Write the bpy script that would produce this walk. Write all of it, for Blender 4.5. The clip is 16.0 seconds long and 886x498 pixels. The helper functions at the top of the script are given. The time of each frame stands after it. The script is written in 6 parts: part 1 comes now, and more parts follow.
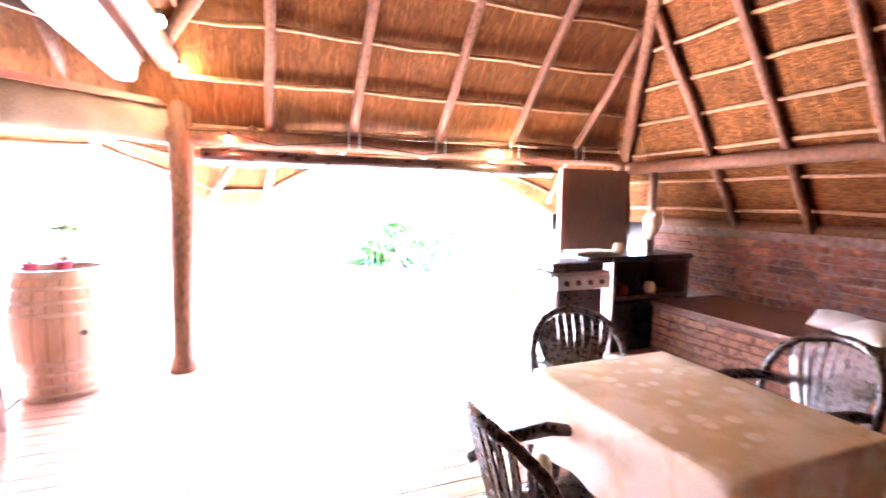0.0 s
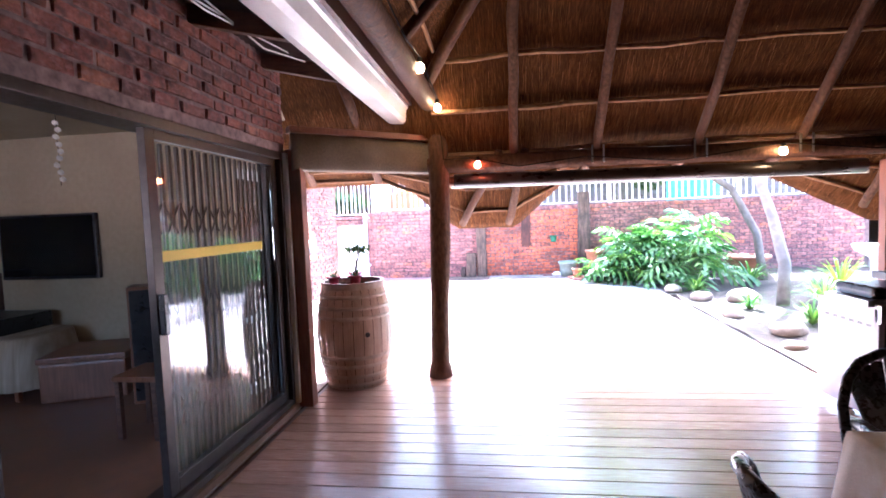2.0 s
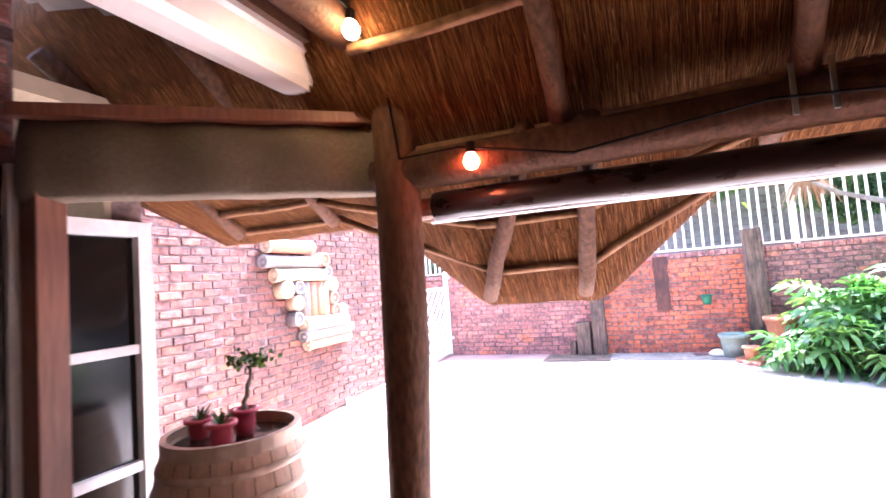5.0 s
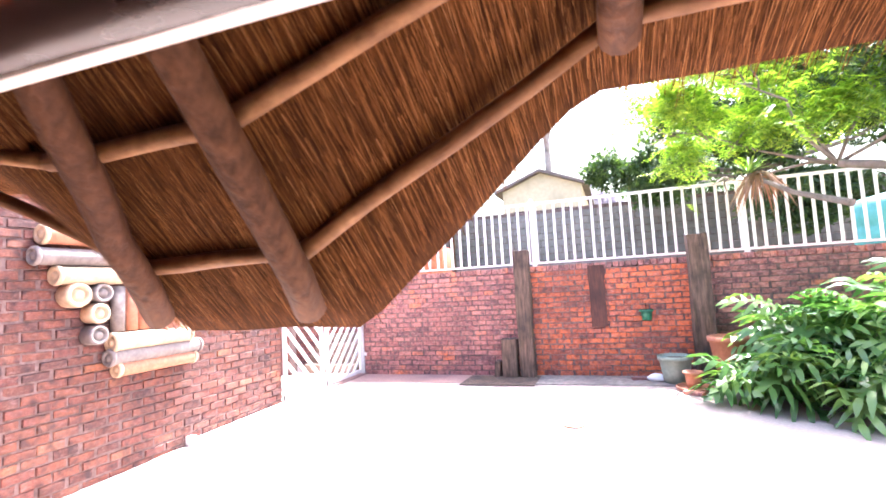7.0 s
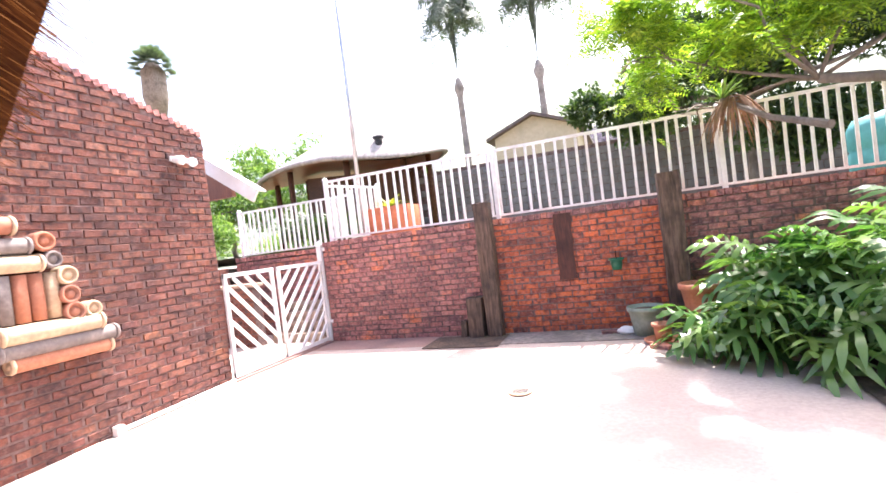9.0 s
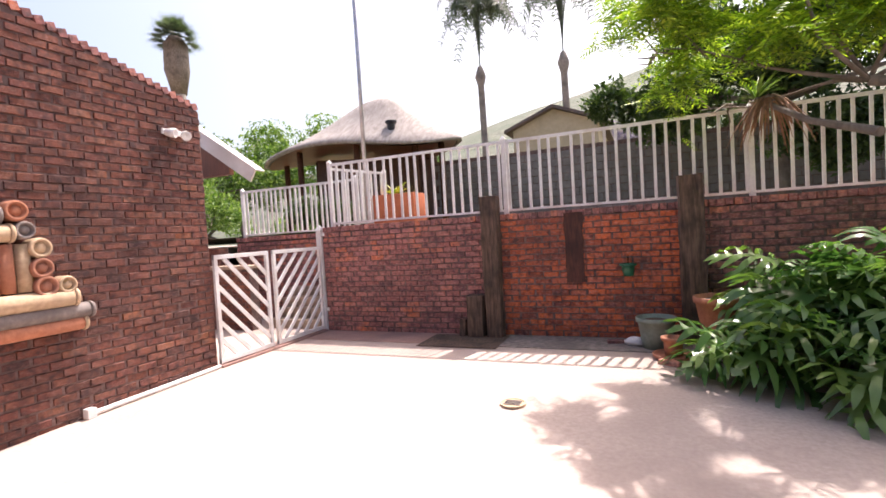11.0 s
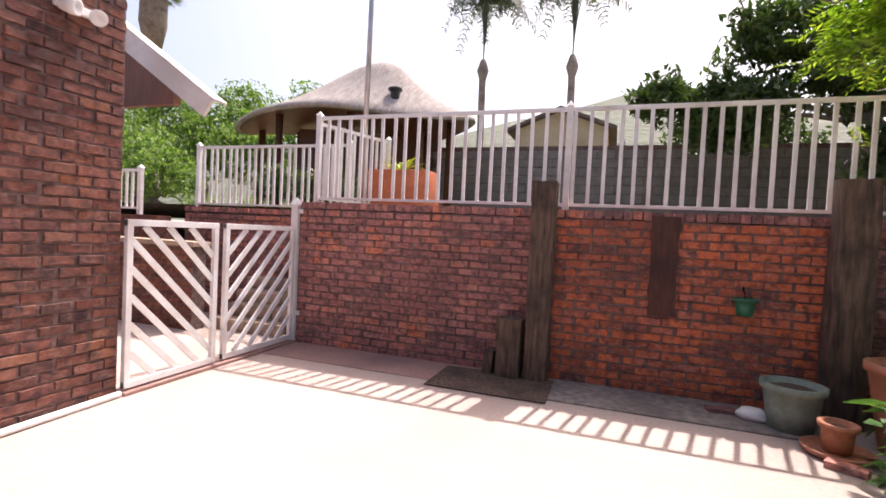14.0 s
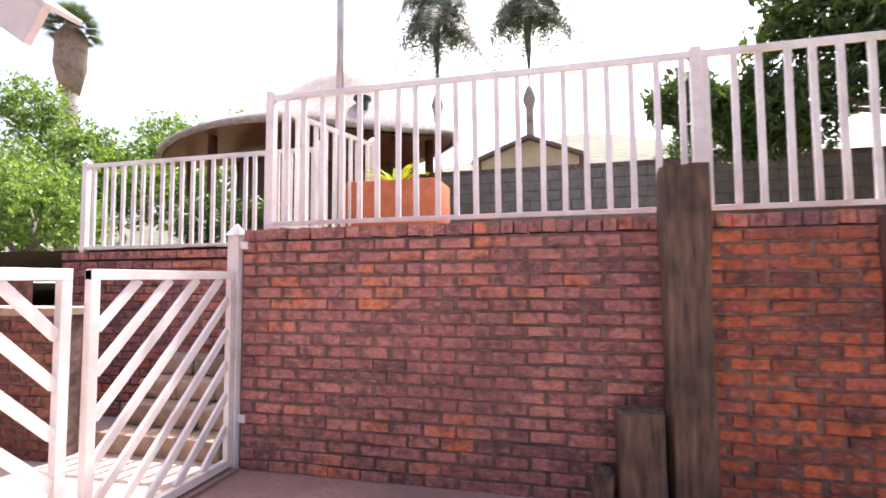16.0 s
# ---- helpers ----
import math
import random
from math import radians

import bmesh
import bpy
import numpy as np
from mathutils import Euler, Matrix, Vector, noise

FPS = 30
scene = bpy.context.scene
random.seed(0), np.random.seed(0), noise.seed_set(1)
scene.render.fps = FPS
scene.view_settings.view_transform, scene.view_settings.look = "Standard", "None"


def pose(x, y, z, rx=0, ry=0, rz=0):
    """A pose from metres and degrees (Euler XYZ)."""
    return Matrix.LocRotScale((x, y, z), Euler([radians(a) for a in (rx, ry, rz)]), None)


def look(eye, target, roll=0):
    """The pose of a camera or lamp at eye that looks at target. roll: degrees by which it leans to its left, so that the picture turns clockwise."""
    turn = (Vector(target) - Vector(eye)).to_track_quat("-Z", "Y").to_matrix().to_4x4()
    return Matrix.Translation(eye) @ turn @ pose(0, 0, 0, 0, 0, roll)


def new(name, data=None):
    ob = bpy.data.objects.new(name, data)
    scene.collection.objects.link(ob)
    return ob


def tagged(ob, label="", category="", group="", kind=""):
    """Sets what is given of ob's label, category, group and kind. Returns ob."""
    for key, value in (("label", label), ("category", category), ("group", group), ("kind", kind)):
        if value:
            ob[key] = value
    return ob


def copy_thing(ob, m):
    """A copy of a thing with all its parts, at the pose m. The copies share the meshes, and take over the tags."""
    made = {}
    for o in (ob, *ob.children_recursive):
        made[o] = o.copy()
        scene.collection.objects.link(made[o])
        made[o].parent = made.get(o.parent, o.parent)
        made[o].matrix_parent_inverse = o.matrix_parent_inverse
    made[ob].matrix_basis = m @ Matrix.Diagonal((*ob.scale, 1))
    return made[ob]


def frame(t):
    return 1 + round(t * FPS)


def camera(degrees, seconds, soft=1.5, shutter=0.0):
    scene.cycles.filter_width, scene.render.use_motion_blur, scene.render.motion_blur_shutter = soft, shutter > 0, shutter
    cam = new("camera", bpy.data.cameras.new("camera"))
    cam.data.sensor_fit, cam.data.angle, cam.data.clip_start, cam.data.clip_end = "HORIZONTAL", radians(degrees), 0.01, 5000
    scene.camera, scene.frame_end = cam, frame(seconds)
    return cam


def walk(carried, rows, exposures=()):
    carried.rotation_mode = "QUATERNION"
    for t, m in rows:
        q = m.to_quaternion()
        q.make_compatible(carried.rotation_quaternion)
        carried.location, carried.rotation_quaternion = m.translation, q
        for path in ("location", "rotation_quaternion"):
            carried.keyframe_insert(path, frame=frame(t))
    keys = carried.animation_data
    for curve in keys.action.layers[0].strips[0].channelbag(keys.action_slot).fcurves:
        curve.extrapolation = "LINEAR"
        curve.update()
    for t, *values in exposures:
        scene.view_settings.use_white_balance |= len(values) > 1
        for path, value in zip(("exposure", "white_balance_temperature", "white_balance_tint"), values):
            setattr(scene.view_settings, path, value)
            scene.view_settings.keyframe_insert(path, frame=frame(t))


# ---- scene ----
cam = camera(85.29, 16.0, soft=1.6, shutter=0.3)
PATH = [
    (0.0, pose(3.391, -11.884, 1.445, 84.04, -0.63, -21.57)),
    (0.5, pose(3.489, -11.848, 1.442, 83.10, -1.80, -5.31)),
    (1.0, pose(3.423, -11.808, 1.436, 82.13, -1.06, 3.15)),
    (1.5, pose(3.465, -11.819, 1.436, 83.05, -0.36, 5.42)),
    (2.0, pose(3.443, -11.796, 1.442, 86.42, 2.18, 7.13)),
    (2.5, pose(3.442, -11.655, 1.449, 90.39, 5.10, 12.79)),
    (3.0, pose(3.375, -11.296, 1.450, 93.70, 6.50, 20.65)),
    (5.5, pose(3.908, -8.511, 1.508, 94.17, 4.18, 23.36)),
    (6.0, pose(3.957, -8.132, 1.540, 95.65, 2.39, 18.75)),
    (6.5, pose(4.050, -7.751, 1.446, 96.75, 2.86, 18.10)),
    (7.0, pose(4.224, -7.485, 1.416, 94.58, 3.19, 19.61)),
    (7.5, pose(4.374, -7.208, 1.438, 92.14, 4.69, 22.11)),
    (8.0, pose(4.530, -6.965, 1.417, 91.16, 7.03, 23.86)),
    (8.5, pose(4.673, -6.859, 1.412, 90.24, 7.08, 22.86)),
    (9.0, pose(4.808, -6.733, 1.443, 89.04, 7.00, 21.14)),
    (11.5, pose(4.825, -6.347, 1.482, 87.62, 1.96, 23.29)),
    (12.0, pose(4.750, -6.377, 1.489, 89.38, -0.66, 22.89)),
    (12.5, pose(4.545, -6.160, 1.485, 91.75, -3.45, 21.21)),
    (13.0, pose(4.225, -5.790, 1.448, 91.73, -4.02, 20.88)),
    (13.5, pose(3.804, -5.290, 1.415, 90.13, -3.88, 19.67)),
    (14.0, pose(3.525, -4.783, 1.378, 88.05, -2.85, 19.43)),
    (14.5, pose(3.258, -4.289, 1.369, 87.10, -1.43, 17.38)),
    (15.0, look((2.841, -3.961, 1.453), (2.494, -1.992, 1.408), 0.6)),
    (15.5, look((2.546, -3.457, 1.383), (2.151, -1.499, 1.486), 0.0)),
    (16.0, look((2.220, -2.984, 1.307), (1.757, -1.043, 1.428), -0.4)),
]
EXPOSURE = [(0.0, 7.5, 5000, 16), (0.4, 6.2, 4900, 15), (0.8, 5.2, 4850, 14), (1.5, 4.35, 4800, 13), (2.4, 4.0, 4850, 13), (3.2, 4.1, 5000, 14), (5.3, 3.7, 5150, 16), (7.0, 3.1, 5700, 16),
            (9.2, 2.1, 6200, 16), (11.3, 0.9, 6650, 19), (14.0, 0.8, 6650, 20), (15.0, 0.85, 6650, 21), (15.5, 1.1, 6600, 21), (16.0, 1.45, 6550, 21)]
walk(cam, PATH, EXPOSURE)

# ---- light ----
world = bpy.data.worlds.new("sky")
scene.world = world
world.use_nodes = True
SUN_TO = Vector((0.12, 0.54, 1.0)).normalized()
wn = world.node_tree.nodes
sky = wn.new("ShaderNodeTexSky")
sky.sky_type = 'NISHITA'
sky.sun_disc = False
sky.sun_elevation = math.asin(SUN_TO.z)
sky.sun_rotation = math.atan2(SUN_TO.x, SUN_TO.y)
sky.dust_density, sky.air_density, sky.ozone_density = 6.0, 1.1, 0.2
world.node_tree.links.new(sky.outputs[0], wn["Background"].inputs[0])
wn["Background"].inputs[1].default_value = 0.15
sun_data = bpy.data.lights.new("sun", 'SUN')
sun_data.energy, sun_data.angle, sun_data.color = 4.2, radians(0.55), (1.0, 0.955, 0.89)
sun = new("sun", sun_data)
sun.matrix_world = look(SUN_TO * 40, (0, 0, 0))

# added fill lamp that brightens the room, at an assumed window out of sight of the walk
room_data = bpy.data.lights.new("room_fill", 'AREA')
room_data.shape, room_data.size, room_data.size_y, room_data.energy = 'RECTANGLE', 1.9, 1.2, 0.4
room_light = new("room_fill", room_data)
room_light.matrix_world = look((-0.05, -12.5, 1.45), (-0.05, -9.0, 1.3))

# ---- materials ----
def mat(name, rough=0.6, metal=0.0):
    m = bpy.data.materials.new(name)
    m.use_nodes = True
    b = m.node_tree.nodes["Principled BSDF"]
    b.inputs["Roughness"].default_value = rough
    b.inputs["Metallic"].default_value = metal
    return m, m.node_tree.nodes, m.node_tree.links, b


def coords(n, l, scale, kind="Object"):
    tc, mp = n.new("ShaderNodeTexCoord"), n.new("ShaderNodeMapping")
    mp.inputs["Scale"].default_value = scale
    l.new(tc.outputs[kind], mp.inputs[0])
    return mp.outputs[0]


def world_coords(n, l, scale):
    g, mp = n.new("ShaderNodeNewGeometry"), n.new("ShaderNodeMapping")
    mp.inputs["Scale"].default_value = scale
    l.new(g.outputs["Position"], mp.inputs[0])
    return mp.outputs[0]


def noise_tex(n, l, vec, scale, detail=4, rough=0.55):
    t = n.new("ShaderNodeTexNoise")
    t.inputs["Scale"].default_value, t.inputs["Detail"].default_value, t.inputs["Roughness"].default_value = scale, detail, rough
    if vec is not None:
        l.new(vec, t.inputs["Vector"])
    return t.outputs["Fac"]


def ramp(n, l, fac, stops):
    r = n.new("ShaderNodeValToRGB")
    el = r.color_ramp.elements
    while len(el) < len(stops):
        el.new(0.5)
    for e, (p, c) in zip(el, stops):
        e.position, e.color = p, (*c, 1)
    l.new(fac, r.inputs[0])
    return r.outputs[0]


def mix(n, l, fac, a, b, mode='MIX'):
    x = n.new("ShaderNodeMixRGB")
    x.blend_type = mode
    for s, v in zip(x.inputs, (fac, a, b)):
        if isinstance(v, (int, float)):
            s.default_value = v
        elif isinstance(v, tuple):
            s.default_value = (*v, 1)
        else:
            l.new(v, s)
    return x.outputs[0]


def bump(n, l, b, height, strength=0.4, dist=0.01):
    k = n.new("ShaderNodeBump")
    k.inputs["Strength"].default_value, k.inputs["Distance"].default_value = strength, dist
    l.new(height, k.inputs["Height"])
    l.new(k.outputs[0], b.inputs["Normal"])


def piece_random(n, l):
    """A random number that differs from piece to piece."""
    o, g, a, f = n.new("ShaderNodeObjectInfo"), n.new("ShaderNodeNewGeometry"), n.new("ShaderNodeMath"), n.new("ShaderNodeMath")
    f.operation = 'FRACT'
    l.new(o.outputs["Random"], a.inputs[0])
    l.new(g.outputs["Random Per Island"], a.inputs[1])
    l.new(a.outputs[0], f.inputs[0])
    return f.outputs[0]


def two_scale(name, c1, c2, s1, s2, rough=0.6, metal=0.0, stretch=(1, 1, 1), bumpy=0.3, dist=0.005, dirt=None, pieces=0.0):
    """A surface whose colour goes from c1 to c2 in fine grain, with broad stains towards dirt."""
    m, n, l, b = mat(name, rough, metal)
    v = world_coords(n, l, stretch)
    fine = noise_tex(n, l, v, s1, 5)
    col = ramp(n, l, fine, [(0.3, c1), (0.7, c2)])
    broad = noise_tex(n, l, world_coords(n, l, (1, 1, 1)), s2, 3)
    d = dirt or tuple(x * 0.6 for x in c1)
    msk = ramp(n, l, broad, [(0.45, (0, 0, 0)), (0.72, (0.75, 0.75, 0.75))])
    col = mix(n, l, msk, col, d)
    if pieces:
        pr = piece_random(n, l)
        col = mix(n, l, 1.0, col, ramp(n, l, pr, [(0, (1 - pieces,) * 3), (1, (1 + pieces * 0.4,) * 3)]), 'MULTIPLY')
    l.new(col, b.inputs["Base Color"])
    rr = n.new("ShaderNodeMapRange")
    rr.inputs["To Min"].default_value, rr.inputs["To Max"].default_value = max(0.05, rough - 0.12), min(1, rough + 0.12)
    l.new(fine, rr.inputs[0])
    l.new(rr.outputs[0], b.inputs["Roughness"])
    if bumpy:
        bump(n, l, b, fine, bumpy, dist)
    return m


def brick_material(name, stops, soot=0.5, gain=1.0):
    """Fired clay: a shade for each brick, drifting in patches along the wall, with scorched and worn faces."""
    m, n, l, b = mat(name, 0.92)
    b.inputs["Specular IOR Level"].default_value = 0.25
    v = world_coords(n, l, (1, 1, 1))
    patch = noise_tex(n, l, v, 2.1, 3)
    drift = n.new("ShaderNodeMath")
    drift.operation = 'MULTIPLY_ADD'
    l.new(piece_random(n, l), drift.inputs[0])
    drift.inputs[1].default_value = 0.62
    l.new(patch, drift.inputs[2])
    shift = n.new("ShaderNodeMath")
    shift.operation = 'SUBTRACT'
    l.new(drift.outputs[0], shift.inputs[0])
    shift.inputs[1].default_value = 0.31
    col = ramp(n, l, shift.outputs[0], stops)
    fine = noise_tex(n, l, v, 60, 6, 0.7)
    blot = noise_tex(n, l, v, 15, 4)
    broad = noise_tex(n, l, world_coords(n, l, (1, 1, 0.45)), 0.9, 4)
    col = mix(n, l, 0.85, col, ramp(n, l, fine, [(0.3, (0.45, 0.42, 0.42)), (0.7, (1.4, 1.34, 1.28))]), 'MULTIPLY')
    face = noise_tex(n, l, world_coords(n, l, (1, 1, 2.4)), 21, 5, 0.65)
    col = mix(n, l, ramp(n, l, face, [(0.5, (0, 0, 0)), (0.7, (0.6,) * 3)]), col, (0.40, 0.25, 0.22))
    col = mix(n, l, ramp(n, l, blot, [(0.48, (0, 0, 0)), (0.68, (0.85,) * 3)]), col, (0.06, 0.042, 0.045))
    col = mix(n, l, ramp(n, l, broad, [(0.42, (0, 0, 0)), (0.75, (soot,) * 3)]), col, (0.05, 0.036, 0.036))
    col = mix(n, l, 1.0, col, (gain * 1.04, gain, gain), 'MULTIPLY')
    l.new(col, b.inputs["Base Color"])
    bump(n, l, b, mix(n, l, 0.5, fine, blot), 1.0, 0.016)
    return m


M_BRICK = brick_material("garden_brick", [(0.0, (0.10, 0.06, 0.062)), (0.2, (0.17, 0.085, 0.08)), (0.4, (0.27, 0.115, 0.10)), (0.58, (0.25, 0.12, 0.115)), (0.75, (0.36, 0.165, 0.135)), (0.9, (0.45, 0.15, 0.075)), (1.0, (0.50, 0.16, 0.065))], 0.4, 1.6)
M_BRICK_RED = brick_material("repaired_brick", [(0.0, (0.12, 0.06, 0.055)), (0.22, (0.24, 0.085, 0.06)), (0.45, (0.42, 0.115, 0.055)), (0.65, (0.55, 0.15, 0.06)), (0.85, (0.38, 0.13, 0.09)), (1.0, (0.62, 0.20, 0.08))], 0.5, 1.3)
M_BRICK_HOUSE = brick_material("house_brick", [(0.0, (0.09, 0.055, 0.058)), (0.22, (0.18, 0.085, 0.072)), (0.45, (0.31, 0.125, 0.085)), (0.65, (0.25, 0.10, 0.085)), (0.82, (0.38, 0.18, 0.12)), (0.94, (0.44, 0.17, 0.08)), (1.0, (0.16, 0.10, 0.10))], 0.5, 0.8)
M_BRICK_PALE = brick_material("bench_brick", [(0.0, (0.30, 0.17, 0.12)), (0.5, (0.42, 0.26, 0.18)), (1.0, (0.36, 0.20, 0.14))], 0.35)
M_STAIN = two_scale("red_stained_plank", (0.045, 0.02, 0.017), (0.13, 0.05, 0.036), 16, 3, 0.85, stretch=(3, 3, 0.4), bumpy=0.8, dirt=(0.03, 0.016, 0.014))
M_MORTAR = two_scale("mortar", (0.09, 0.056, 0.05), (0.26, 0.17, 0.15), 18, 1.6, 0.97, bumpy=0.8, dirt=(0.06, 0.04, 0.038))
M_CONCRETE = two_scale("paving_concrete", (0.41, 0.325, 0.285), (0.52, 0.425, 0.375), 30, 0.55, 0.9, bumpy=0.25, dirt=(0.36, 0.275, 0.24))
M_CONCRETE_GREY = two_scale("worn_grey_concrete", (0.15, 0.125, 0.115), (0.34, 0.29, 0.26), 14, 2.2, 0.9, bumpy=0.4, dirt=(0.12, 0.10, 0.095))
M_CONCRETE_RED = two_scale("red_concrete", (0.30, 0.17, 0.15), (0.40, 0.25, 0.21), 25, 1.1, 0.9, bumpy=0.3, dirt=(0.2, 0.13, 0.12))
M_SOIL = two_scale("soil", (0.05, 0.035, 0.025), (0.11, 0.08, 0.055), 22, 1.5, 0.97, bumpy=0.8, dist=0.02)
M_GRASSY = two_scale("dry_ground", (0.09, 0.085, 0.042), (0.18, 0.145, 0.085), 14, 0.25, 0.97, bumpy=0.8, dist=0.03, dirt=(0.10, 0.13, 0.04))
M_DECK = two_scale("deck_timber", (0.36, 0.20, 0.135), (0.54, 0.33, 0.235), 9, 0.9, 0.22, stretch=(1, 12, 12), bumpy=0.22, dist=0.003, dirt=(0.27, 0.15, 0.11), pieces=0.3)
M_POLE = two_scale("gum_pole", (0.045, 0.019, 0.0095), (0.125, 0.058, 0.028), 22, 1.8, 0.68, stretch=(2, 2, 0.7), bumpy=0.9, dist=0.01, dirt=(0.08, 0.036, 0.022))
M_LATH = two_scale("lath_pole", (0.14, 0.068, 0.03), (0.29, 0.16, 0.075), 20, 2, 0.6, bumpy=0.5, dist=0.004, dirt=(0.14, 0.07, 0.04))
for m in (M_POLE, M_LATH):
    m.node_tree.nodes["Principled BSDF"].inputs["Specular IOR Level"].default_value = 0.15
M_SLEEPER = two_scale("old_sleeper", (0.04, 0.026, 0.02), (0.19, 0.125, 0.088), 16, 4.0, 0.9, stretch=(2, 2, 0.25), bumpy=0.9, dist=0.012, dirt=(0.028, 0.022, 0.02))
M_DARKWOOD = two_scale("dark_timber", (0.06, 0.028, 0.018), (0.15, 0.07, 0.04), 10, 1.5, 0.42, stretch=(1, 6, 6), bumpy=0.3, dirt=(0.05, 0.025, 0.018))
M_JAMB = two_scale("stained_timber", (0.16, 0.055, 0.03), (0.28, 0.11, 0.06), 10, 1.5, 0.45, stretch=(6, 6, 0.5), bumpy=0.3, dirt=(0.1, 0.04, 0.025))
M_WHITE = two_scale("white_enamel", (0.74, 0.73, 0.72), (0.84, 0.83, 0.82), 30, 3, 0.42, bumpy=0.12, dist=0.002, dirt=(0.58, 0.52, 0.48))
M_GUTTER = two_scale("gutter_paint", (0.70, 0.66, 0.62), (0.80, 0.77, 0.74), 12, 1.5, 0.35, bumpy=0.1, dist=0.002, dirt=(0.55, 0.48, 0.42))
M_LACQUER = two_scale("lacquered_head", (0.03, 0.018, 0.013), (0.06, 0.035, 0.025), 12, 3, 0.2, bumpy=0.05)
M_CANVAS = two_scale("khaki_canvas", (0.12, 0.088, 0.055), (0.18, 0.135, 0.088), 60, 1.8, 0.9, bumpy=0.35, dist=0.003, dirt=(0.09, 0.066, 0.044))
M_BLIND = two_scale("rolled_blind", (0.022, 0.013, 0.011), (0.04, 0.025, 0.021), 20, 2, 0.3, stretch=(0.4, 1, 1), bumpy=0.15, dist=0.004, dirt=(0.015, 0.01, 0.009))
M_TERRACOTTA = two_scale("terracotta", (0.36, 0.13, 0.07), (0.50, 0.21, 0.12), 25, 3, 0.8, bumpy=0.25, dirt=(0.28, 0.13, 0.09))
M_CLAY_PALE = two_scale("pale_clay", (0.46, 0.32, 0.20), (0.60, 0.44, 0.29), 25, 5, 0.8, bumpy=0.25, dirt=(0.34, 0.25, 0.17))
M_CLAY_GREY = two_scale("grey_clay", (0.16, 0.13, 0.12), (0.26, 0.22, 0.20), 25, 5, 0.75, bumpy=0.25, dirt=(0.11, 0.09, 0.085))
M_GREEN_POT = two_scale("green_plastic", (0.02, 0.13, 0.07), (0.03, 0.18, 0.10), 25, 5, 0.4, bumpy=0.1)
M_GREY_POT = two_scale("grey_green_plastic", (0.20, 0.25, 0.21), (0.28, 0.33, 0.28), 25, 4, 0.5, bumpy=0.1)
M_OAK = two_scale("barrel_oak", (0.34, 0.20, 0.13), (0.48, 0.31, 0.21), 10, 2.5, 0.55, stretch=(8, 8, 0.6), bumpy=0.3, dist=0.003, dirt=(0.26, 0.15, 0.10))
M_HOOP = two_scale("barrel_hoop", (0.36, 0.24, 0.17), (0.5, 0.36, 0.26), 20, 4, 0.45, 0.2, bumpy=0.15)
M_PLASTIC = two_scale("brown_plastic", (0.022, 0.014, 0.012), (0.035, 0.022, 0.02), 40, 4, 0.28, bumpy=0.06, dist=0.002)
M_BRONZE = two_scale("bronze_aluminium", (0.045, 0.03, 0.024), (0.07, 0.05, 0.04), 30, 4, 0.35, 0.5, bumpy=0.05)
M_TRELLIS = two_scale("trellis_bronze", (0.07, 0.055, 0.045), (0.11, 0.09, 0.075), 30, 4, 0.4, 0.4, bumpy=0.05)
M_STEEL = two_scale("trellis_steel", (0.42, 0.39, 0.36), (0.55, 0.52, 0.48), 30, 4, 0.35, 0.8, bumpy=0.05)
M_BLACK = two_scale("black_enamel", (0.012, 0.011, 0.012), (0.025, 0.022, 0.024), 20, 3, 0.3, bumpy=0.05)
# matte pale lilac: outdoor light on the braai's side, put into the colour
M_LIT_SIDE = two_scale("daylit_lilac_side", (0.50, 0.46, 0.52), (0.58, 0.54, 0.60), 12, 3, 0.4, bumpy=0.04)
M_SILVER = two_scale("silver_sheet", (0.50, 0.48, 0.50), (0.60, 0.58, 0.60), 12, 3, 0.35, 0.75, bumpy=0.05)
M_BONE = two_scale("bone", (0.62, 0.52, 0.38), (0.75, 0.66, 0.5), 20, 6, 0.7, bumpy=0.3)
M_PLASTER = two_scale("room_plaster", (0.40, 0.31, 0.20), (0.46, 0.36, 0.24), 20, 0.8, 0.9, bumpy=0.1, dirt=(0.36, 0.27, 0.17))
M_TILE = two_scale("room_tile", (0.13, 0.06, 0.035), (0.19, 0.095, 0.055), 8, 0.9, 0.4, bumpy=0.1, dirt=(0.10, 0.05, 0.03))
M_CABINET = two_scale("cabinet_veneer", (0.17, 0.065, 0.03), (0.28, 0.12, 0.06), 8, 2, 0.35, stretch=(6, 6, 0.5), bumpy=0.1)
M_STRIPE = two_scale("striped_throw", (0.30, 0.22, 0.14), (0.52, 0.42, 0.30), 9, 2, 0.9, stretch=(3, 0.6, 0.15), bumpy=0.3, dirt=(0.24, 0.17, 0.11))
M_CUSHION = two_scale("pale_cotton", (0.6, 0.55, 0.48), (0.72, 0.67, 0.6), 40, 5, 0.9, bumpy=0.3)
M_RED = two_scale("red_cotton", (0.42, 0.05, 0.035), (0.52, 0.08, 0.05), 40, 5, 0.9, bumpy=0.3)
M_PANEL = two_scale("beige_panel", (0.12, 0.075, 0.048), (0.17, 0.11, 0.072), 14, 1.5, 0.7, stretch=(4, 4, 0.4), bumpy=0.2, dirt=(0.09, 0.055, 0.036))
M_BLOCK = two_scale("grey_block", (0.17, 0.155, 0.15), (0.25, 0.23, 0.22), 8, 0.6, 0.95, bumpy=0.5, dist=0.02, dirt=(0.12, 0.11, 0.105))
M_PLANTER = two_scale("orange_planter", (0.50, 0.13, 0.055), (0.60, 0.19, 0.085), 20, 3, 0.7, bumpy=0.2)
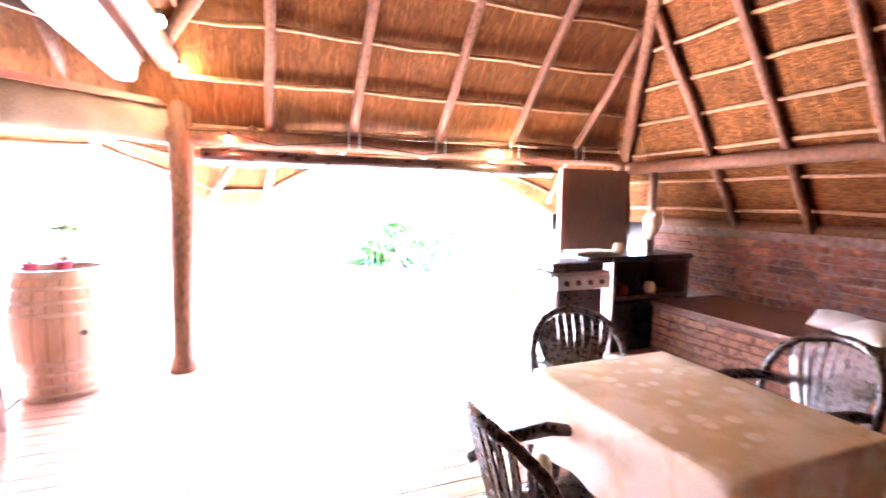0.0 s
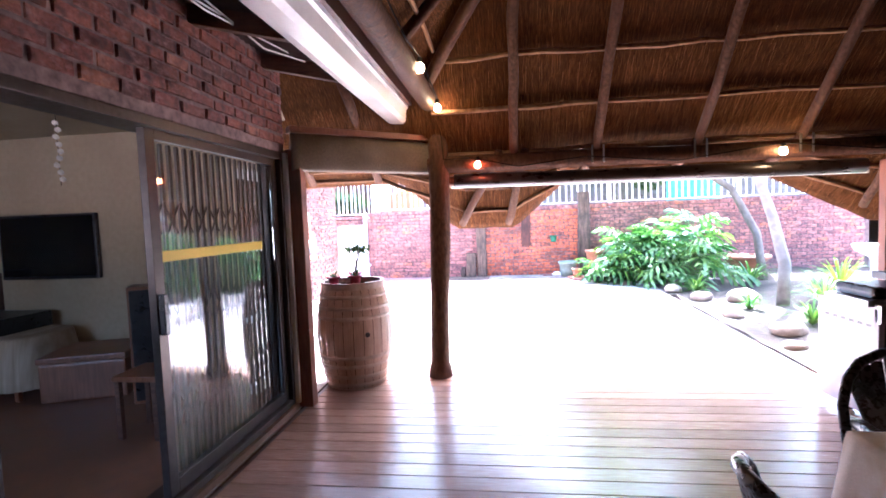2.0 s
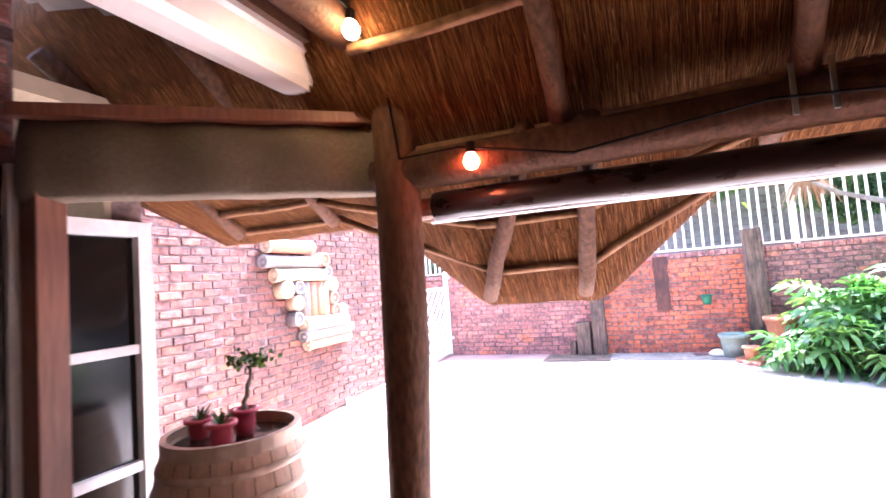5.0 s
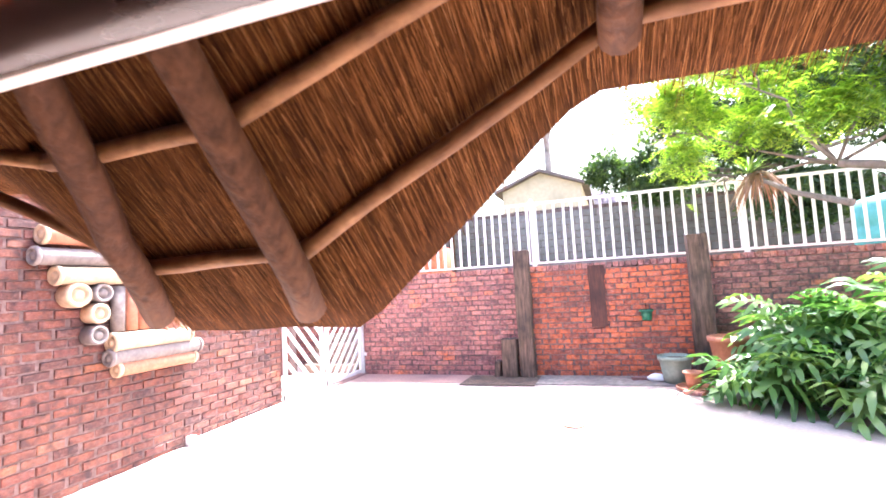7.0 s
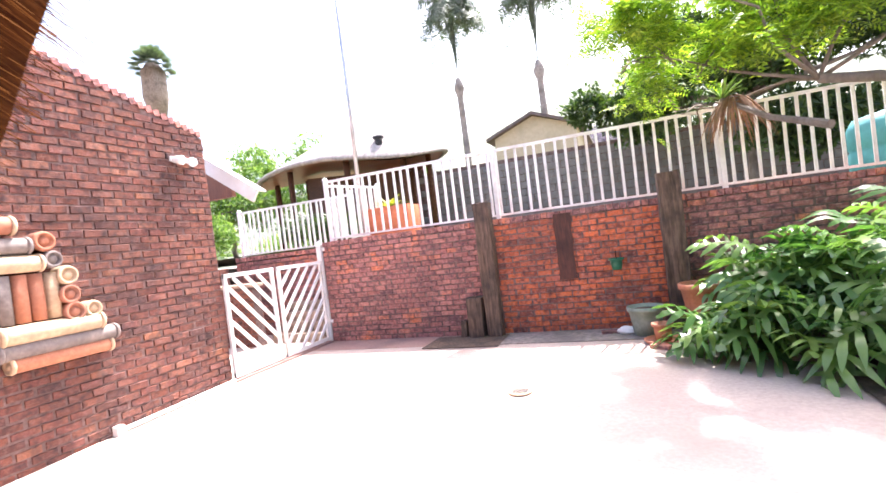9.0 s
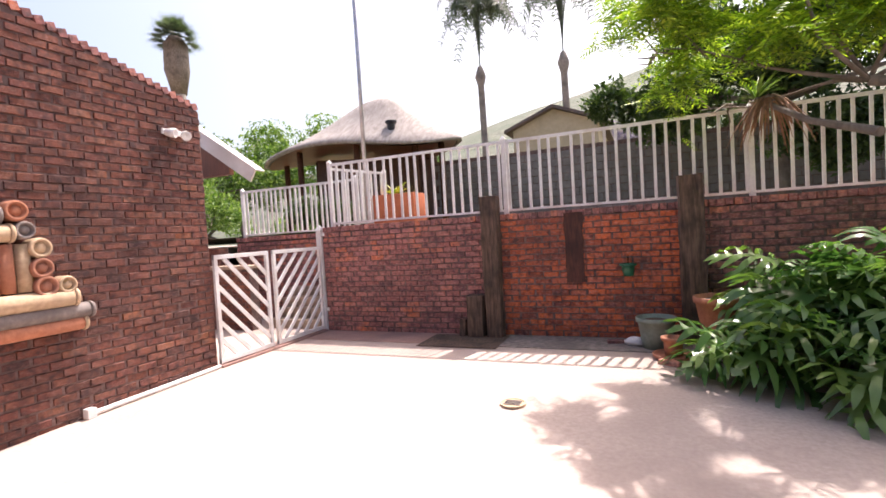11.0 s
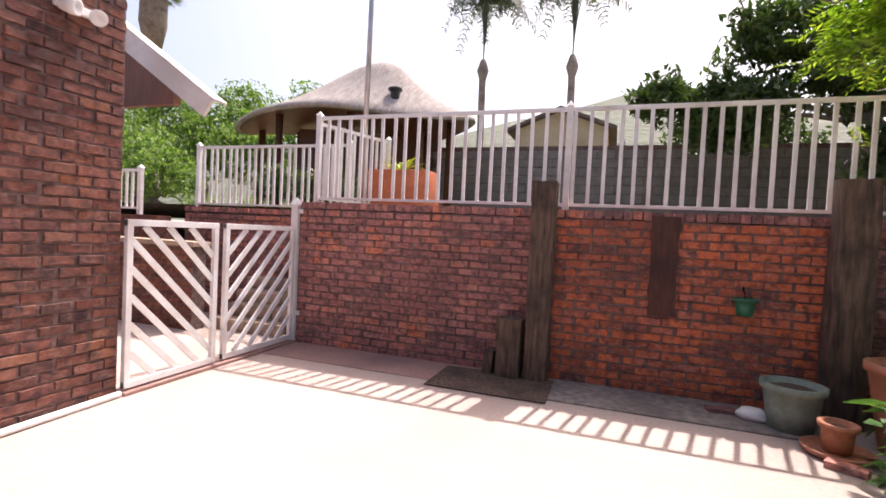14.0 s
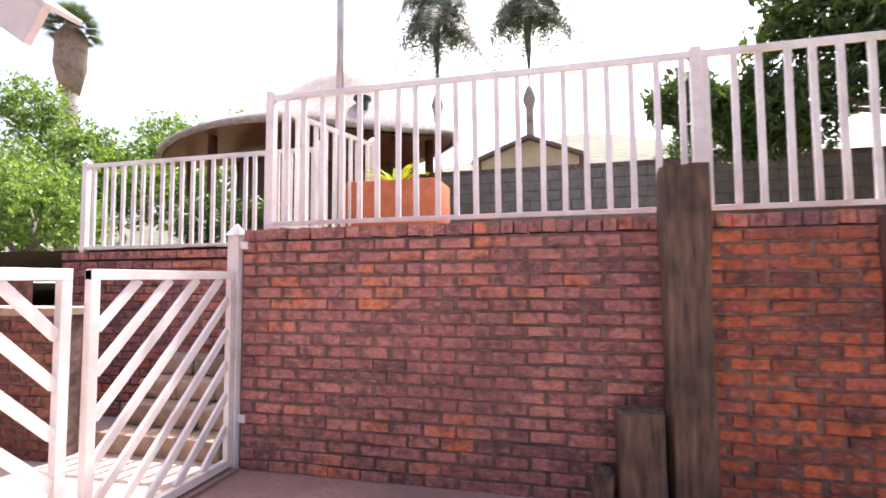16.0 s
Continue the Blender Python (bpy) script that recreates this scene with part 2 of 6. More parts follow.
M_STONE = two_scale("step_stone", (0.33, 0.24, 0.18), (0.48, 0.37, 0.28), 14, 2, 0.9, bumpy=0.7, dist=0.02, dirt=(0.22, 0.16, 0.12), pieces=0.3)
M_TEAL = two_scale("teal_sheet", (0.05, 0.22, 0.24), (0.08, 0.30, 0.32), 12, 2, 0.6, bumpy=0.1)
M_HOUSE_WALL = two_scale("cream_wall", (0.48, 0.40, 0.27), (0.56, 0.47, 0.33), 6, 0.6, 0.9, bumpy=0.2)
M_ROOF_TILE = two_scale("dark_roof", (0.10, 0.075, 0.07), (0.16, 0.12, 0.11), 9, 0.6, 0.8, bumpy=0.5)
M_BARK = two_scale("bark", (0.14, 0.11, 0.085), (0.27, 0.22, 0.18), 14, 2, 0.9, stretch=(1, 1, 0.4), bumpy=0.9, dist=0.02)
M_PALM_BARK = two_scale("palm_bark", (0.22, 0.19, 0.165), (0.34, 0.30, 0.27), 10, 2, 0.9, bumpy=0.6, dist=0.02)


def leaf_material(name, c1, c2, c3, rough=0.45, through_light=0.35):
    m, n, l, b = mat(name, rough)
    pr = piece_random(n, l)
    v = world_coords(n, l, (1, 1, 1))
    col = ramp(n, l, pr, [(0, c1), (0.55, c2), (1, c3)])
    col = mix(n, l, 0.35, col, ramp(n, l, noise_tex(n, l, v, 6, 3), [(0.3, (0.5, 0.55, 0.5)), (0.7, (1.3, 1.25, 1.1))]), 'MULTIPLY')
    l.new(col, b.inputs["Base Color"])
    t, s = n.new("ShaderNodeBsdfTranslucent"), n.new("ShaderNodeMixShader")
    s.inputs[0].default_value = through_light
    l.new(mix(n, l, 1.0, col, (1.3, 1.5, 0.6), 'MULTIPLY'), t.inputs[0])
    l.new(b.outputs[0], s.inputs[1])
    l.new(t.outputs[0], s.inputs[2])
    l.new(s.outputs[0], n["Material Output"].inputs[0])
    return m


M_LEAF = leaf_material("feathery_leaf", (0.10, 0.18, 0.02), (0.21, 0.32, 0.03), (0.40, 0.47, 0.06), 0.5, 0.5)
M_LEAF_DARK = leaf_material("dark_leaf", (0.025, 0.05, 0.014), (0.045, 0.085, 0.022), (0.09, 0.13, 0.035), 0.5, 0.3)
M_LEAF_BUSH = leaf_material("bush_leaf", (0.05, 0.11, 0.025), (0.14, 0.23, 0.055), (0.27, 0.36, 0.12), 0.5, 0.4)
M_LEAF_PHILO = leaf_material("philodendron_leaf", (0.045, 0.11, 0.036), (0.10, 0.20, 0.06), (0.22, 0.33, 0.10), 0.26, 0.3)
M_PALM_LEAF = leaf_material("palm_leaf", (0.045, 0.065, 0.05), (0.075, 0.105, 0.08), (0.13, 0.16, 0.125), 0.5, 0.3)
M_YELLOW_LEAF = leaf_material("yellow_leaf", (0.25, 0.28, 0.03), (0.42, 0.38, 0.04), (0.16, 0.25, 0.04), 0.4, 0.35)
M_STEM = two_scale("leaf_stem", (0.08, 0.14, 0.03), (0.14, 0.2, 0.05), 20, 3, 0.5, bumpy=0.1)


def thatch_material(name, c1, c2, c3):
    m, n, l, b = mat(name, 0.95)
    b.inputs["Specular IOR Level"].default_value = 0.12
    v = world_coords(n, l, (1.0, 0.12, 0.12))
    fine = noise_tex(n, l, v, 120, 4, 0.6)
    mid = noise_tex(n, l, world_coords(n, l, (1, 0.25, 0.25)), 14, 4)
    col = ramp(n, l, fine, [(0.28, c1), (0.5, c2), (0.75, c3)])
    col = mix(n, l, 0.6, col, ramp(n, l, mid, [(0.3, (0.55, 0.5, 0.45)), (0.7, (1.15, 1.1, 1.05))]), 'MULTIPLY')
    l.new(col, b.inputs["Base Color"])
    bump(n, l, b, fine, 0.9, 0.012)
    return m


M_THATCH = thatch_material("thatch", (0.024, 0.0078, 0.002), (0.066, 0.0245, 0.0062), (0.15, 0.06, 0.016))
M_THATCH_OLD = thatch_material("weathered_thatch", (0.26, 0.235, 0.225), (0.40, 0.37, 0.355), (0.54, 0.51, 0.49))
m, n, l, b = mat("straw", 0.85)
b.inputs["Specular IOR Level"].default_value = 0.15
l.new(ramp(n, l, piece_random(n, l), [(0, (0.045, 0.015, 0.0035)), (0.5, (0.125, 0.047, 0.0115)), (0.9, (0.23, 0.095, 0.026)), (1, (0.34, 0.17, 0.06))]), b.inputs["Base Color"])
M_STRAW = m


def lace_material():
    m, n, l, b = mat("lace_cloth", 0.85)
    v = world_coords(n, l, (1, 1, 1))
    flower = n.new("ShaderNodeTexVoronoi")
    flower.inputs["Scale"].default_value = 9
    l.new(v, flower.inputs["Vector"])
    thread = noise_tex(n, l, v, 160, 2)
    big = noise_tex(n, l, v, 5, 3)
    pat = mix(n, l, ramp(n, l, flower.outputs["Distance"], [(0.22, (1, 1, 1)), (0.34, (0, 0, 0))]), (0.66, 0.58, 0.45), (0.88, 0.86, 0.81))
    pat = mix(n, l, ramp(n, l, big, [(0.42, (0, 0, 0)), (0.6, (1, 1, 1))]), (0.84, 0.80, 0.73), pat)
    pat = mix(n, l, 0.4, pat, ramp(n, l, thread, [(0.3, (0.82, 0.80, 0.76)), (0.7, (1.1, 1.1, 1.1))]), 'MULTIPLY')
    l.new(pat, b.inputs["Base Color"])
    bump(n, l, b, thread, 0.5, 0.003)
    return m


M_LACE = lace_material()


def plain(name, c, rough=0.5, metal=0.0, emit=0.0):
    m, n, l, b = mat(name, rough, metal)
    b.inputs["Base Color"].default_value = (*c, 1)
    if emit:
        b.inputs["Emission Color"].default_value = (*c, 1)
        b.inputs["Emission Strength"].default_value = emit
    return m


M_TAPE = plain("yellow_tape", (0.72, 0.50, 0.02), 0.5)
M_BULB_RED = plain("red_bulb", (1.0, 0.16, 0.05), 0.3, 0, 9)
M_BULB_WARM = plain("warm_bulb", (1.0, 0.62, 0.25), 0.3, 0, 12)
M_CABLE = plain("black_cable", (0.008, 0.007, 0.007), 0.95)
M_CABLE.node_tree.nodes["Principled BSDF"].inputs["Specular IOR Level"].default_value = 0.1
M_WIRE = plain("white_wire", (0.6, 0.58, 0.54), 0.5)
M_SCREEN = plain("tv_screen", (0.006, 0.006, 0.007), 0.12)
M_PINK = plain("pink_pot", (0.5, 0.06, 0.09), 0.5)
m, n, l, b = mat("glass", 0.02)
b.inputs["Base Color"].default_value = (0.9, 0.93, 0.92, 1)
b.inputs["Transmission Weight"].default_value = 1.0
b.inputs["IOR"].default_value = 1.45
M_GLASS = m


# ---- building blocks ----
def part(name, bm, material, parent=None, label="", smooth=False):
    """One mesh object from a bmesh, under a thing or part."""
    me = bpy.data.meshes.new(name)
    bmesh.ops.recalc_face_normals(bm, faces=bm.faces)
    bm.to_mesh(me)
    bm.free()
    return mesh_object(name, me, material, parent, label, smooth)


def mesh_object(name, me, material, parent=None, label="", smooth=False):
    if material is not None:
        me.materials.append(material)
    if smooth:
        me.polygons.foreach_set("use_smooth", [True] * len(me.polygons))
    ob = new(name, me)
    if parent is not None:
        ob.parent = parent
    return tagged(ob, label)


def thing(name, label, category, loc=(0, 0, 0), rz=0.0, group="", kind=""):
    e = new(name)
    e.empty_display_size = 0.1
    e.matrix_world = pose(*loc, 0, 0, rz)
    return tagged(e, label, category, group, kind)


def box(bm, lo, hi, bevel=0.0, m=None):
    c, s = (Vector(lo) + Vector(hi)) / 2, Vector(hi) - Vector(lo)
    b2 = bmesh.new()
    bmesh.ops.create_cube(b2, size=1, matrix=Matrix.Translation(c) @ Matrix.Diagonal((*s, 1)))
    if bevel:
        bmesh.ops.bevel(b2, geom=b2.edges[:], offset=bevel, segments=2, affect='EDGES', profile=0.6)
    join(bm, b2, m)
    return bm


def join(bm, other, m=None):
    if m is not None:
        bmesh.ops.transform(other, matrix=m, verts=other.verts)
    idx = {v: bm.verts.new(v.co) for v in other.verts}
    for f in other.faces:
        bm.faces.new([idx[v] for v in f.verts])
    other.free()


def tube(bm, pts, radii, n=9, wob=0.0, rnd=None, caps=True):
    """A pole along pts."""
    pts = [Vector(p) for p in pts]
    if not isinstance(radii, (list, tuple)):
        radii = [radii] * len(pts)
    rings, side = [], None
    for i, p in enumerate(pts):
        d = (pts[min(i + 1, len(pts) - 1)] - pts[max(i - 1, 0)]).normalized()
        if side is None:
            side = d.orthogonal().normalized()
        side = (side - d * side.dot(d)).normalized()
        up = d.cross(side)
        ring = []
        for k in range(n):
            a = 2 * math.pi * k / n
            r = radii[i] * (1 + (rnd.uniform(-wob, wob) if rnd else 0))
            ring.append(bm.verts.new(p + (side * math.cos(a) + up * math.sin(a)) * r))
        rings.append(ring)
    for a, b2 in zip(rings, rings[1:]):
        for k in range(n):
            bm.faces.new((a[k], a[(k + 1) % n], b2[(k + 1) % n], b2[k]))
    if caps:
        bm.faces.new(rings[0][::-1])
        bm.faces.new(rings[-1])
    return bm


def crooked(a, b2, steps, amount, rnd):
    a, b2 = Vector(a), Vector(b2)
    out = []
    for i in range(steps + 1):
        p = a.lerp(b2, i / steps)
        if 0 < i < steps:
            p += Vector((rnd.uniform(-1, 1), rnd.uniform(-1, 1), rnd.uniform(-1, 1))) * amount
        out.append(p)
    return out


def lathe(bm, profile, n=24, loc=(0, 0, 0)):
    """A turned shape from (radius, height) pairs."""
    rings = []
    for r, z in profile:
        rings.append([bm.verts.new((loc[0] + r * math.cos(2 * math.pi * k / n), loc[1] + r * math.sin(2 * math.pi * k / n), loc[2] + z)) for k in range(n)])
    for a, b2 in zip(rings, rings[1:]):
        for k in range(n):
            bm.faces.new((a[k], a[(k + 1) % n], b2[(k + 1) % n], b2[k]))
    bm.faces.new(rings[0][::-1])
    bm.faces.new(rings[-1])
    return bm


def solid(name, boxes, material, label="", category="", bevel=0.0, kind="structure", parent=None):
    bm = bmesh.new()
    for lo, hi in boxes:
        box(bm, lo, hi, bevel)
    ob = part(name, bm, material, parent, label)
    return tagged(ob, label, category, "", kind)


RB = random.Random(7)
BRICK_VERTS = [(-.5, -.5, 0), (.5, -.5, 0), (.5, .5, 0), (-.5, .5, 0), (-.475, -.41, 1), (.465, -.43, 1), (.475, .41, 1), (-.465, .43, 1)]
BRICK_FACES = [(4, 5, 6, 7), (0, 1, 5, 4), (1, 2, 6, 5), (2, 3, 7, 6), (3, 0, 4, 7)]


def piece_mesh(name, sx, sy, sz, material):
    me = bpy.data.meshes.new(name)
    me.from_pydata([(x * sx, y * sy, z * sz) for x, y, z in BRICK_VERTS], [], BRICK_FACES)
    me.materials.append(material)
    return me


def lay_bricks(wall, origin, u, nrm, length, height_at, material, near, holes=(), count=300, start=0.0, z0=0.0, course=0.0785, blen=0.208, proud=0.013, piece="brick"):
    """Stretcher-bond bricks on a wall's face: the nearest as pieces, the rest joined. origin: the foot of the face, u: along it, nrm: out of it."""
    o, u, nrm = Vector(origin), Vector(u), Vector(nrm)
    up = Vector((0, 0, 1))
    cells, row, pitch = [], 0, blen + 0.012
    top = max(height_at(0), height_at(length), height_at(length / 2))
    while z0 + (row + 1) * course <= top + 0.02:
        a = -pitch if row % 2 == 0 else -pitch / 2
        zc = z0 + row * course + course / 2
        while a < length:
            lo, hi = max(a, start), min(a + blen, length)
            a += pitch
            if hi - lo < 0.03:
                continue
            mid = (lo + hi) / 2
            if zc + course / 2 > height_at(mid) + 0.005:
                continue
            bad = False
            for h0, h1, v0, v1 in holes:
                if zc + course * 0.4 > v0 and zc - course * 0.4 < v1 and hi > h0 and lo < h1:
                    if lo < h0 - 0.03 and hi > h0:
                        hi = h0
                    elif hi > h1 + 0.03 and lo < h1:
                        lo = h1
                    else:
                        bad = True
            if bad or hi - lo < 0.03:
                continue
            cells.append((lo, hi, zc))
        row += 1
    full = piece_mesh(piece, blen, course - 0.011, proud, material)
    nv = Vector(near)
    cells.sort(key=lambda c: (o + u * ((c[0] + c[1]) / 2) + up * c[2] - nv).length)
    rot = Matrix((u, up, u.cross(up))).transposed().to_4x4()
    if u.cross(up).dot(nrm) < 0:
        rot = Matrix((-u, up, (-u).cross(up))).transposed().to_4x4()
    vs, fs, made = [], [], 0
    for lo, hi, zc in cells:
        sway = 0.007 * noise.noise(Vector((lo * 0.9, zc * 5, o.x + o.y)))
        c = o + u * ((lo + hi) / 2 + RB.uniform(-.007, .007)) + up * (zc + sway + RB.uniform(-.004, .004)) + nrm * RB.uniform(-0.008, 0.004)
        m4 = Matrix.Translation(c) @ rot @ Matrix.Rotation(RB.uniform(-.017, .017), 4, 'Z') @ Matrix.Rotation(RB.uniform(-.035, .035), 4, 'Y') @ Matrix.Rotation(RB.uniform(-.06, .06), 4, 'X') @ Matrix.Diagonal((RB.uniform(0.9, 1.05), RB.uniform(0.88, 1.08), RB.uniform(0.8, 1.25), 1))
        if made < count and hi - lo > blen - 0.002:
            ob = new(piece, full)
            ob.parent = wall
            ob.matrix_basis = m4
            made += 1
        else:
            k = len(vs)
            for x, y, z in BRICK_VERTS:
                vs.append(m4 @ Vector((x * (hi - lo), y * (course - 0.011), z * proud)))
            fs += [tuple(i + k for i in f) for f in BRICK_FACES]
    if vs:
        me = bpy.data.meshes.new("brickwork")
        me.from_pydata([tuple(v) for v in vs], [], fs)
        tagged(mesh_object("brickwork", me, material, wall), "", "", "", "stuff")


# ---- the ground ----
bm = bmesh.new()
S = 900
DECK_Z = -0.105


def ground_z(y):
    """The yard falls gently towards the deck."""
    return DECK_Z * min(1, max(0, (-2.2 - y) / 4.6))


gx, gy = (-S, 1.70, 8.06, S), (-S, -15.2, -6.885, -6.8, -2.2, S)
gv = [[bm.verts.new((x, y, ground_z(y))) for y in gy] for x in gx]
for i in range(3):
    for j in range(5):
        if (i, j) != (1, 1):
            bm.faces.new((gv[i][j], gv[i + 1][j], gv[i + 1][j + 1], gv[i][j + 1]))
ground = tagged(part("ground", bm, M_CONCRETE), "pale pinkish worn concrete yard paving", "ground", "", "structure")
solid("pavement", [((0.06, -0.62, 0.002), (5.2, -0.0, 0.006))], M_CONCRETE_RED, "weathered red concrete strip along the wall", "pavement")
solid("pavement", [((-3.2, -1.95, 0.001), (-0.06, 0.75, 0.004))], M_CONCRETE, "pale concrete floor of the gate passage", "pavement")
bm = bmesh.new()
box(bm, (2.0, -0.78, 0.006), (3.08, -0.1, 0.016), 0.004)
tagged(part("drain_mat", bm, M_SLEEPER), "dark damp mat lying beside the timber post", "mat")
bm = bmesh.new()
lathe(bm, [(0.11, 0.0), (0.11, 0.012), (0.095, 0.014), (0.09, 0.008), (0.02, 0.008)], 20)
dr = part("drain_cover", bm, M_CLAY_PALE)
dr.location = (3.74, -2.5, 0)
tagged(dr, "small round brass-coloured drain cover in the paving", "drain")
for k in range(4):
    bm = bmesh.new()
    box(bm, (-0.07, -0.045 + k * 0.03 - 0.006, 0.008), (0.07, -0.045 + k * 0.03 + 0.006, 0.015), 0.002)
    part("slot_bar", bm, M_CLAY_GREY, dr)

# garden bed to the side and its edge
bm = bmesh.new()
g = bmesh.ops.create_grid(bm, x_segments=24, y_segments=30, size=0.5, matrix=Matrix.Diagonal((5.2, 7.3, 1, 1)))
for v in bm.verts:
    v.co += Vector((8.85, -3.72, 0.03 + ground_z(v.co.y - 3.72) + 0.07 * noise.noise(v.co * 2.3)))
tagged(part("garden_bed", bm, M_SOIL, smooth=True), "dark soil of the planted garden bed", "soil", "", "structure")
# upper terrace behind the wall
bm = bmesh.new()
for poly in (((0.0, 0.24), (900, 0.24), (900, 70), (-40, 70), (-40, 8), (0, 8)), ((-900, 0.95), (0.0, 0.95), (0, 8), (-40, 8), (-40, 70), (-900, 70))):
    bm.faces.new([bm.verts.new((x, y, 1.62)) for x, y in poly])
tagged(part("terrace", bm, M_GRASSY), "dry raised garden terrace behind the wall", "ground", "", "structure")
def smooth_step(x):
    return min(1, max(0, (x - 10) / 120))


bm = bmesh.new()
bmesh.ops.create_grid(bm, x_segments=80, y_segments=20, size=0.5, matrix=Matrix.Diagonal((700, 300, 1, 1)))
for v in bm.verts:
    d = (v.co.y + 150) / 300
    x = v.co.x
    h = 50 * (1 - math.exp(-((x - 60) / 120) ** 2) * -0.15) * min(1, max(0, d * 1.7)) ** 0.8
    h *= 1.3 * (0.82 + 0.2 * math.tanh((x + 60) / 60) + 0.06 * noise.noise(Vector((x * 0.02, v.co.y * 0.02, 0)))) * (1 - 0.35 * smooth_step(x))
    v.co = Vector((x, v.co.y + 220, 1.3 + h))
tagged(part("backdrop", bm, two_scale("hill_scrub", (0.07, 0.092, 0.058), (0.13, 0.145, 0.10), 0.25, 0.03, 1.0, bumpy=1.0, dist=1.5, dirt=(0.16, 0.15, 0.12)), smooth=True), "hazy green hillside in the distance", "hill", "", "structure")

# ---- deck ----
deck = solid("deck", [((1.70, -15.2, -0.30), (8.06, -6.885, DECK_Z - 0.014))], M_DARKWOOD, "stained timber deck of long boards", "deck")
BW = 0.142
board = bpy.data.meshes.new("board")
board.from_pydata([((1 if x > 0 else -1) * 3.14, (1 if y > 0 else -1) * (BW / 2 - (0.0025 if z == 0 else 0.0055)), z * 0.016) for x, y, z in BRICK_VERTS], [], BRICK_FACES)
board.materials.append(M_DECK)

# ---- garden wall at the back ----
WALL_TOP = 1.665
wall_garden = solid("wall_north", [((0.05, 0.0, 0), (11.5, 0.22, 1.575))], M_MORTAR, "weathered red face-brick garden wall", "wall")
wall_low = solid("wall_steps", [((-2.66, 0.86, 0), (0.05, 1.06, 1.50))], M_MORTAR, "low red brick wall under the white railing", "wall")
wall_west = solid("wall_passage", [((-3.3, -0.2, 0), (-1.35, 0.0, 1.05))], M_MORTAR, "low brick retaining wall behind the gate", "wall")
solid("wall_upper", [((-4.4, 0.22, 0), (-2.46, 0.44, 1.42))], M_BRICK_HOUSE, "low brick wall under the side railing", "wall")
solid("coping_1", [((-3.34, -0.24, 1.05), (-1.31, 0.04, 1.11))], M_STONE, "pale stone coping of the low wall", "coping", 0.01)

# ---- house side wall with the clay display ----
SIDE_TOP = lambda a: 3.09 + 0.28 * a
bm = bmesh.new()
prof = [(-2.15, -0.2), (-2.15, 3.07), (-7.25, 4.50), (-7.25, -0.2)]
vv = [[bm.verts.new((x, y, z)) for y, z in prof] for x in (0.0, -0.22)]
bm.faces.new(vv[0])
bm.faces.new(vv[1][::-1])
for k in range(4):
    bm.faces.new((vv[0][k], vv[0][(k + 1) % 4], vv[1][(k + 1) % 4], vv[1][k]))
wall_side = tagged(part("wall_house_side", bm, M_MORTAR), "tall red face-brick house wall with sloping top", "wall", "", "structure")
solid("wall_house_recess", [((-5.0, -7.36, -0.2), (1.24, -7.2, 2.7))], M_MORTAR, "brick return wall of the house", "wall")
solid("wall_house_end", [((-6, -2.39, 0), (-0.2, -2.17, 2.6))], M_MORTAR, "brick end wall of the house", "wall")

# ---- house wall facing the deck ----
XW = 1.66
wall_deck = solid("wall_house_deck", [((1.44, -15.2, -0.25), (XW, -10.42, 2.78)), ((1.44, -10.42, 2.03), (XW, -8.02, 2.78)), ((1.44, -8.02, 2.03), (XW, -7.98, 2.78))], M_MORTAR, "brown face-brick house wall over the sliding door", "wall")
solid("wall_pavilion_back", [((1.44, -15.4, -0.25), (8.3, -15.2, 3.2))], M_PANEL, "plain closing wall of the pavilion", "wall")
wall_bench = solid("wall_east", [((8.06, -15.2, -0.25), (8.28, -7.15, 1.16))], M_MORTAR, "low brick wall behind the built-in bench", "wall")

# ---- room behind the sliding door ----
solid("floor_room", [((-5.0, -12.6, -0.1), (1.46, -7.36, -0.03)), ((1.46, -10.42, -0.25), (1.69, -8.0, -0.06))], M_TILE, "brown tiled living room floor", "floor")
solid("wall_room_west", [((-5.2, -12.6, 0), (-5.0, -7.2, 2.5))], M_PLASTER, "cream plastered living room wall", "wall")
solid("wall_room_north", [((-5.0, -7.40, 0), (1.2, -7.362, 2.5)), ((1.2, -7.4, 0), (1.24, -7.362, 2.5))], M_PLASTER, "cream plastered living room wall", "wall")
# the opening is assumed, cut for the added fill lamp
solid("wall_room_south", [((-5.0, -12.6, 0), (-1.0, -12.4, 2.5)), ((0.9, -12.6, 0), (1.44, -12.4, 2.5)), ((-1.0, -12.6, 0), (0.9, -12.4, 0.85)), ((-1.0, -12.6, 2.05), (0.9, -12.4, 2.5))], M_PLASTER, "cream plastered living room wall", "wall")
solid("ceiling_room", [((-5.2, -12.6, 2.42), (1.44, -7.3, 2.5))], M_PLASTER, "cream living room ceiling", "ceiling")

# ---- thatched pavilion ----
YB, XL, XR = -7.18, 2.8, 7.62
RT = random.Random(21)


def hem_z(x):
    """Height of the thatch hem: two low flat-bottomed lobes under the corner rafters, raised between and beside them."""
    left = min(1.865, 1.32 + 0.87 * max(0, 2.92 - x, x - 3.57))
    right = min(1.865, 1.26 + 0.5 * max(0, 7.2 - x))
    return min(left, right)


def roof_z(x, y):
    s = y - YB
    if s > 0:
        return min(2.11 - s * (2.17 - hem_z(x)) / 0.88, 1.98 + (7.62 - x) * 1.62)
    return min(2.11 - s * 1.03, 2.66 + (x - XL) * 1.1 if x > XL - 0.2 else 9, 1.98 + (XR - x) * 1.62, 2.2 + (y + 15.4) * 1.03)


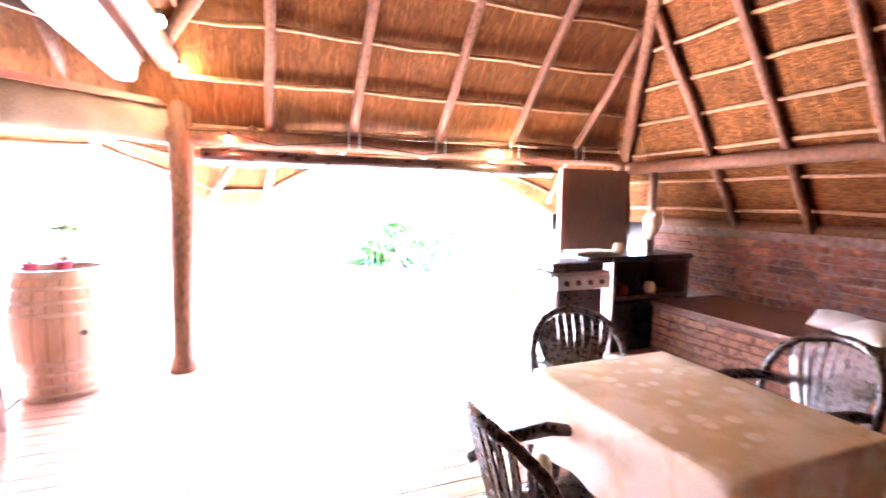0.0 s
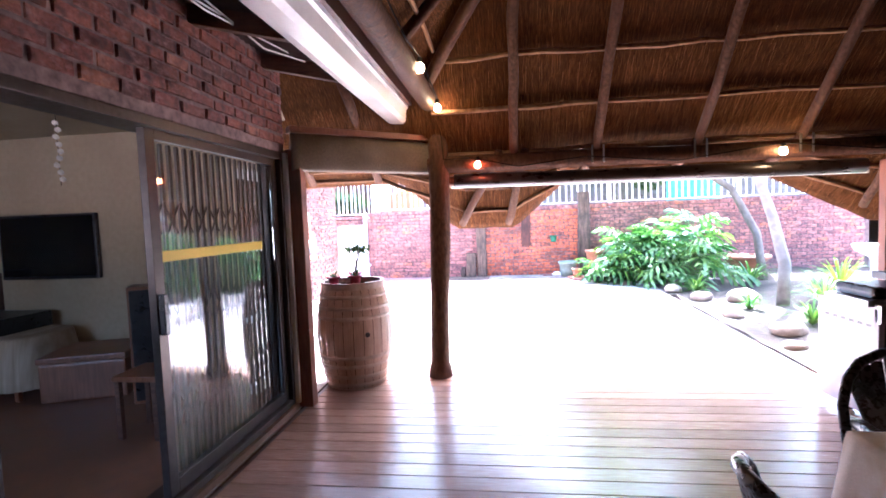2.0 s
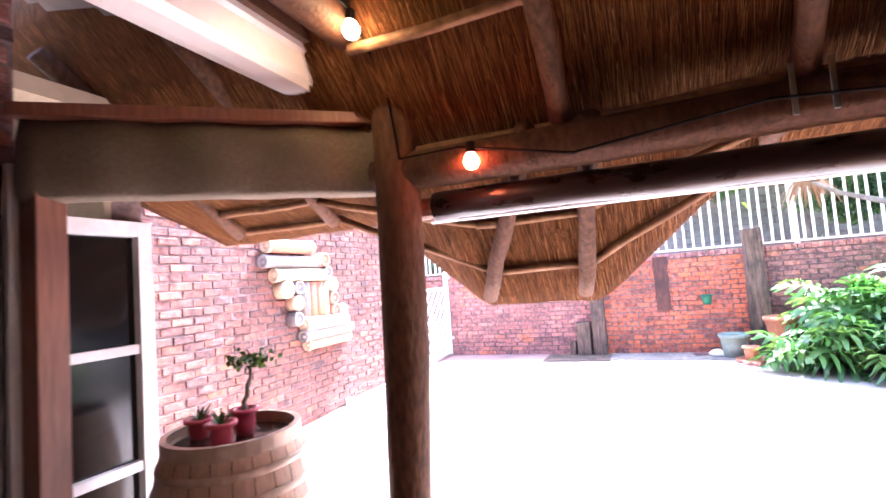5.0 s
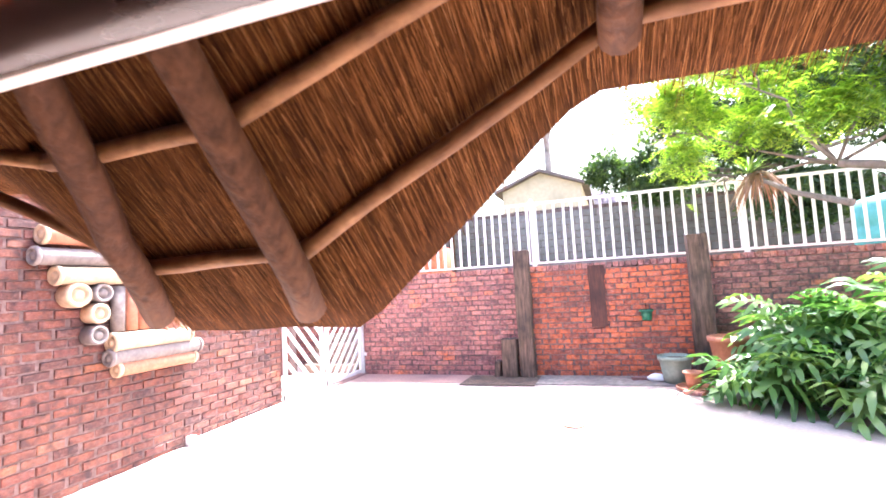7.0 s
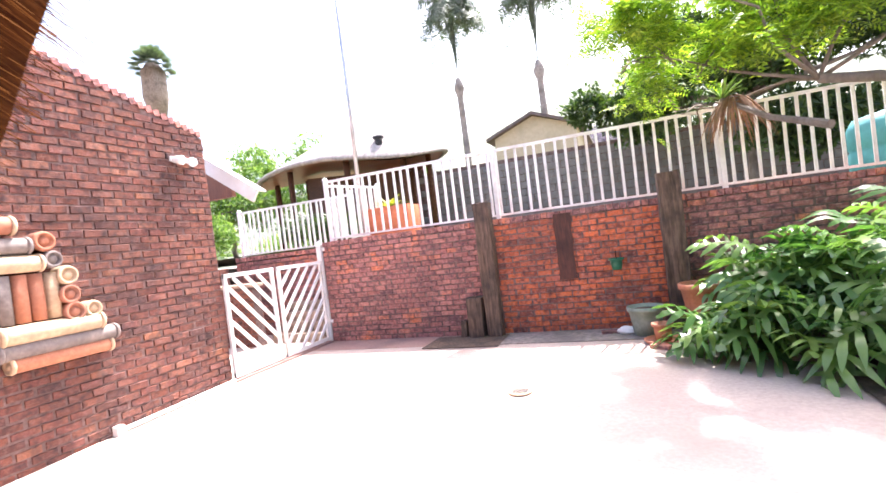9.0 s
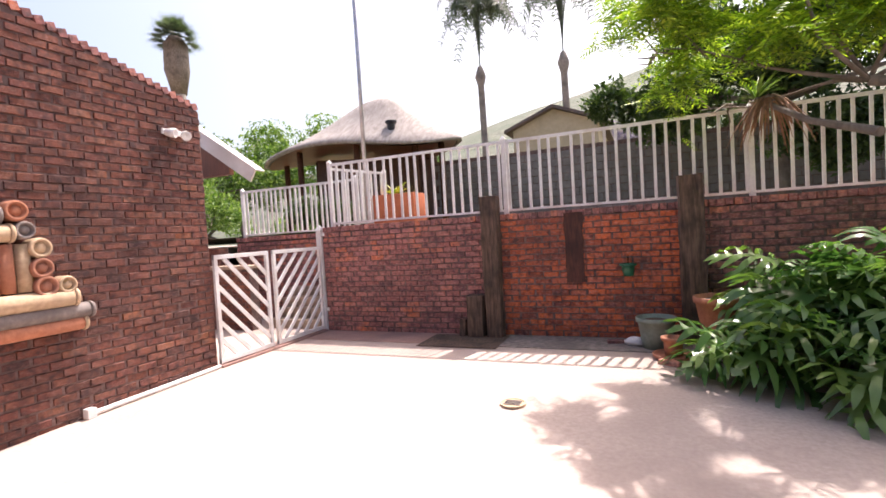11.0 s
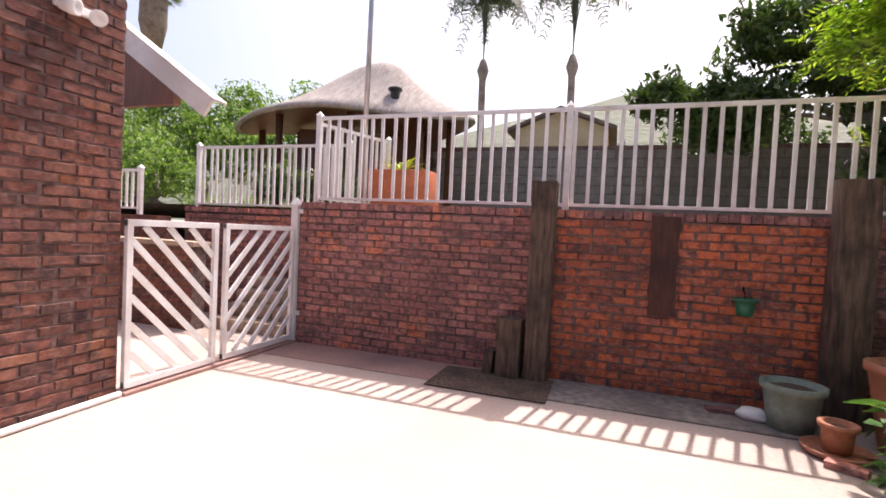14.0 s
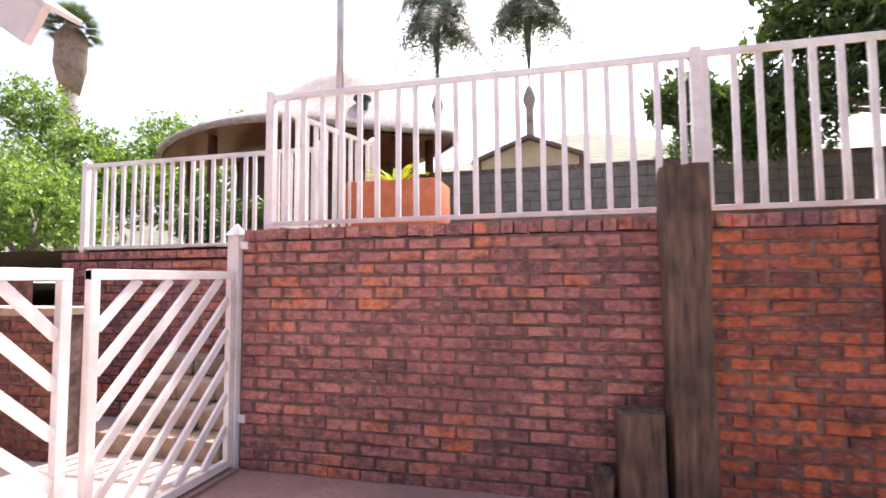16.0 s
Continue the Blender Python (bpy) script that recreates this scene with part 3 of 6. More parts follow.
pavilion = thing("thatched_pavilion", "thatched pavilion roof on rough gum poles", "pavilion")
HEM_Y = -6.30
nx, ny = 96, 130
xs = [0.9 + (8.16 - 0.9) * i / nx for i in range(nx + 1)]
ys = [-15.4 + (HEM_Y + 15.4) * j / ny for j in range(ny + 1)]
bm = bmesh.new()
low, high = {}, {}
for i, x in enumerate(xs):
    for j, y in enumerate(ys):
        if x < XL - 0.2 and y < -7.8:
            continue
        z = roof_z(x, y) + 0.06 + 0.012 * noise.noise(Vector((x * 5, y * 5, 0)))
        yy = y + (0.03 * noise.noise(Vector((x * 3, 7, 0))) if j == ny else 0)
        low[i, j] = bm.verts.new((x, yy, z))
        high[i, j] = bm.verts.new((x, yy + (0.03 if j == ny else 0), z + 0.30))
edges = {}
for (i, j) in low:
    q = [(i, j), (i + 1, j), (i + 1, j + 1), (i, j + 1)]
    if all(k in low for k in q):
        bm.faces.new([low[k] for k in q])
        bm.faces.new([high[k] for k in q][::-1])
        for a, b2 in zip(q, q[1:] + q[:1]):
            if (b2, a) in edges:
                del edges[b2, a]
            else:
                edges[a, b2] = 1
for a, b2 in edges:
    bm.faces.new((low[b2], low[a], high[a], high[b2]))
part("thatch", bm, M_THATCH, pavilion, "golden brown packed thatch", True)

# loose straw on the underside and along the hem
vs, fs = [], []


def straw(p, d, ln, w, side):
    k = len(vs)
    a, b2 = p, p + d * ln
    s = side * w
    vs.extend([tuple(a - s), tuple(a + s), tuple(b2 + s * 0.5), tuple(b2 - s * 0.5)])
    fs.append((k, k + 1, k + 2, k + 3))


def straw_at(x, y, spread, ln):
    e = 0.05
    dz = (roof_z(x, y + e) - roof_z(x, y - e)) / (2 * e)
    dx = (roof_z(x + e, y) - roof_z(x - e, y)) / (2 * e)
    if y > YB - 0.2 or abs(dz) >= abs(dx):
        d = Vector((0, 1, dz))
    else:
        d = Vector((1 if dx < 0 else -1, 0, -abs(dx)))
    d.normalize()
    nrm = Vector((dx, dz, -1)).normalized()
    d = (d + Vector((RT.uniform(-1, 1), RT.uniform(-1, 1), RT.uniform(-1, 1))) * spread).normalized()
    p = Vector((x, y, roof_z(x, y) + 0.055)) + nrm * RT.uniform(0.0, 0.012)
    straw(p, d, ln * RT.uniform(0.6, 1.3), RT.uniform(0.0007, 0.0014), d.cross(nrm).normalized())


for k in range(42000):
    straw_at(RT.uniform(1.0, 7.9), RT.uniform(-7.5, HEM_Y - 0.12), 0.07, 0.16)
for k in range(9000):
    x = RT.uniform(2.85, 7.6)
    straw_at(x, RT.uniform(-11.0, -7.5), 0.06, 0.2)
for k in range(26000):
    x, h = RT.uniform(0.95, 8.1), RT.uniform(0.0, 0.30)
    z = roof_z(x, HEM_Y) + 0.06 + h
    slope = -(2.17 - hem_z(x)) / 0.88
    d = Vector((RT.uniform(-.12, .12), 1, slope + RT.uniform(-.25, .15))).normalized()
    straw(Vector((x, HEM_Y - 0.06, z + 0.06 * -slope)), d, RT.uniform(0.05, 0.12), RT.uniform(0.0007, 0.0014), Vector((0.8, RT.uniform(-.5, .5), RT.uniform(-.6, .6))).normalized())
me = bpy.data.meshes.new("straw")
me.from_pydata(vs, [], fs)
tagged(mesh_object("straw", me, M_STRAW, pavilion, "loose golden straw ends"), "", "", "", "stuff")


def pole(name, a, b2, r, wob=0.03, steps=8, bend=0.012, material=None, label="", taper=0.9):
    bm = bmesh.new()
    pts = crooked(a, b2, steps, bend, RT)
    tube(bm, pts, [r * (1 - (1 - taper) * i / steps) for i in range(steps + 1)], 11, wob, RT)
    return part(name, bm, material or M_POLE, pavilion, label, True)


# posts and main beams
bm = bmesh.new()
tube(bm, [(2.785, YB + 0.02, DECK_Z), (2.785, YB + 0.02, -0.02), (2.785, YB + 0.02, 0.04), (2.80, YB + 0.02, 0.6), (2.83, YB + 0.02, 1.2), (2.84, YB + 0.02, 1.8), (2.84, YB + 0.02, 2.42)], [0.118, 0.112, 0.094, 0.09, 0.1, 0.1, 0.095], 14, 0.02, RT)
part("post", bm, M_POLE, pavilion, "knotty upright gum pole", True)
pole("post", (7.66, YB - 0.02, DECK_Z), (7.62, YB, 1.85), 0.085)
pole("beam", (2.74, YB + 0.03, 1.965), (7.72, YB + 0.03, 1.93), 0.084, 0.02, 12, 0.008, label="long horizontal gum pole beam")
pole("beam", (2.80, YB - 0.02, 2.50), (2.80, -15.2, 2.50), 0.085, 0.02, 12, 0.008)
pole("beam", (7.64, YB + 0.12, 1.83), (7.62, -15.2, 1.84), 0.07, 0.03, 12, 0.012)
# rafters of the front slope, running out to the eaves
for x in (3.56, 4.31, 5.19, 6.05, 6.9):
    top = min(3.2, (min(2.66 + (x - XL) * 1.1, 1.98 + (XR - x) * 1.62) - 2.11) / 1.03)
    pole("rafter", (x, YB - top, 2.05 + top * 1.03), (x, YB, 2.05), 0.045, 0.05, 8, 0.01)
for x, foot, end in ((3.42, 2.99, -6.45), (3.66, 3.50, -6.45), (4.31, 4.27, -6.55), (5.19, 5.19, -6.55), (6.05, 6.06, -6.55), (6.9, 7.02, -6.47)):
    pole("rafter", (x, YB, 2.05), (foot, end, roof_z(foot, end) - 0.03), 0.039, 0.09, 7, 0.009, taper=1.02)
for x in (1.35, 2.1):
    pole("rafter", (x, -7.75, 2.65), (x, -6.6, roof_z(x, -6.6) - 0.03), 0.045, 0.04, 5, 0.006)
pole("wall_plate", (8.12, -7.4, 1.20), (8.12, -15.1, 1.20), 0.065, 0.03, 12, 0.01)
# rafters of the side slope
for y in (-8.35, -9.08, -9.8, -10.55, -11.3, -12.1):
    up = min(2.2, max(0.5, (2.11 - (y - YB) * 1.03 - 1.98) / 1.62))
    pole("rafter", (XR - up, y, 1.93 + up * 1.62), (8.1, y, 1.93 - 0.48 * 1.62 + 0.02), 0.05, 0.05, 8, 0.012)
for y in (-8.6, -9.4, -10.2, -11.0):
    up = min(2.2, max(0.4, (2.11 - (y - YB) * 1.03 - 2.66) / 1.1))
    pole("rafter", (XL - 0.02, y, 2.60), (XL + up, y, 2.60 + up * 1.1), 0.042, 0.05, 6, 0.012)
# hip rafters
pole("hip_rafter", (7.6, -7.22, 1.95), (5.45, -10.3, 5.28), 0.06, 0.04, 10, 0.015)
pole("hip_rafter", (2.83, -7.66, 2.6), (5.2, -10.2, 5.2), 0.055, 0.04, 10, 0.015)
# laths across the rafters
for k in range(9):
    s = -0.05 + 0.33 * k
    y, z = YB - s, 2.105 + s * 1.03
    x0, x1 = XL + max(0, (z - 2.66)) / 1.1 + 0.03, XR - max(0, (z - 1.98)) / 1.62 - 0.03
    if x1 - x0 > 0.3:
        pole("lath", (x0, y, z), (x1, y, z), 0.021, 0.08, 14, 0.014, M_LATH, taper=0.85)
for k in range(11):
    x = 8.0 - 0.19 * k
    z = 1.975 + (XR - x) * 1.62
    y1 = YB - max(0, (z - 2.11) / 1.03) - 0.04
    pole("lath", (x, -13.4, z), (x, y1 + (0.3 if x > 7.65 else 0), z), 0.019, 0.08, 14, 0.012, M_LATH, taper=0.85)
for k in range(7):
    x = XL + 0.12 + 0.27 * k
    z = 2.655 + (x - XL) * 1.1
    y1 = YB - max(0, (z - 2.11) / 1.03) - 0.04
    pole("lath", (x, -13.0, z), (x, y1, z), 0.019, 0.08, 12, 0.012, M_LATH, taper=0.85)
# laths of the eaves, between neighbouring rafters
feet = (1.35, 2.1, 3.06, 3.54, 4.27, 5.19, 6.04, 6.98)
for s in (0.14, 0.40, 0.64):
    for a, b2 in zip(feet, feet[1:]):
        y = YB + s
        pole("lath", (a, y, roof_z(a, y) + 0.02), (b2, y, roof_z(b2, y) + 0.02), 0.022, 0.08, 4, 0.008, M_LATH)
# steel straps at the rafter feet
for x in (4.31, 5.19, 6.05, 6.9):
    for dx in (-0.05, 0.05):
        bm = bmesh.new()
        box(bm, (x + dx - 0.008, YB - 0.08, 1.90), (x + dx + 0.008, YB - 0.072, 2.06), 0.002, None)
        part("strap", bm, M_STEEL, pavilion)

# rolled-up blinds
blind = thing("rolled_blind", "glossy brown roll-up blind rolled under the beam", "blind", (0, 0, 0))
bm = bmesh.new()
tube(bm, crooked((2.98, YB + 0.10, 1.805), (6.62, YB + 0.10, 1.775), 12, 0.004, RT), 0.064, 16, 0.015, RT)
part("roll", bm, M_BLIND, blind, "", True)
bm = bmesh.new()
tube(bm, [(2.95, YB + 0.115, 1.752), (6.66, YB + 0.115, 1.722)], 0.017, 8)
part("bottom_rail", bm, M_GUTTER, blind, "pale bottom rail")
bm = bmesh.new()
tube(bm, [(2.9, YB + 0.09, 1.80), (3.05, YB + 0.09, 1.80)], 0.047, 12)
part("end_cap", bm, M_JAMB, blind)
fas = thing("canvas_blind", "khaki canvas blind folded under a brown timber rail", "blind")
bm = bmesh.new()
g2 = 18
CANVAS_AT = Matrix.Translation((1.74, -8.0, 0)) @ Matrix.Rotation(radians(40), 4, 'Z') @ Matrix.Diagonal((0.96, 1, 1, 1)) @ Matrix.Translation((-1.32, 7.32, -0.05))
prev = None
for i in range(g2 + 1):
    x = 1.32 + 1.42 * i / g2
    w = 0.012 * math.sin(i * 1.3)
    ring = [bm.verts.new((x, -7.32 + dy + w, z)) for dy, z in ((0, 2.24), (-0.035, 2.15), (-0.045, 2.02), (-0.03, 1.95), (0.03, 1.93), (0.06, 2.0), (0.05, 2.15), (0.03, 2.24))]
    if prev:
        for k in range(8):
            bm.faces.new((prev[k], prev[(k + 1) % 8], ring[(k + 1) % 8], ring[k]))
    else:
        bm.faces.new(ring[::-1])
    prev = ring
bm.faces.new(prev)
bmesh.ops.transform(bm, matrix=CANVAS_AT, verts=bm.verts)
part("canvas", bm, M_CANVAS, fas, "", True)
bm = bmesh.new()
box(bm, (1.3, -7.37, 2.24), (2.74, -7.25, 2.29), 0.006, CANVAS_AT)
part("rail", bm, M_JAMB, fas)

# house eave: gutter, rafters, roof sheet
gut = thing("gutter", "white painted metal box gutter along the eave", "gutter")
bm = bmesh.new()
pro = [(2.42, 2.50), (2.40, 2.38), (2.42, 2.345), (2.47, 2.335), (2.55, 2.335), (2.58, 2.36), (2.60, 2.44), (2.62, 2.45), (2.62, 2.48), (2.59, 2.48), (2.57, 2.37), (2.44, 2.37), (2.44, 2.50)]
ra = [bm.verts.new((x, -6.72, z)) for x, z in pro]
rb = [bm.verts.new((x, -15.2, z)) for x, z in pro]
for k in range(len(pro)):
    bm.faces.new((ra[k], ra[(k + 1) % len(pro)], rb[(k + 1) % len(pro)], rb[k]))
bm.faces.new(ra[::-1])
bm.faces.new(rb)
part("trough", bm, M_GUTTER, gut)
bm = bmesh.new()
box(bm, (2.40, -6.735, 2.34), (2.61, -6.715, 2.49), 0.004)
part("end_cap", bm, M_GUTTER, gut)
solid("fascia_board", [((2.625, -15.2, 2.47), (2.655, -7.3, 2.98))], M_DARKWOOD, "dark timber board above the gutter", "board")
solid("roof_house", [((0.2, -15.2, 2.80), (1.7, -8.0, 2.84))], M_ROOF_TILE, "house roof over the wall", "roof")
bm = bmesh.new()
pts = [(-15.2 + k * 0.035, 0.016 * (1 if k % 2 else -1)) for k in range(236)]
row0 = [bm.verts.new((1.5, y, 2.80 + h)) for y, h in pts]
row1 = [bm.verts.new((2.52, y, 2.55 + h)) for y, h in pts]
for k in range(len(pts) - 1):
    bm.faces.new((row0[k], row0[k + 1], row1[k + 1], row1[k]))
tagged(part("roof_sheet", bm, M_ROOF_TILE), "corrugated roof sheet of the eave", "roof", "", "structure")
for y in (-8.25, -9.1, -9.95, -10.8, -11.65, -12.5):
    bm = bmesh.new()
    box(bm, (-0.5, -0.03, -0.055), (0.5, 0.03, 0.055), 0.004)
    ob = part("eave_rafter", bm, M_DARKWOOD)
    ob.matrix_world = pose(2.03, y, 2.60, 0, 13.5, 0)
    tagged(ob, "dark sawn timber eave rafter", "rafter", "eave rafters", "structure")


# ---- white railing, gate and posts ----
def bar(name, lo, hi, parent, material=None, bevel=0.003, label=""):
    bm = bmesh.new()
    box(bm, lo, hi, bevel)
    return part(name, bm, material or M_WHITE, parent, label)


def railing(name, label, a, b2, z0, z1, spacing, posts, wide=0.036, cap=True):
    """A steel railing between two points, in a frame whose x runs along it."""
    a, b2 = Vector((*a, 0)), Vector((*b2, 0))
    ln = (b2 - a).length
    th = thing(name, label, "railing", tuple(a), math.degrees(math.atan2(b2.y - a.y, b2.x - a.x)), "white railings")
    bar("top_rail", (0, -0.018, z1 - 0.04), (ln, 0.018, z1), th)
    bar("bottom_rail", (0, -0.016, z0), (ln, 0.016, z0 + 0.03), th)
    me = None
    k = spacing
    while k < ln - 0.02:
        if me is None:
            ob = bar("picket", (-wide / 2, -0.013, z0 + 0.03), (wide / 2, 0.013, z1 - 0.04), th)
            me = ob.data
        else:
            ob = new("picket", me)
            ob.parent = th
        ob.location.x = k
        ob.rotation_euler = (radians(RB.uniform(-.3, .3)), radians(RB.uniform(-.35, .35)), 0)
        k += spacing
    for p in posts:
        po = bar("post", (p - 0.03, -0.03, z0 - 0.12), (p + 0.03, 0.03, z1 + 0.015), th, None, 0.004)
        if cap:
            bm = bmesh.new()
            bmesh.ops.create_cone(bm, cap_ends=True, segments=4, radius1=0.055, radius2=0.004, depth=0.05, matrix=pose(p, 0, z1 + 0.04, 0, 0, 45))
            part("cap", bm, M_WHITE, po)
    return th


railing("white_railing", "white painted steel railing on the garden wall", (0.16, 0.16), (11.2, 0.16), 1.70, 2.68, 0.141, (0.0, 2.9, 5.82, 8.7))
railing("white_railing", "short white steel railing above the steps", (-2.55, 0.99), (0.16, 0.99), 1.63, 2.52, 0.118, (0.0, 2.65))
railing("white_railing", "white steel railing panel turning back at the corner", (0.16, 0.19), (0.5, 1.38), 1.70, 2.62, 0.11, (1.2,))

railing("white_railing", "low white side railing behind the gate", (-4.3, 0.33), (-2.94, 0.33), 1.5, 2.08, 0.12, (0.0, 1.36))

gp = thing("gate_post", "white square steel gate post with a pointed cap", "gate post", (0, 0, 0))
bar("shaft", (-0.045, -0.045, 0), (0.045, 0.045, 1.62), gp, None, 0.006)
bm = bmesh.new()
bmesh.ops.create_cone(bm, cap_ends=True, segments=4, radius1=0.088, radius2=0.004, depth=0.085, matrix=pose(0, 0, 1.662, 0, 0, 45))
part("cap", bm, M_WHITE, gp)
for z in (0.32, 1.52):
    bar("hinge", (0.04, -0.02, z), (0.10, 0.02, z + 0.055), gp)


def gate_leaf(loc, y0, y1, down, label, step):
    """A gate leaf with slanting slats; y runs along it."""
    th = thing("gate_leaf", label, "gate", loc, 0, "yard gate")
    z0, z1, w = 0.05, 1.36, 0.05
    for y in (y0, y1 - w):
        bar("stile", (-0.02, y, z0), (0.02, y + w, z1), th)
    bar("top_rail", (-0.021, y0, z1 - w), (0.021, y1, z1 + 0.003), th)
    bar("bottom_rail", (-0.021, y0, z0 - 0.003), (0.021, y1, z0 + w), th)
    a0, a1, b0, b1 = y0 + w, y1 - w, z0 + w, z1 - w
    sl = 1.0
    c = b0 - (a1 - a0) * sl
    while c < b1 + (a1 - a0) * sl:
        # z = c + sl * run, run measured from the low side
        r0, r1 = max(0, (b0 - c) / sl), min(a1 - a0, (b1 - c) / sl)
        c += step
        if r1 - r0 < 0.06:
            continue
        za, zb = c - step + sl * r0, c - step + sl * r1
        ya, yb = (a1 - r0, a1 - r1) if down else (a0 + r0, a0 + r1)
        p, q = Vector((0, ya, za)), Vector((0, yb, zb))
        bm = bmesh.new()
        ln = (q - p).length
        box(bm, (-0.012, -0.024, -ln / 2), (0.012, 0.024, ln / 2), 0.002)
        ob = part("slat", bm, M_WHITE, th)
        ob.location = (p + q) / 2
        ob.rotation_euler = (math.atan2(-(q - p).y, (q - p).z), 0, 0)
    return th


gate_leaf((0.02, 0, 0), -2.12, -1.215, True, "white steel gate leaf with slats slanting down", 0.22)
gate_leaf((0.02, 0, 0), -1.125, -0.06, False, "white steel gate leaf with slats slanting up", 0.215)
bm = bmesh.new()
box(bm, (-0.06, -2.14, 0), (0.08, -0.05, 0.03), 0.006)
tagged(part("gate_sill", bm, M_CONCRETE_RED), "red concrete sill under the gate", "sill", "", "structure")
bm = bmesh.new()
tube(bm, [(0.05, -3.62, 0.0), (0.05, -2.16, 0.026)], 0.024, 10)
box(bm, (0.02, -3.68, -0.035), (0.10, -3.6, 0.06), 0.008)
tagged(part("white_pipe", bm, M_WHITE), "white plastic pipe lying along the wall foot", "pipe")

# stone steps behind the gate
steps = thing("stone_steps", "rough stone steps rising behind the gate", "steps", (-0.1, 0.02, 0))
for k in range(4):
    for j in range(3):
        bm = bmesh.new()
        x0 = -1.15 + j * 0.37 + RB.uniform(-.02, .02)
        box(bm, (x0, 0.02 + k * 0.2, k * 0.16), (x0 + 0.36, 0.84, k * 0.16 + 0.155), 0.02)
        for v in bm.verts:
            v.co += noise.noise_vector(v.co * 6) * 0.012
        part("stone", bm, M_STONE, steps)


def sleeper(name, label, lo, hi, lean=0.0):
    bm = bmesh.new()
    bmesh.ops.create_cube(bm, size=1)
    bmesh.ops.subdivide_edges(bm, edges=bm.edges[:], cuts=5, use_grid_fill=True)
    s, c = Vector(hi) - Vector(lo), (Vector(hi) + Vector(lo)) / 2
    for v in bm.verts:
        p = v.co.copy()
        r = max(abs(p.x), abs(p.y)) * 2
        k = 1 - 0.06 * (abs(p.x * p.y) * 4)
        v.co = Vector((p.x * s.x * k, p.y * s.y * k, (p.z + 0.5) * s.z))
        v.co += noise.noise_vector(Vector((p.x * 3, p.y * 3, v.co.z * 2.2)) + c) * 0.014 * Vector((1, 1, 0.6)).length
        if p.z < -0.49:
            v.co.z = 0
    ob = part(name, bm, M_SLEEPER)
    ob.matrix_world = pose(c.x, c.y, lo[2], 0, lean, 0)
    tagged(ob, label, "post")


sleeper("timber_post", "weathered dark sleeper post against the wall", (2.78, -0.22, 0), (3.01, -0.005, 1.91))
sleeper("timber_post", "tall weathered sleeper post beside the pots", (5.18, -0.24, 0), (5.45, -0.005, 1.95))
sleeper("timber_stump", "short sawn sleeper stump beside the post", (2.51, -0.24, 0), (2.755, -0.03, 0.58))
sleeper("stone_slab", "thin grey slab leaning at the wall foot", (2.37, -0.2, 0), (2.47, -0.03, 0.24), 6)
bm = bmesh.new()
box(bm, (3.86, -0.032, 0.72), (4.09, -0.014, 1.62))
bmesh.ops.subdivide_edges(bm, edges=bm.edges[:], cuts=14, use_grid_fill=True)
for v in bm.verts:
    v.co += Vector((1, 0.2, 1)) * 0.014 * noise.noise(v.co * 7) + Vector((1, 0, 0)) * 0.02 * noise.noise(Vector((0, 3 if v.co.x > 4 else 9, v.co.z * 4)))
tagged(part("wall_plank", bm, M_STAIN), "dark red stained plank fixed to the brick wall", "plank")

# ---- pots ----
def pot(name, label, loc, r0, r1, h, material, rim=0.02, soil=True, group=""):
    th = thing(name, label, "plant pot", loc, 0, group)
    bm = bmesh.new()
    lathe(bm, [(r0, 0), (r0 + (r1 - r0) * 0.5, h * 0.5), (r1 - 0.01, h - rim * 2.2), (r1 + 0.012, h - rim * 2), (r1 + 0.014, h), (r1 - 0.012, h), (r1 - 0.02, h - 0.05), (0.01, h - 0.06)], 28)
    part("body", bm, material, th, "", True)
    if soil:
        bm = bmesh.new()
        lathe(bm, [(r1 - 0.022, h - 0.05), (r1 * 0.6, h - 0.03), (0.01, h - 0.025)], 20)
        part("soil", bm, M_SOIL, th)
    return th


pot("bowl_pot", "grey-green plastic bowl pot at the wall foot", (4.89, -0.44, 0), 0.15, 0.205, 0.36, M_GREY_POT, 0.025)
pot("terracotta_pot", "tall terracotta pot half hidden by leaves", (5.52, -0.62, 0), 0.15, 0.25, 0.62, M_TERRACOTTA, 0.03)
pot("small_pot", "small terracotta pot standing on a saucer", (5.04, -0.84, 0.035), 0.08, 0.105, 0.19, M_TERRACOTTA, 0.016)
bm = bmesh.new()
lathe(bm, [(0.16, 0), (0.20, 0.02), (0.21, 0.05), (0.195, 0.05), (0.185, 0.03), (0.01, 0.028)], 28)
ob = part("saucer", bm, M_TERRACOTTA, None, "", True)
ob.location = (5.04, -0.84, 0)
tagged(ob, "wide terracotta saucer under a small pot", "saucer")
hp = pot("hanging_pot", "small green plastic pot hung on the wall", (4.61, -0.12, 0.80), 0.06, 0.085, 0.15, M_GREEN_POT, 0.012)
bm = bmesh.new()
tube(bm, [(0, 0.11, 0.2), (0, 0.09, 0.24), (0, 0.0, 0.15)], 0.005, 6)
part("hook", bm, M_CABLE, hp)
bm = bmesh.new()
bmesh.ops.create_icosphere(bm, subdivisions=3, radius=0.1)
for v in bm.verts:
    v.co = Vector((v.co.x * 1.2, v.co.y * 0.8, max(-0.045, v.co.z * 0.55))) + noise.noise_vector(v.co * 18) * 0.018
    v.co.z = max(v.co.z, -0.05)
ob = part("plastic_bag", bm, M_WHITE, None, "", True)
ob.location = (4.66, -0.36, 0.05)
tagged(ob, "crumpled white plastic bag on the ground", "bag")
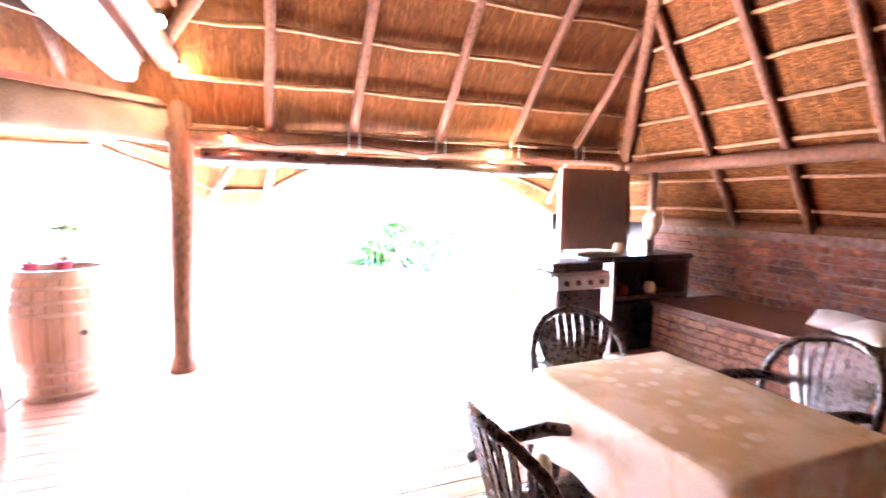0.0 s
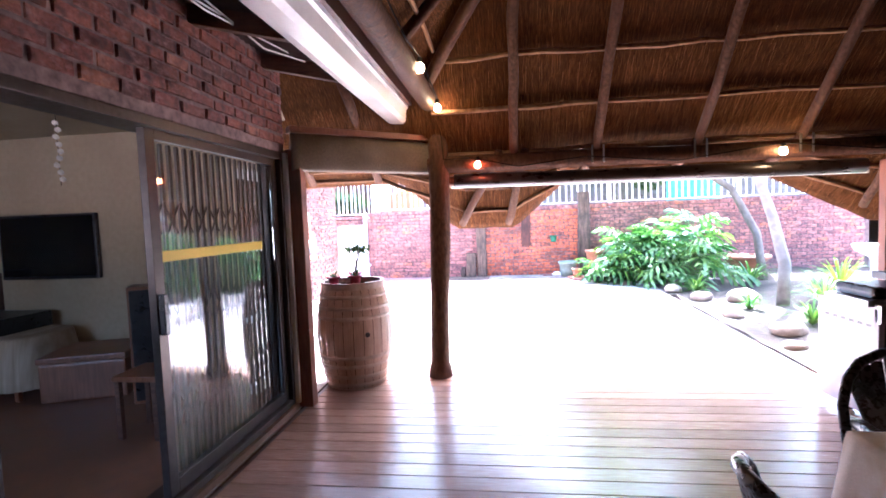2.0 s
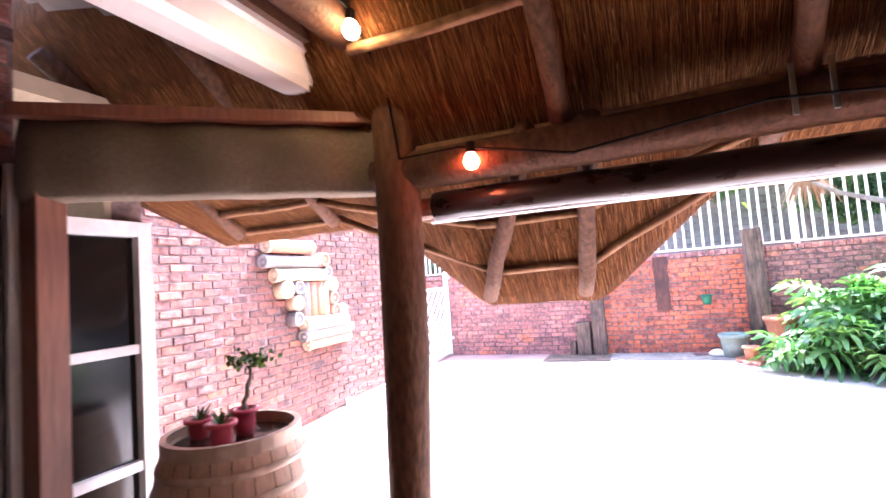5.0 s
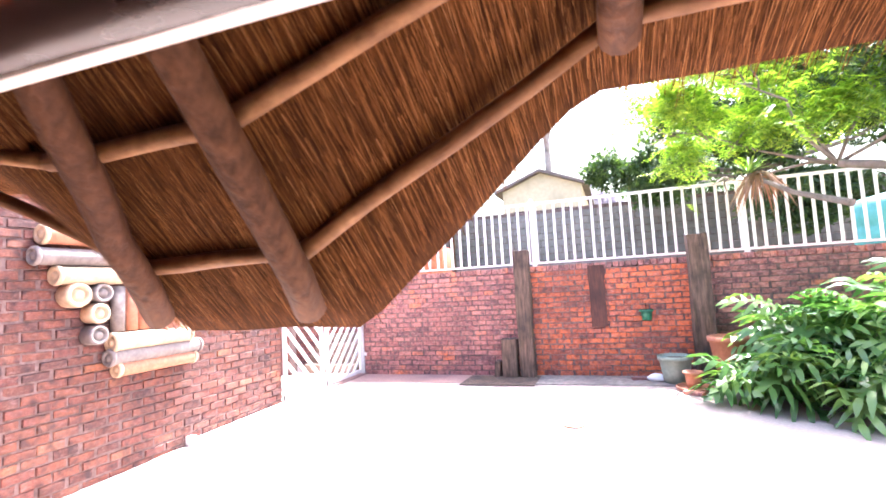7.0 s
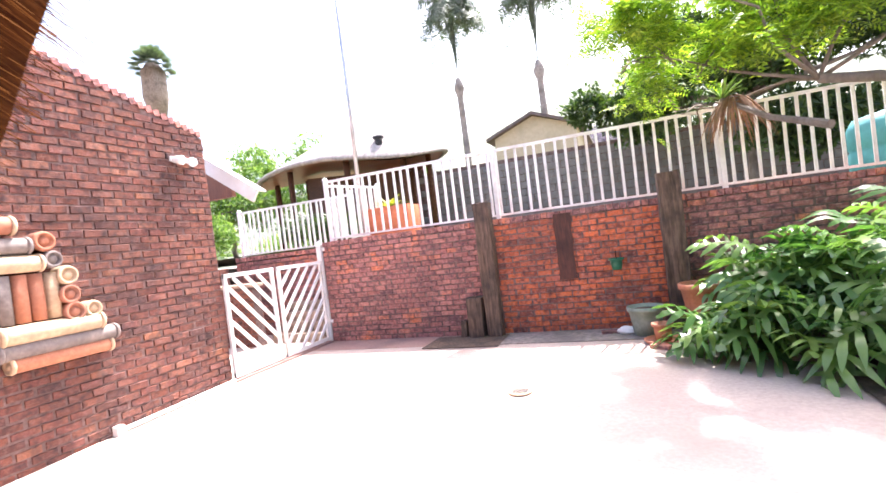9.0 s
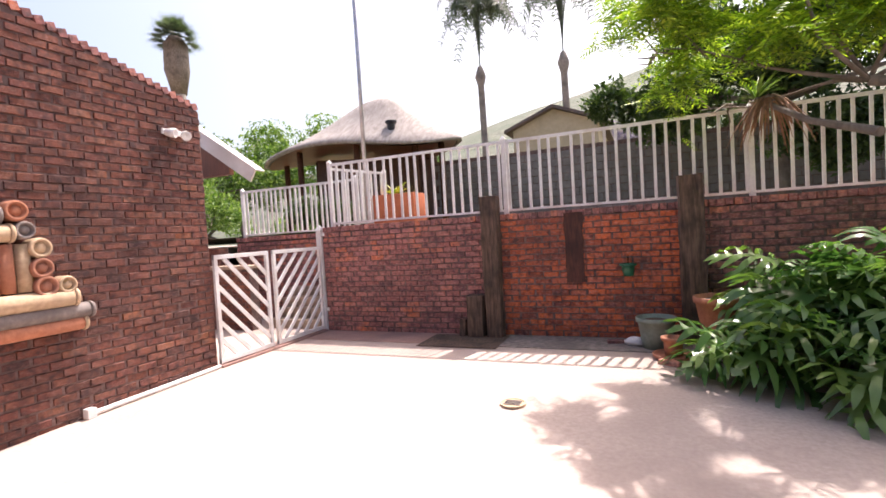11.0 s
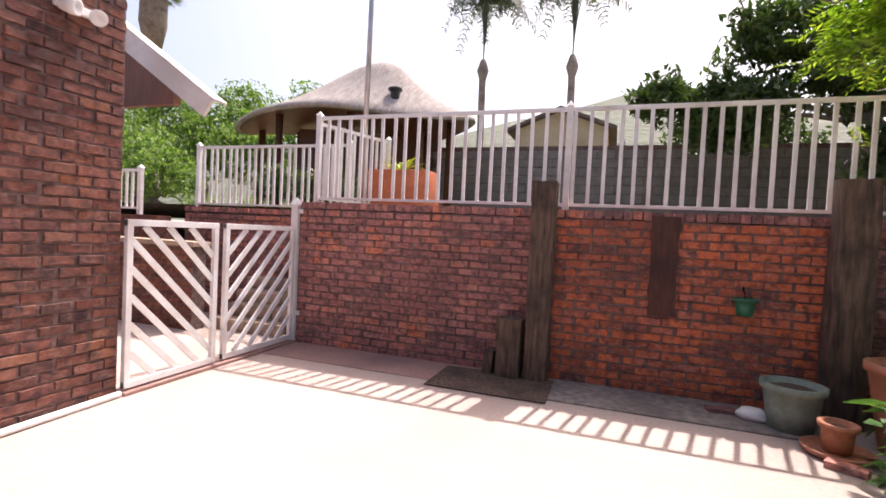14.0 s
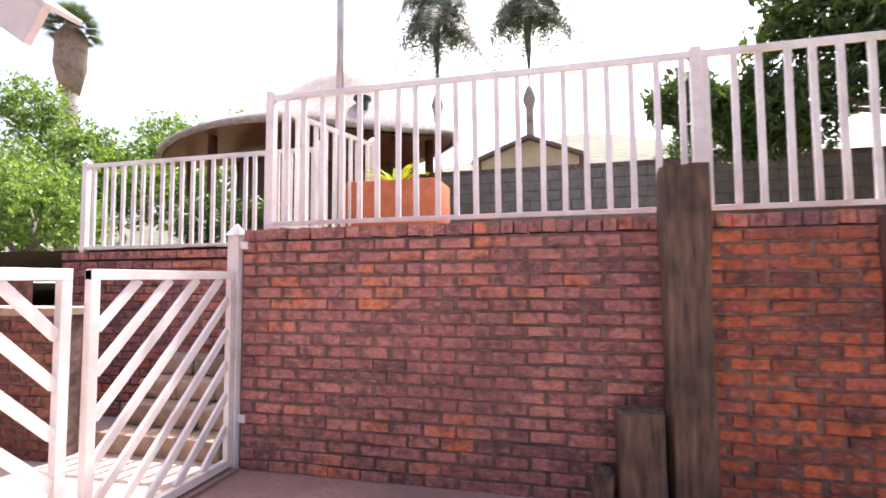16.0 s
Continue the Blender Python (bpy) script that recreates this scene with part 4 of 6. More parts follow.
for x, y, r in ((4.45, -0.28, 10), (5.0, -1.1, -30)):
    bm = bmesh.new()
    box(bm, (-0.11, -0.053, 0), (0.11, 0.053, 0.045), 0.006)
    ob = part("loose_brick", bm, M_BRICK)
    ob.matrix_world = pose(x, y, 0.0, 0, 0, r)
    tagged(ob, "loose red brick lying on the paving", "brick", "loose bricks")

# ---- wall lamp and clay display on the house wall ----
fl = thing("flood_light", "twin white flood lights on the brick wall", "wall light", (0.012, -2.5, 2.76))
bar("bracket", (0, -0.16, -0.03), (0.03, 0.1, 0.03), fl, None, 0.006)
for y, ry in ((-0.1, 60), (0.08, 75)):
    bm = bmesh.new()
    lathe(bm, [(0.02, -0.08), (0.035, -0.06), (0.05, 0.0), (0.055, 0.05), (0.045, 0.052), (0.01, 0.03)], 16)
    ob = part("lamp_head", bm, M_WHITE, fl, "", True)
    ob.matrix_basis = pose(0.08, y, -0.02, 25 if y > 0 else -25, ry + 40, 0)


CLAY_Y = -0.17


def clay_pipe(y0, y1, z, r, material, label):
    th = thing("clay_pipe", label, "wall ornament", (r + 0.014, CLAY_Y, z), 0, "clay wall display")
    bm = bmesh.new()
    tube(bm, [(0, y0, 0), (0, y0 + 0.02, 0), (0, y1 - 0.02, 0), (0, y1, 0)], [r * 0.92, r, r, r * 0.92], 16, 0.01, RB)
    part("body", bm, material, th, "", True)
    for y in (y0 - 0.012, y1 + 0.012):
        bm = bmesh.new()
        lathe(bm, [(r * 1.08, -0.015), (r * 1.12, 0.0), (r * 1.02, 0.018), (r * 0.72, 0.02), (r * 0.66, 0.006), (r * 0.42, 0.006), (r * 0.36, 0.018), (0.004, 0.018)], 20)
        ob = part("end_ring", bm, M_CLAY_PALE if material is not M_CLAY_GREY else material, th, "", True)
        ob.matrix_basis = pose(0, y, 0, -90 if y > (y0 + y1) / 2 else 90, 0, 0)


def clay_disc(y, z, r, material):
    th = thing("clay_disc", "round ringed clay disc set on the wall", "wall ornament", (0.013, y + CLAY_Y, z), 0, "clay wall display")
    bm = bmesh.new()
    lathe(bm, [(r, 0), (r * 1.02, 0.12), (r * 0.95, 0.14), (r * 0.72, 0.14), (r * 0.66, 0.11), (r * 0.45, 0.11), (r * 0.4, 0.13), (0.005, 0.13)], 22)
    ob = part("body", bm, material, th, "", True)
    ob.matrix_basis = pose(0, 0, 0, 0, 90, 0)


for a in ((-4.85, -4.15, 2.00, 0.075, M_TERRACOTTA, "terracotta clay pipe fixed along the wall"), (-4.9, -4.05, 1.83, 0.07, M_CLAY_GREY, "grey clay pipe fixed along the wall"),
          (-4.75, -3.98, 1.68, 0.075, M_CLAY_PALE, "pale clay pipe fixed along the wall"), (-4.30, -3.55, 1.10, 0.08, M_CLAY_PALE, "pale clay pipe fixed along the wall"),
          (-4.32, -3.42, 0.97, 0.07, M_CLAY_GREY, "grey clay pipe fixed along the wall"), (-4.25, -3.48, 0.86, 0.065, M_TERRACOTTA, "terracotta clay pipe fixed along the wall")):
    clay_pipe(*a)
for y, z, r, m in ((-4.62, 1.52, 0.10, M_CLAY_PALE), (-4.42, 1.53, 0.08, M_CLAY_GREY), (-4.45, 1.36, 0.085, M_CLAY_PALE), (-4.46, 1.18, 0.08, M_CLAY_GREY), (-3.93, 1.86, 0.085, M_TERRACOTTA),
                   (-3.88, 1.70, 0.075, M_CLAY_GREY), (-3.78, 1.55, 0.085, M_CLAY_PALE), (-3.78, 1.38, 0.085, M_TERRACOTTA), (-3.76, 1.22, 0.09, M_TERRACOTTA), (-3.6, 1.22, 0.075, M_CLAY_PALE)):
    clay_disc(y, z, r, m)
for k, m in enumerate((M_CLAY_GREY, M_TERRACOTTA, M_TERRACOTTA, M_CLAY_PALE)):
    bm = bmesh.new()
    tube(bm, [(0.06, CLAY_Y - 4.24 + k * 0.12, 1.19), (0.06, CLAY_Y - 4.24 + k * 0.12, 1.59)], 0.058, 12)
    tagged(part("clay_pipe", bm, m, None, "", True), "upright clay pipe in the middle of the display", "wall ornament", "clay wall display")

# window by the recess
win = thing("window_1", "white framed window at the house corner", "window", (1.24, 0, 0), 0, "", "structure")
for lo, hi in (((0.0, -7.27, 0.0), (0.07, -7.19, 1.92)), ((0.0, -8.0, 1.84), (0.07, -7.27, 1.92)), ((0.0, -8.0, 0.0), (0.07, -7.27, 0.09)), ((0.0, -8.0, 1.22), (0.06, -7.27, 1.27)), ((0.0, -8.0, 0.62), (0.06, -7.27, 0.67))):
    bar("window_frame", lo, hi, win)
bm = bmesh.new()
box(bm, (0.012, -8.0, 0.0), (0.02, -7.27, 1.9))
part("pane", bm, M_SCREEN, win, "dark reflecting glass")

# ---- sliding door with trellis ----
dx = 1.60
solid("door_frame", [((1.46, -8.06, -0.06), (1.665, -7.99, 2.03)), ((1.46, -10.42, 1.975), (1.665, -8.06, 2.028)), ((1.46, -10.42, -0.06), (1.665, -10.36, 1.975)), ((1.46, -10.36, -0.06), (1.665, -8.06, -0.015))], M_BRONZE, "dark bronze aluminium sliding door frame", "door frame", 0.004)
solid("door_jamb", [((1.60, -7.985, DECK_Z), (1.80, -7.88, 2.06))], M_JAMB, "reddish stained timber jamb", "jamb", 0.006)
solid("trim", [((1.56, -8.02, -0.06), (1.70, -7.985, 2.03))], M_GUTTER, "pale strip beside the jamb", "trim", 0.003)
dl = thing("door_1", "half open bronze framed glass sliding door", "door", (0, 0, 0), 0, "", "structure")
for lo, hi in (((dx - 0.02, -9.50, -0.015), (dx + 0.025, -9.43, 1.975)), ((dx - 0.02, -8.13, -0.015), (dx + 0.025, -8.06, 1.975)), ((dx - 0.02, -9.43, -0.015), (dx + 0.025, -8.13, 0.07)), ((dx - 0.02, -9.43, 1.92), (dx + 0.025, -8.13, 1.975))):
    bar("frame", lo, hi, dl, M_BRONZE, 0.004)
bm = bmesh.new()
box(bm, (dx - 0.003, -9.43, 0.07), (dx + 0.003, -8.13, 1.92))
pane = part("pane", bm, M_GLASS, dl)
pane.visible_shadow = False
bar("tape", (dx + 0.004, -9.42, 1.265), (dx + 0.0052, -8.32, 1.325), dl, M_TAPE, 0, "yellow warning tape across the glass")
bar("handle", (dx + 0.024, -9.49, 0.88), (dx + 0.06, -9.455, 1.10), dl, M_BLACK, 0.006)
tr = thing("security_trellis", "folded steel security trellis behind the glass", "trellis", (dx - 0.09, 0, 0))
for k in range(19):
    y = -9.40 + k * 0.07
    bar("upright", (-0.008, y, 0.0), (0.008, y + 0.026, 1.93), tr, M_TRELLIS, 0.002)
for k in range(9):
    y = -9.40 + k * 0.14
    for z in (0.42, 0.95, 1.5):
        for s in (-1, 1):
            bm = bmesh.new()
            box(bm, (-0.004, -0.007, -0.1), (0.004, 0.007, 0.1), 0.001)
            ob = part("lattice_bar", bm, M_TRELLIS, tr)
            ob.matrix_basis = pose(-0.006 * s, y + 0.075, z, s * 32, 0, 0)

# ---- the room's furniture ----
tv = thing("television", "black flat television on the wall", "television", (-1.15, -7.46, 1.31), 0)
bar("casing", (-0.55, 0.0, -0.33), (0.55, 0.05, 0.33), tv, M_BLACK, 0.01)
bar("screen", (-0.525, -0.004, -0.30), (0.525, -0.001, 0.305), tv, M_SCREEN, 0)
bar("arm", (-0.05, 0.05, -0.05), (0.05, 0.06, -0.03), tv, M_BLACK, 0.004)
sp = thing("floor_speaker", "tall brown veneer floor speaker", "speaker", (0.36, -8.0, -0.03), -60)
bar("cabinet", (-0.12, -0.14, 0), (0.12, 0.14, 1.0), sp, M_CABINET, 0.008)
bar("grille", (0.12, -0.12, 0.03), (0.135, 0.12, 0.97), sp, M_BLACK, 0.004)
sb = thing("side_table", "low table under a pale striped cloth", "table", (-1.36, -7.85, -0.03))
bm = bmesh.new()
ring_a = []
for zz, ff in ((0.56, 0.9), (0.55, 1.0), (0.42, 1.04), (0.25, 1.07), (0.1, 1.1)):
    ring_a.append([])
    for q in range(64):
        a = 2 * math.pi * q / 64
        r = ff * (1 + 0.035 * math.sin(q * 1.9) * (0.6 - zz))
        ring_a[-1].append(bm.verts.new((0.62 * r * math.copysign(abs(math.cos(a)) ** 0.55, math.cos(a)), 0.36 * r * math.copysign(abs(math.sin(a)) ** 0.55, math.sin(a)), zz)))
for ra, rb in zip(ring_a, ring_a[1:]):
    for q in range(64):
        bm.faces.new((ra[q], ra[(q + 1) % 64], rb[(q + 1) % 64], rb[q]))
bm.faces.new(ring_a[0])
part("cloth", bm, M_STRIPE, sb, "", True)
for x in (-0.5, 0.5):
    for y in (-0.28, 0.28):
        bar("leg", (x - 0.02, y - 0.02, 0), (x + 0.02, y + 0.02, 0.5), sb, M_CABINET)
bx = thing("stereo", "black stereo unit on the cloth-covered table", "stereo", (-1.45, -7.8, 0.52))
bar("body", (-0.35, -0.28, 0), (0.35, 0.28, 0.16), bx, M_BLACK, 0.01)
lb = thing("low_box", "low reddish brown wooden chest on the floor", "chest", (-0.36, -7.8, -0.03), -70)
bar("body", (-0.3, -0.34, 0), (0.3, 0.34, 0.34), lb, M_CABINET, 0.02)
bar("lid", (-0.31, -0.35, 0.345), (0.31, 0.35, 0.40), lb, M_CABINET, 0.012)
cb = thing("cabinet", "dark wooden cabinet against the room wall", "cabinet", (-2.22, -7.62, -0.03), -90)
bar("body", (-0.22, -0.44, 0), (0.22, 0.44, 1.09), cb, M_DARKWOOD, 0.008)
for y in (-0.2, 0.2):
    d = bar("door", (0.22, y - 0.18, 0.06), (0.238, y + 0.18, 1.02), cb, M_CABINET, 0.004)
    bar("handle", (0.238, y - 0.01, 0.5), (0.255, y + 0.01, 0.6), d, M_STEEL, 0.002)
bx2 = thing("wooden_box", "small brown wooden box on the cabinet", "box", (-2.2, -7.6, 1.06))
bar("body", (-0.15, -0.18, 0), (0.15, 0.18, 0.3), bx2, M_CABINET, 0.008)
st = thing("stool", "small dark wooden stool by the door", "stool", (0.86, -8.65, -0.03))
bar("seat", (-0.17, -0.17, 0.42), (0.17, 0.17, 0.46), st, M_CABINET, 0.008)
for x in (-0.14, 0.14):
    for y in (-0.14, 0.14):
        bar("leg", (x - 0.018, y - 0.018, 0), (x + 0.018, y + 0.018, 0.42), st, M_DARKWOOD)
mb = thing("bead_mobile", "string of pale shells hanging from the ceiling", "ornament", (0.62, -9.0, 2.17))
for k in range(9):
    bm = bmesh.new()
    bmesh.ops.create_icosphere(bm, subdivisions=1, radius=0.02, matrix=pose(RB.uniform(-.012, .012), RB.uniform(-.012, .012), -0.045 * k - 0.02))
    part("shell", bm, M_CUSHION, mb)
bm = bmesh.new()
tube(bm, [(0, 0, 0.25), (0, 0, -0.42)], 0.002, 5)
part("string", bm, M_CABLE, mb)

# ---- barrel ----
bl = thing("wine_barrel", "old oak wine barrel standing on the deck", "barrel", (1.98, -7.31, DECK_Z))
H = 0.985
prof = [(0.285 + 0.075 * math.sin(math.pi * k / 12), H * k / 12) for k in range(13)]
for k in range(24):
    bm = bmesh.new()
    a0, a1 = 2 * math.pi * k / 24 + 0.006, 2 * math.pi * (k + 1) / 24 - 0.006
    rows = [[bm.verts.new((r * math.cos(a), r * math.sin(a), z)) for a in (a0, (a0 + a1) / 2, a1)] for r, z in prof]
    for ra, rb in zip(rows, rows[1:]):
        for j in range(2):
            bm.faces.new((ra[j], ra[j + 1], rb[j + 1], rb[j]))
    part("stave", bm, M_OAK, bl)
bm = bmesh.new()
lathe(bm, [(0.265, 0.0), (0.265, 0.02), (0.27, H - 0.05), (0.01, H - 0.045)], 32)
part("head", bm, M_LACQUER, bl, "dark glossy barrel head")
bm = bmesh.new()
lathe(bm, [(0.273, H - 0.06), (0.299, H - 0.06), (0.299, H + 0.004), (0.271, H + 0.004)], 32)
bmesh.ops.delete(bm, geom=[f for f in bm.faces if len(f.verts) > 4], context='FACES')
part("rim", bm, M_HOOP, bl)
for z in (0.03, 0.11, 0.21, 0.29, H - 0.33, H - 0.24, H - 0.14, H - 0.05):
    r = 0.285 + 0.075 * math.sin(math.pi * (z + 0.0175) / H)
    bm = bmesh.new()
    lathe(bm, [(r + 0.001, z), (r + 0.006, z + 0.003), (r + 0.006, z + 0.032), (r + 0.001, z + 0.035)], 32)
    bmesh.ops.delete(bm, geom=[f for f in bm.faces if len(f.verts) > 4], context='FACES')
    part("hoop", bm, M_HOOP, bl, "", True)
bm = bmesh.new()
lathe(bm, [(0.025, 0), (0.022, 0.012), (0.005, 0.012)], 12)
ob = part("bung", bm, M_BLACK, bl)
ob.matrix_basis = pose(0.205, -0.287, 0.52, 90, 0, 36)


def blade_leaves(bm, n, length, width, droop, rnd, base=(0, 0, 0), up=(0.5, 1.0)):
    """Strap leaves that rise from one base and bend over."""
    for _ in range(n):
        a = rnd.uniform(0, 2 * math.pi)
        d, ln = Vector((math.cos(a), math.sin(a), 0)), length * rnd.uniform(0.6, 1.1)
        rise = rnd.uniform(*up)
        side = Vector((-d.y, d.x, 0))
        prev = None
        for k in range(6):
            t = k / 5
            p = Vector(base) + d * ln * (t * (1 - rise * 0.5)) + Vector((0, 0, ln * (rise * t - droop * t * t)))
            w = width * (0.35 + 1.3 * t - 1.6 * t * t) if k < 5 else 0.001
            cur = (bm.verts.new(p + side * w), bm.verts.new(p - side * w))
            if prev:
                bm.faces.new((prev[0], prev[1], cur[1], cur[0]))
            prev = cur


for nm, x, y, m, h in (("pot_plant", 1.80, -7.34, M_PINK, 0.09), ("pot_plant", 1.99, -7.25, M_PINK, 0.12), ("pot_plant", 2.04, -7.43, M_PINK, 0.11)):
    p = pot(nm, "small potted succulent standing on the barrel", (x, y, DECK_Z + H - 0.046), 0.04, 0.055, h, m, 0.008, True, "pots on the barrel")
    bm = bmesh.new()
    if h < 0.12:
        blade_leaves(bm, 16, 0.11, 0.012, 0.15, RB, (0, 0, h - 0.02), (0.5, 1.0))
        part("leaves", bm, M_LEAF_DARK, p)
    else:
        tube(bm, crooked((0, 0, h - 0.03), (0.03, 0.02, h + 0.2), 5, 0.012, RB), [0.016, 0.014, 0.012, 0.01, 0.009, 0.008], 8)
        part("trunk", bm, M_BARK, p)
        bm = bmesh.new()
        for _ in range(150):
            c = Vector((0.03, 0.02, h + 0.22)) + Vector((RB.gauss(0, .05), RB.gauss(0, .05), RB.gauss(0, .018)))
            bmesh.ops.create_circle(bm, cap_ends=True, segments=5, radius=0.012, matrix=Matrix.Translation(c) @ Euler((RB.uniform(0, 6), RB.uniform(0, 6), 0)).to_matrix().to_4x4())
        part("leaves", bm, M_LEAF_DARK, p)

# ---- table and chairs ----
ta = thing("dining_table", "square dark plastic table under the cloth", "table", (4.95, -10.55, DECK_Z))
ta.scale = (1.12, 1.13, 1.1)
bar("tabletop", (-0.32, -0.41, 0.68), (0.32, 0.41, 0.71), ta, M_PLASTIC, 0.008)
for x in (-0.26, 0.26):
    for y in (-0.35, 0.35):
        bm = bmesh.new()
        tube(bm, [(x * 1.08, y * 1.08, 0), (x, y, 0.68)], [0.02, 0.028], 10)
        part("leg", bm, M_PLASTIC, ta, "", True)
bm = bmesh.new()
n4 = 18
per = [(-0.34 + 0.68 * k / n4, -0.43) for k in range(n4)] + [(0.34, -0.43 + 0.86 * k / n4) for k in range(n4)] + [(0.34 - 0.68 * k / n4, 0.43) for k in range(n4)] + [(-0.34, 0.43 - 0.86 * k / n4) for k in range(n4)]
rings = []
for f, z in ((0.96, 0.716), (1.0, 0.711), (1.012, 0.69), (1.03, 0.6), (1.05, 0.5), (1.07, 0.42)):
    ring = []
    for i, (x, y) in enumerate(per):
        w = 1 + (0.03 * math.sin(i * 0.9) * max(0, 0.7 - z) * 3)
        corner = 1 + 0.06 * max(0, 0.68 - z) * (1 if i % n4 in (0, 1, n4 - 1) else 0) * 3
        zz = z - (0.06 * (0.7 - z) if i % n4 in (0, 1, n4 - 1) else 0) + 0.008 * math.sin(i * 1.7) * (z < 0.45)
        ring.append(bm.verts.new((x * f * w * corner, y * f * w * corner, zz)))
    rings.append(ring)
for ra, rb in zip(rings, rings[1:]):
    for k in range(len(per)):
        bm.faces.new((ra[k], ra[(k + 1) % len(per)], rb[(k + 1) % len(per)], rb[k]))
bm.faces.new(rings[0])
cl = part("tablecloth", bm, M_LACE, None, "", True)
cl.location = (4.95, -10.55, DECK_Z)
cl.scale = (1.12, 1.13, 1.1)
tagged(cl, "cream floral lace tablecloth draped over the table", "tablecloth")

ch = thing("plastic_chair", "dark brown moulded plastic garden armchair", "chair", (4.36, -10.60, DECK_Z), -92, "chairs round the table")
bm = bmesh.new()
g = bmesh.ops.create_grid(bm, x_segments=10, y_segments=10, size=0.5, matrix=Matrix.Diagonal((0.46, 0.44, 1, 1)))
for v in bm.verts:
    v.co.z = 0.41 + 0.9 * (v.co.x ** 2) - 0.25 * max(0, v.co.y - 0.1) ** 2 * 3 + 0.004 * (1 if int((v.co.x + 1) * 22) % 2 else -1)
bmesh.ops.solidify(bm, geom=bm.faces[:], thickness=0.012)
part("seat", bm, M_PLASTIC, ch, "", True)


def back_pt(u, h):
    """Places on the curved back: u from -1 to 1 across, h from 0 to 1 up."""
    w = 0.265 * (1 + 0.12 * math.sin(math.pi * h))
    return Vector((w * u, -0.21 - 0.13 * h + 0.10 * u * u, 0.41 + 0.46 * h))


bm = bmesh.new()
arc = [back_pt(-1, 0.0), back_pt(-1, 0.3), back_pt(-0.99, 0.6), back_pt(-0.9, 0.82), back_pt(-0.7, 0.95), back_pt(-0.35, 1.02), back_pt(0, 1.04), back_pt(0.35, 1.02), back_pt(0.7, 0.95), back_pt(0.9, 0.82), back_pt(0.99, 0.6), back_pt(1, 0.3), back_pt(1, 0)]
tube(bm, arc, 0.021, 9)
bk = part("back_frame", bm, M_PLASTIC, ch, "", True)
for k in range(9):
    u = -0.8 + 0.2 * k
    bm = bmesh.new()
    pts = [back_pt(u * 0.45, 0.05), back_pt(u * 0.7, 0.4), back_pt(u * 0.92, 0.72), back_pt(u, 0.97 - 0.12 * u * u)]
    prev = None
    for p in pts:
        cur = [bm.verts.new(p + Vector(o)) for o in ((-0.023, 0, 0), (0.023, 0, 0), (0.023, -0.008, 0), (-0.023, -0.008, 0))]
        if prev:
            for j in range(4):
                bm.faces.new((prev[j], prev[(j + 1) % 4], cur[(j + 1) % 4], cur[j]))
        prev = cur
    part("back_slat", bm, M_PLASTIC, ch)
for s in (-1, 1):
    bm = bmesh.new()
    tube(bm, [(s * 0.235, -0.26, 0.60), (s * 0.265, -0.1, 0.635), (s * 0.27, 0.1, 0.64), (s * 0.265, 0.2, 0.62), (s * 0.255, 0.225, 0.56), (s * 0.245, 0.21, 0.42)], [0.02, 0.028, 0.03, 0.027, 0.022, 0.02], 9)
    part("armrest", bm, M_PLASTIC, ch, "", True)
    for y0, y1 in ((0.2, 0.24), (-0.2, -0.27)):
        bm = bmesh.new()
        tube(bm, [(s * 0.26, y1, 0), (s * 0.225, y0, 0.42)], [0.017, 0.027], 9)
        part("leg", bm, M_PLASTIC, ch, "", True)
ch.scale = (1.0, 1.0, 1.0)
for x, y, r in ((5.12, -9.82, 172), (5.74, -10.42, 78), (5.50, -11.38, 20)):
    copy_thing(ch, pose(x, y, DECK_Z, 0, 0, r))
bm = bmesh.new()
bmesh.ops.create_icosphere(bm, subdivisions=3, radius=0.11)
for v in bm.verts:
    v.co = Vector((v.co.x * 0.7, v.co.y * 0.8, v.co.z * 1.3)) + noise.noise_vector(v.co * 14) * 0.02
ob = part("paper_bag", bm, M_CUSHION, None, "", True)
ob.scale = (0.55, 0.55, 0.5)
ob.location = (4.42, -10.36, 0.38)
tagged(ob, "crumpled pale bag on the chair by the table", "bag")

# ---- bench, counter, grill corner ----
wb = solid("bench_base", [((7.16, -15.2, DECK_Z), (8.06, -8.2, 0.40))], M_MORTAR, "built-in brick bench base", "bench base")
solid("bench_seat", [((7.12, -15.2, 0.40), (8.05, -8.2, 0.445))], M_DARKWOOD, "dark polished timber bench seat", "bench seat", 0.008)
for x, y, m, r in ((7.72, -9.55, M_CUSHION, 20), (7.60, -9.85, M_CUSHION, -10), (7.74, -10.05, M_RED, 5), (7.66, -10.35, M_CUSHION, 30)):
    bm = bmesh.new()
    bmesh.ops.create_cube(bm, size=1)
    bmesh.ops.subdivide_edges(bm, edges=bm.edges[:], cuts=7, use_grid_fill=True)
    for v in bm.verts:
        t = (1 - (2 * v.co.x) ** 4) * (1 - (2 * v.co.y) ** 4)
        v.co = Vector((v.co.x * 0.34, v.co.y * 0.34, v.co.z * (0.02 + 0.11 * max(0, t))))
    ob = part("cushion", bm, m, None, "", True)
    ob.matrix_world = pose(x, y, 0.50, 4, -9, r)
    tagged(ob, "plump red scatter cushion on the bench" if m is M_RED else "plump pale scatter cushion on the bench", "cushion", "bench cushions")
solid("panel_wall", [((6.66, -7.30, DECK_Z), (7.58, -7.27, 1.80))], M_PANEL, "beige boarded panel beside the opening", "panel")
solid("door_post", [((6.62, -7.33, DECK_Z), (6.70, -7.25, 1.80))], M_JAMB, "reddish timber post at the opening's side", "post", 0.006)
ct = thing("counter", "dark timber counter with an open shelf", "counter", (7.0, -7.85, DECK_Z))
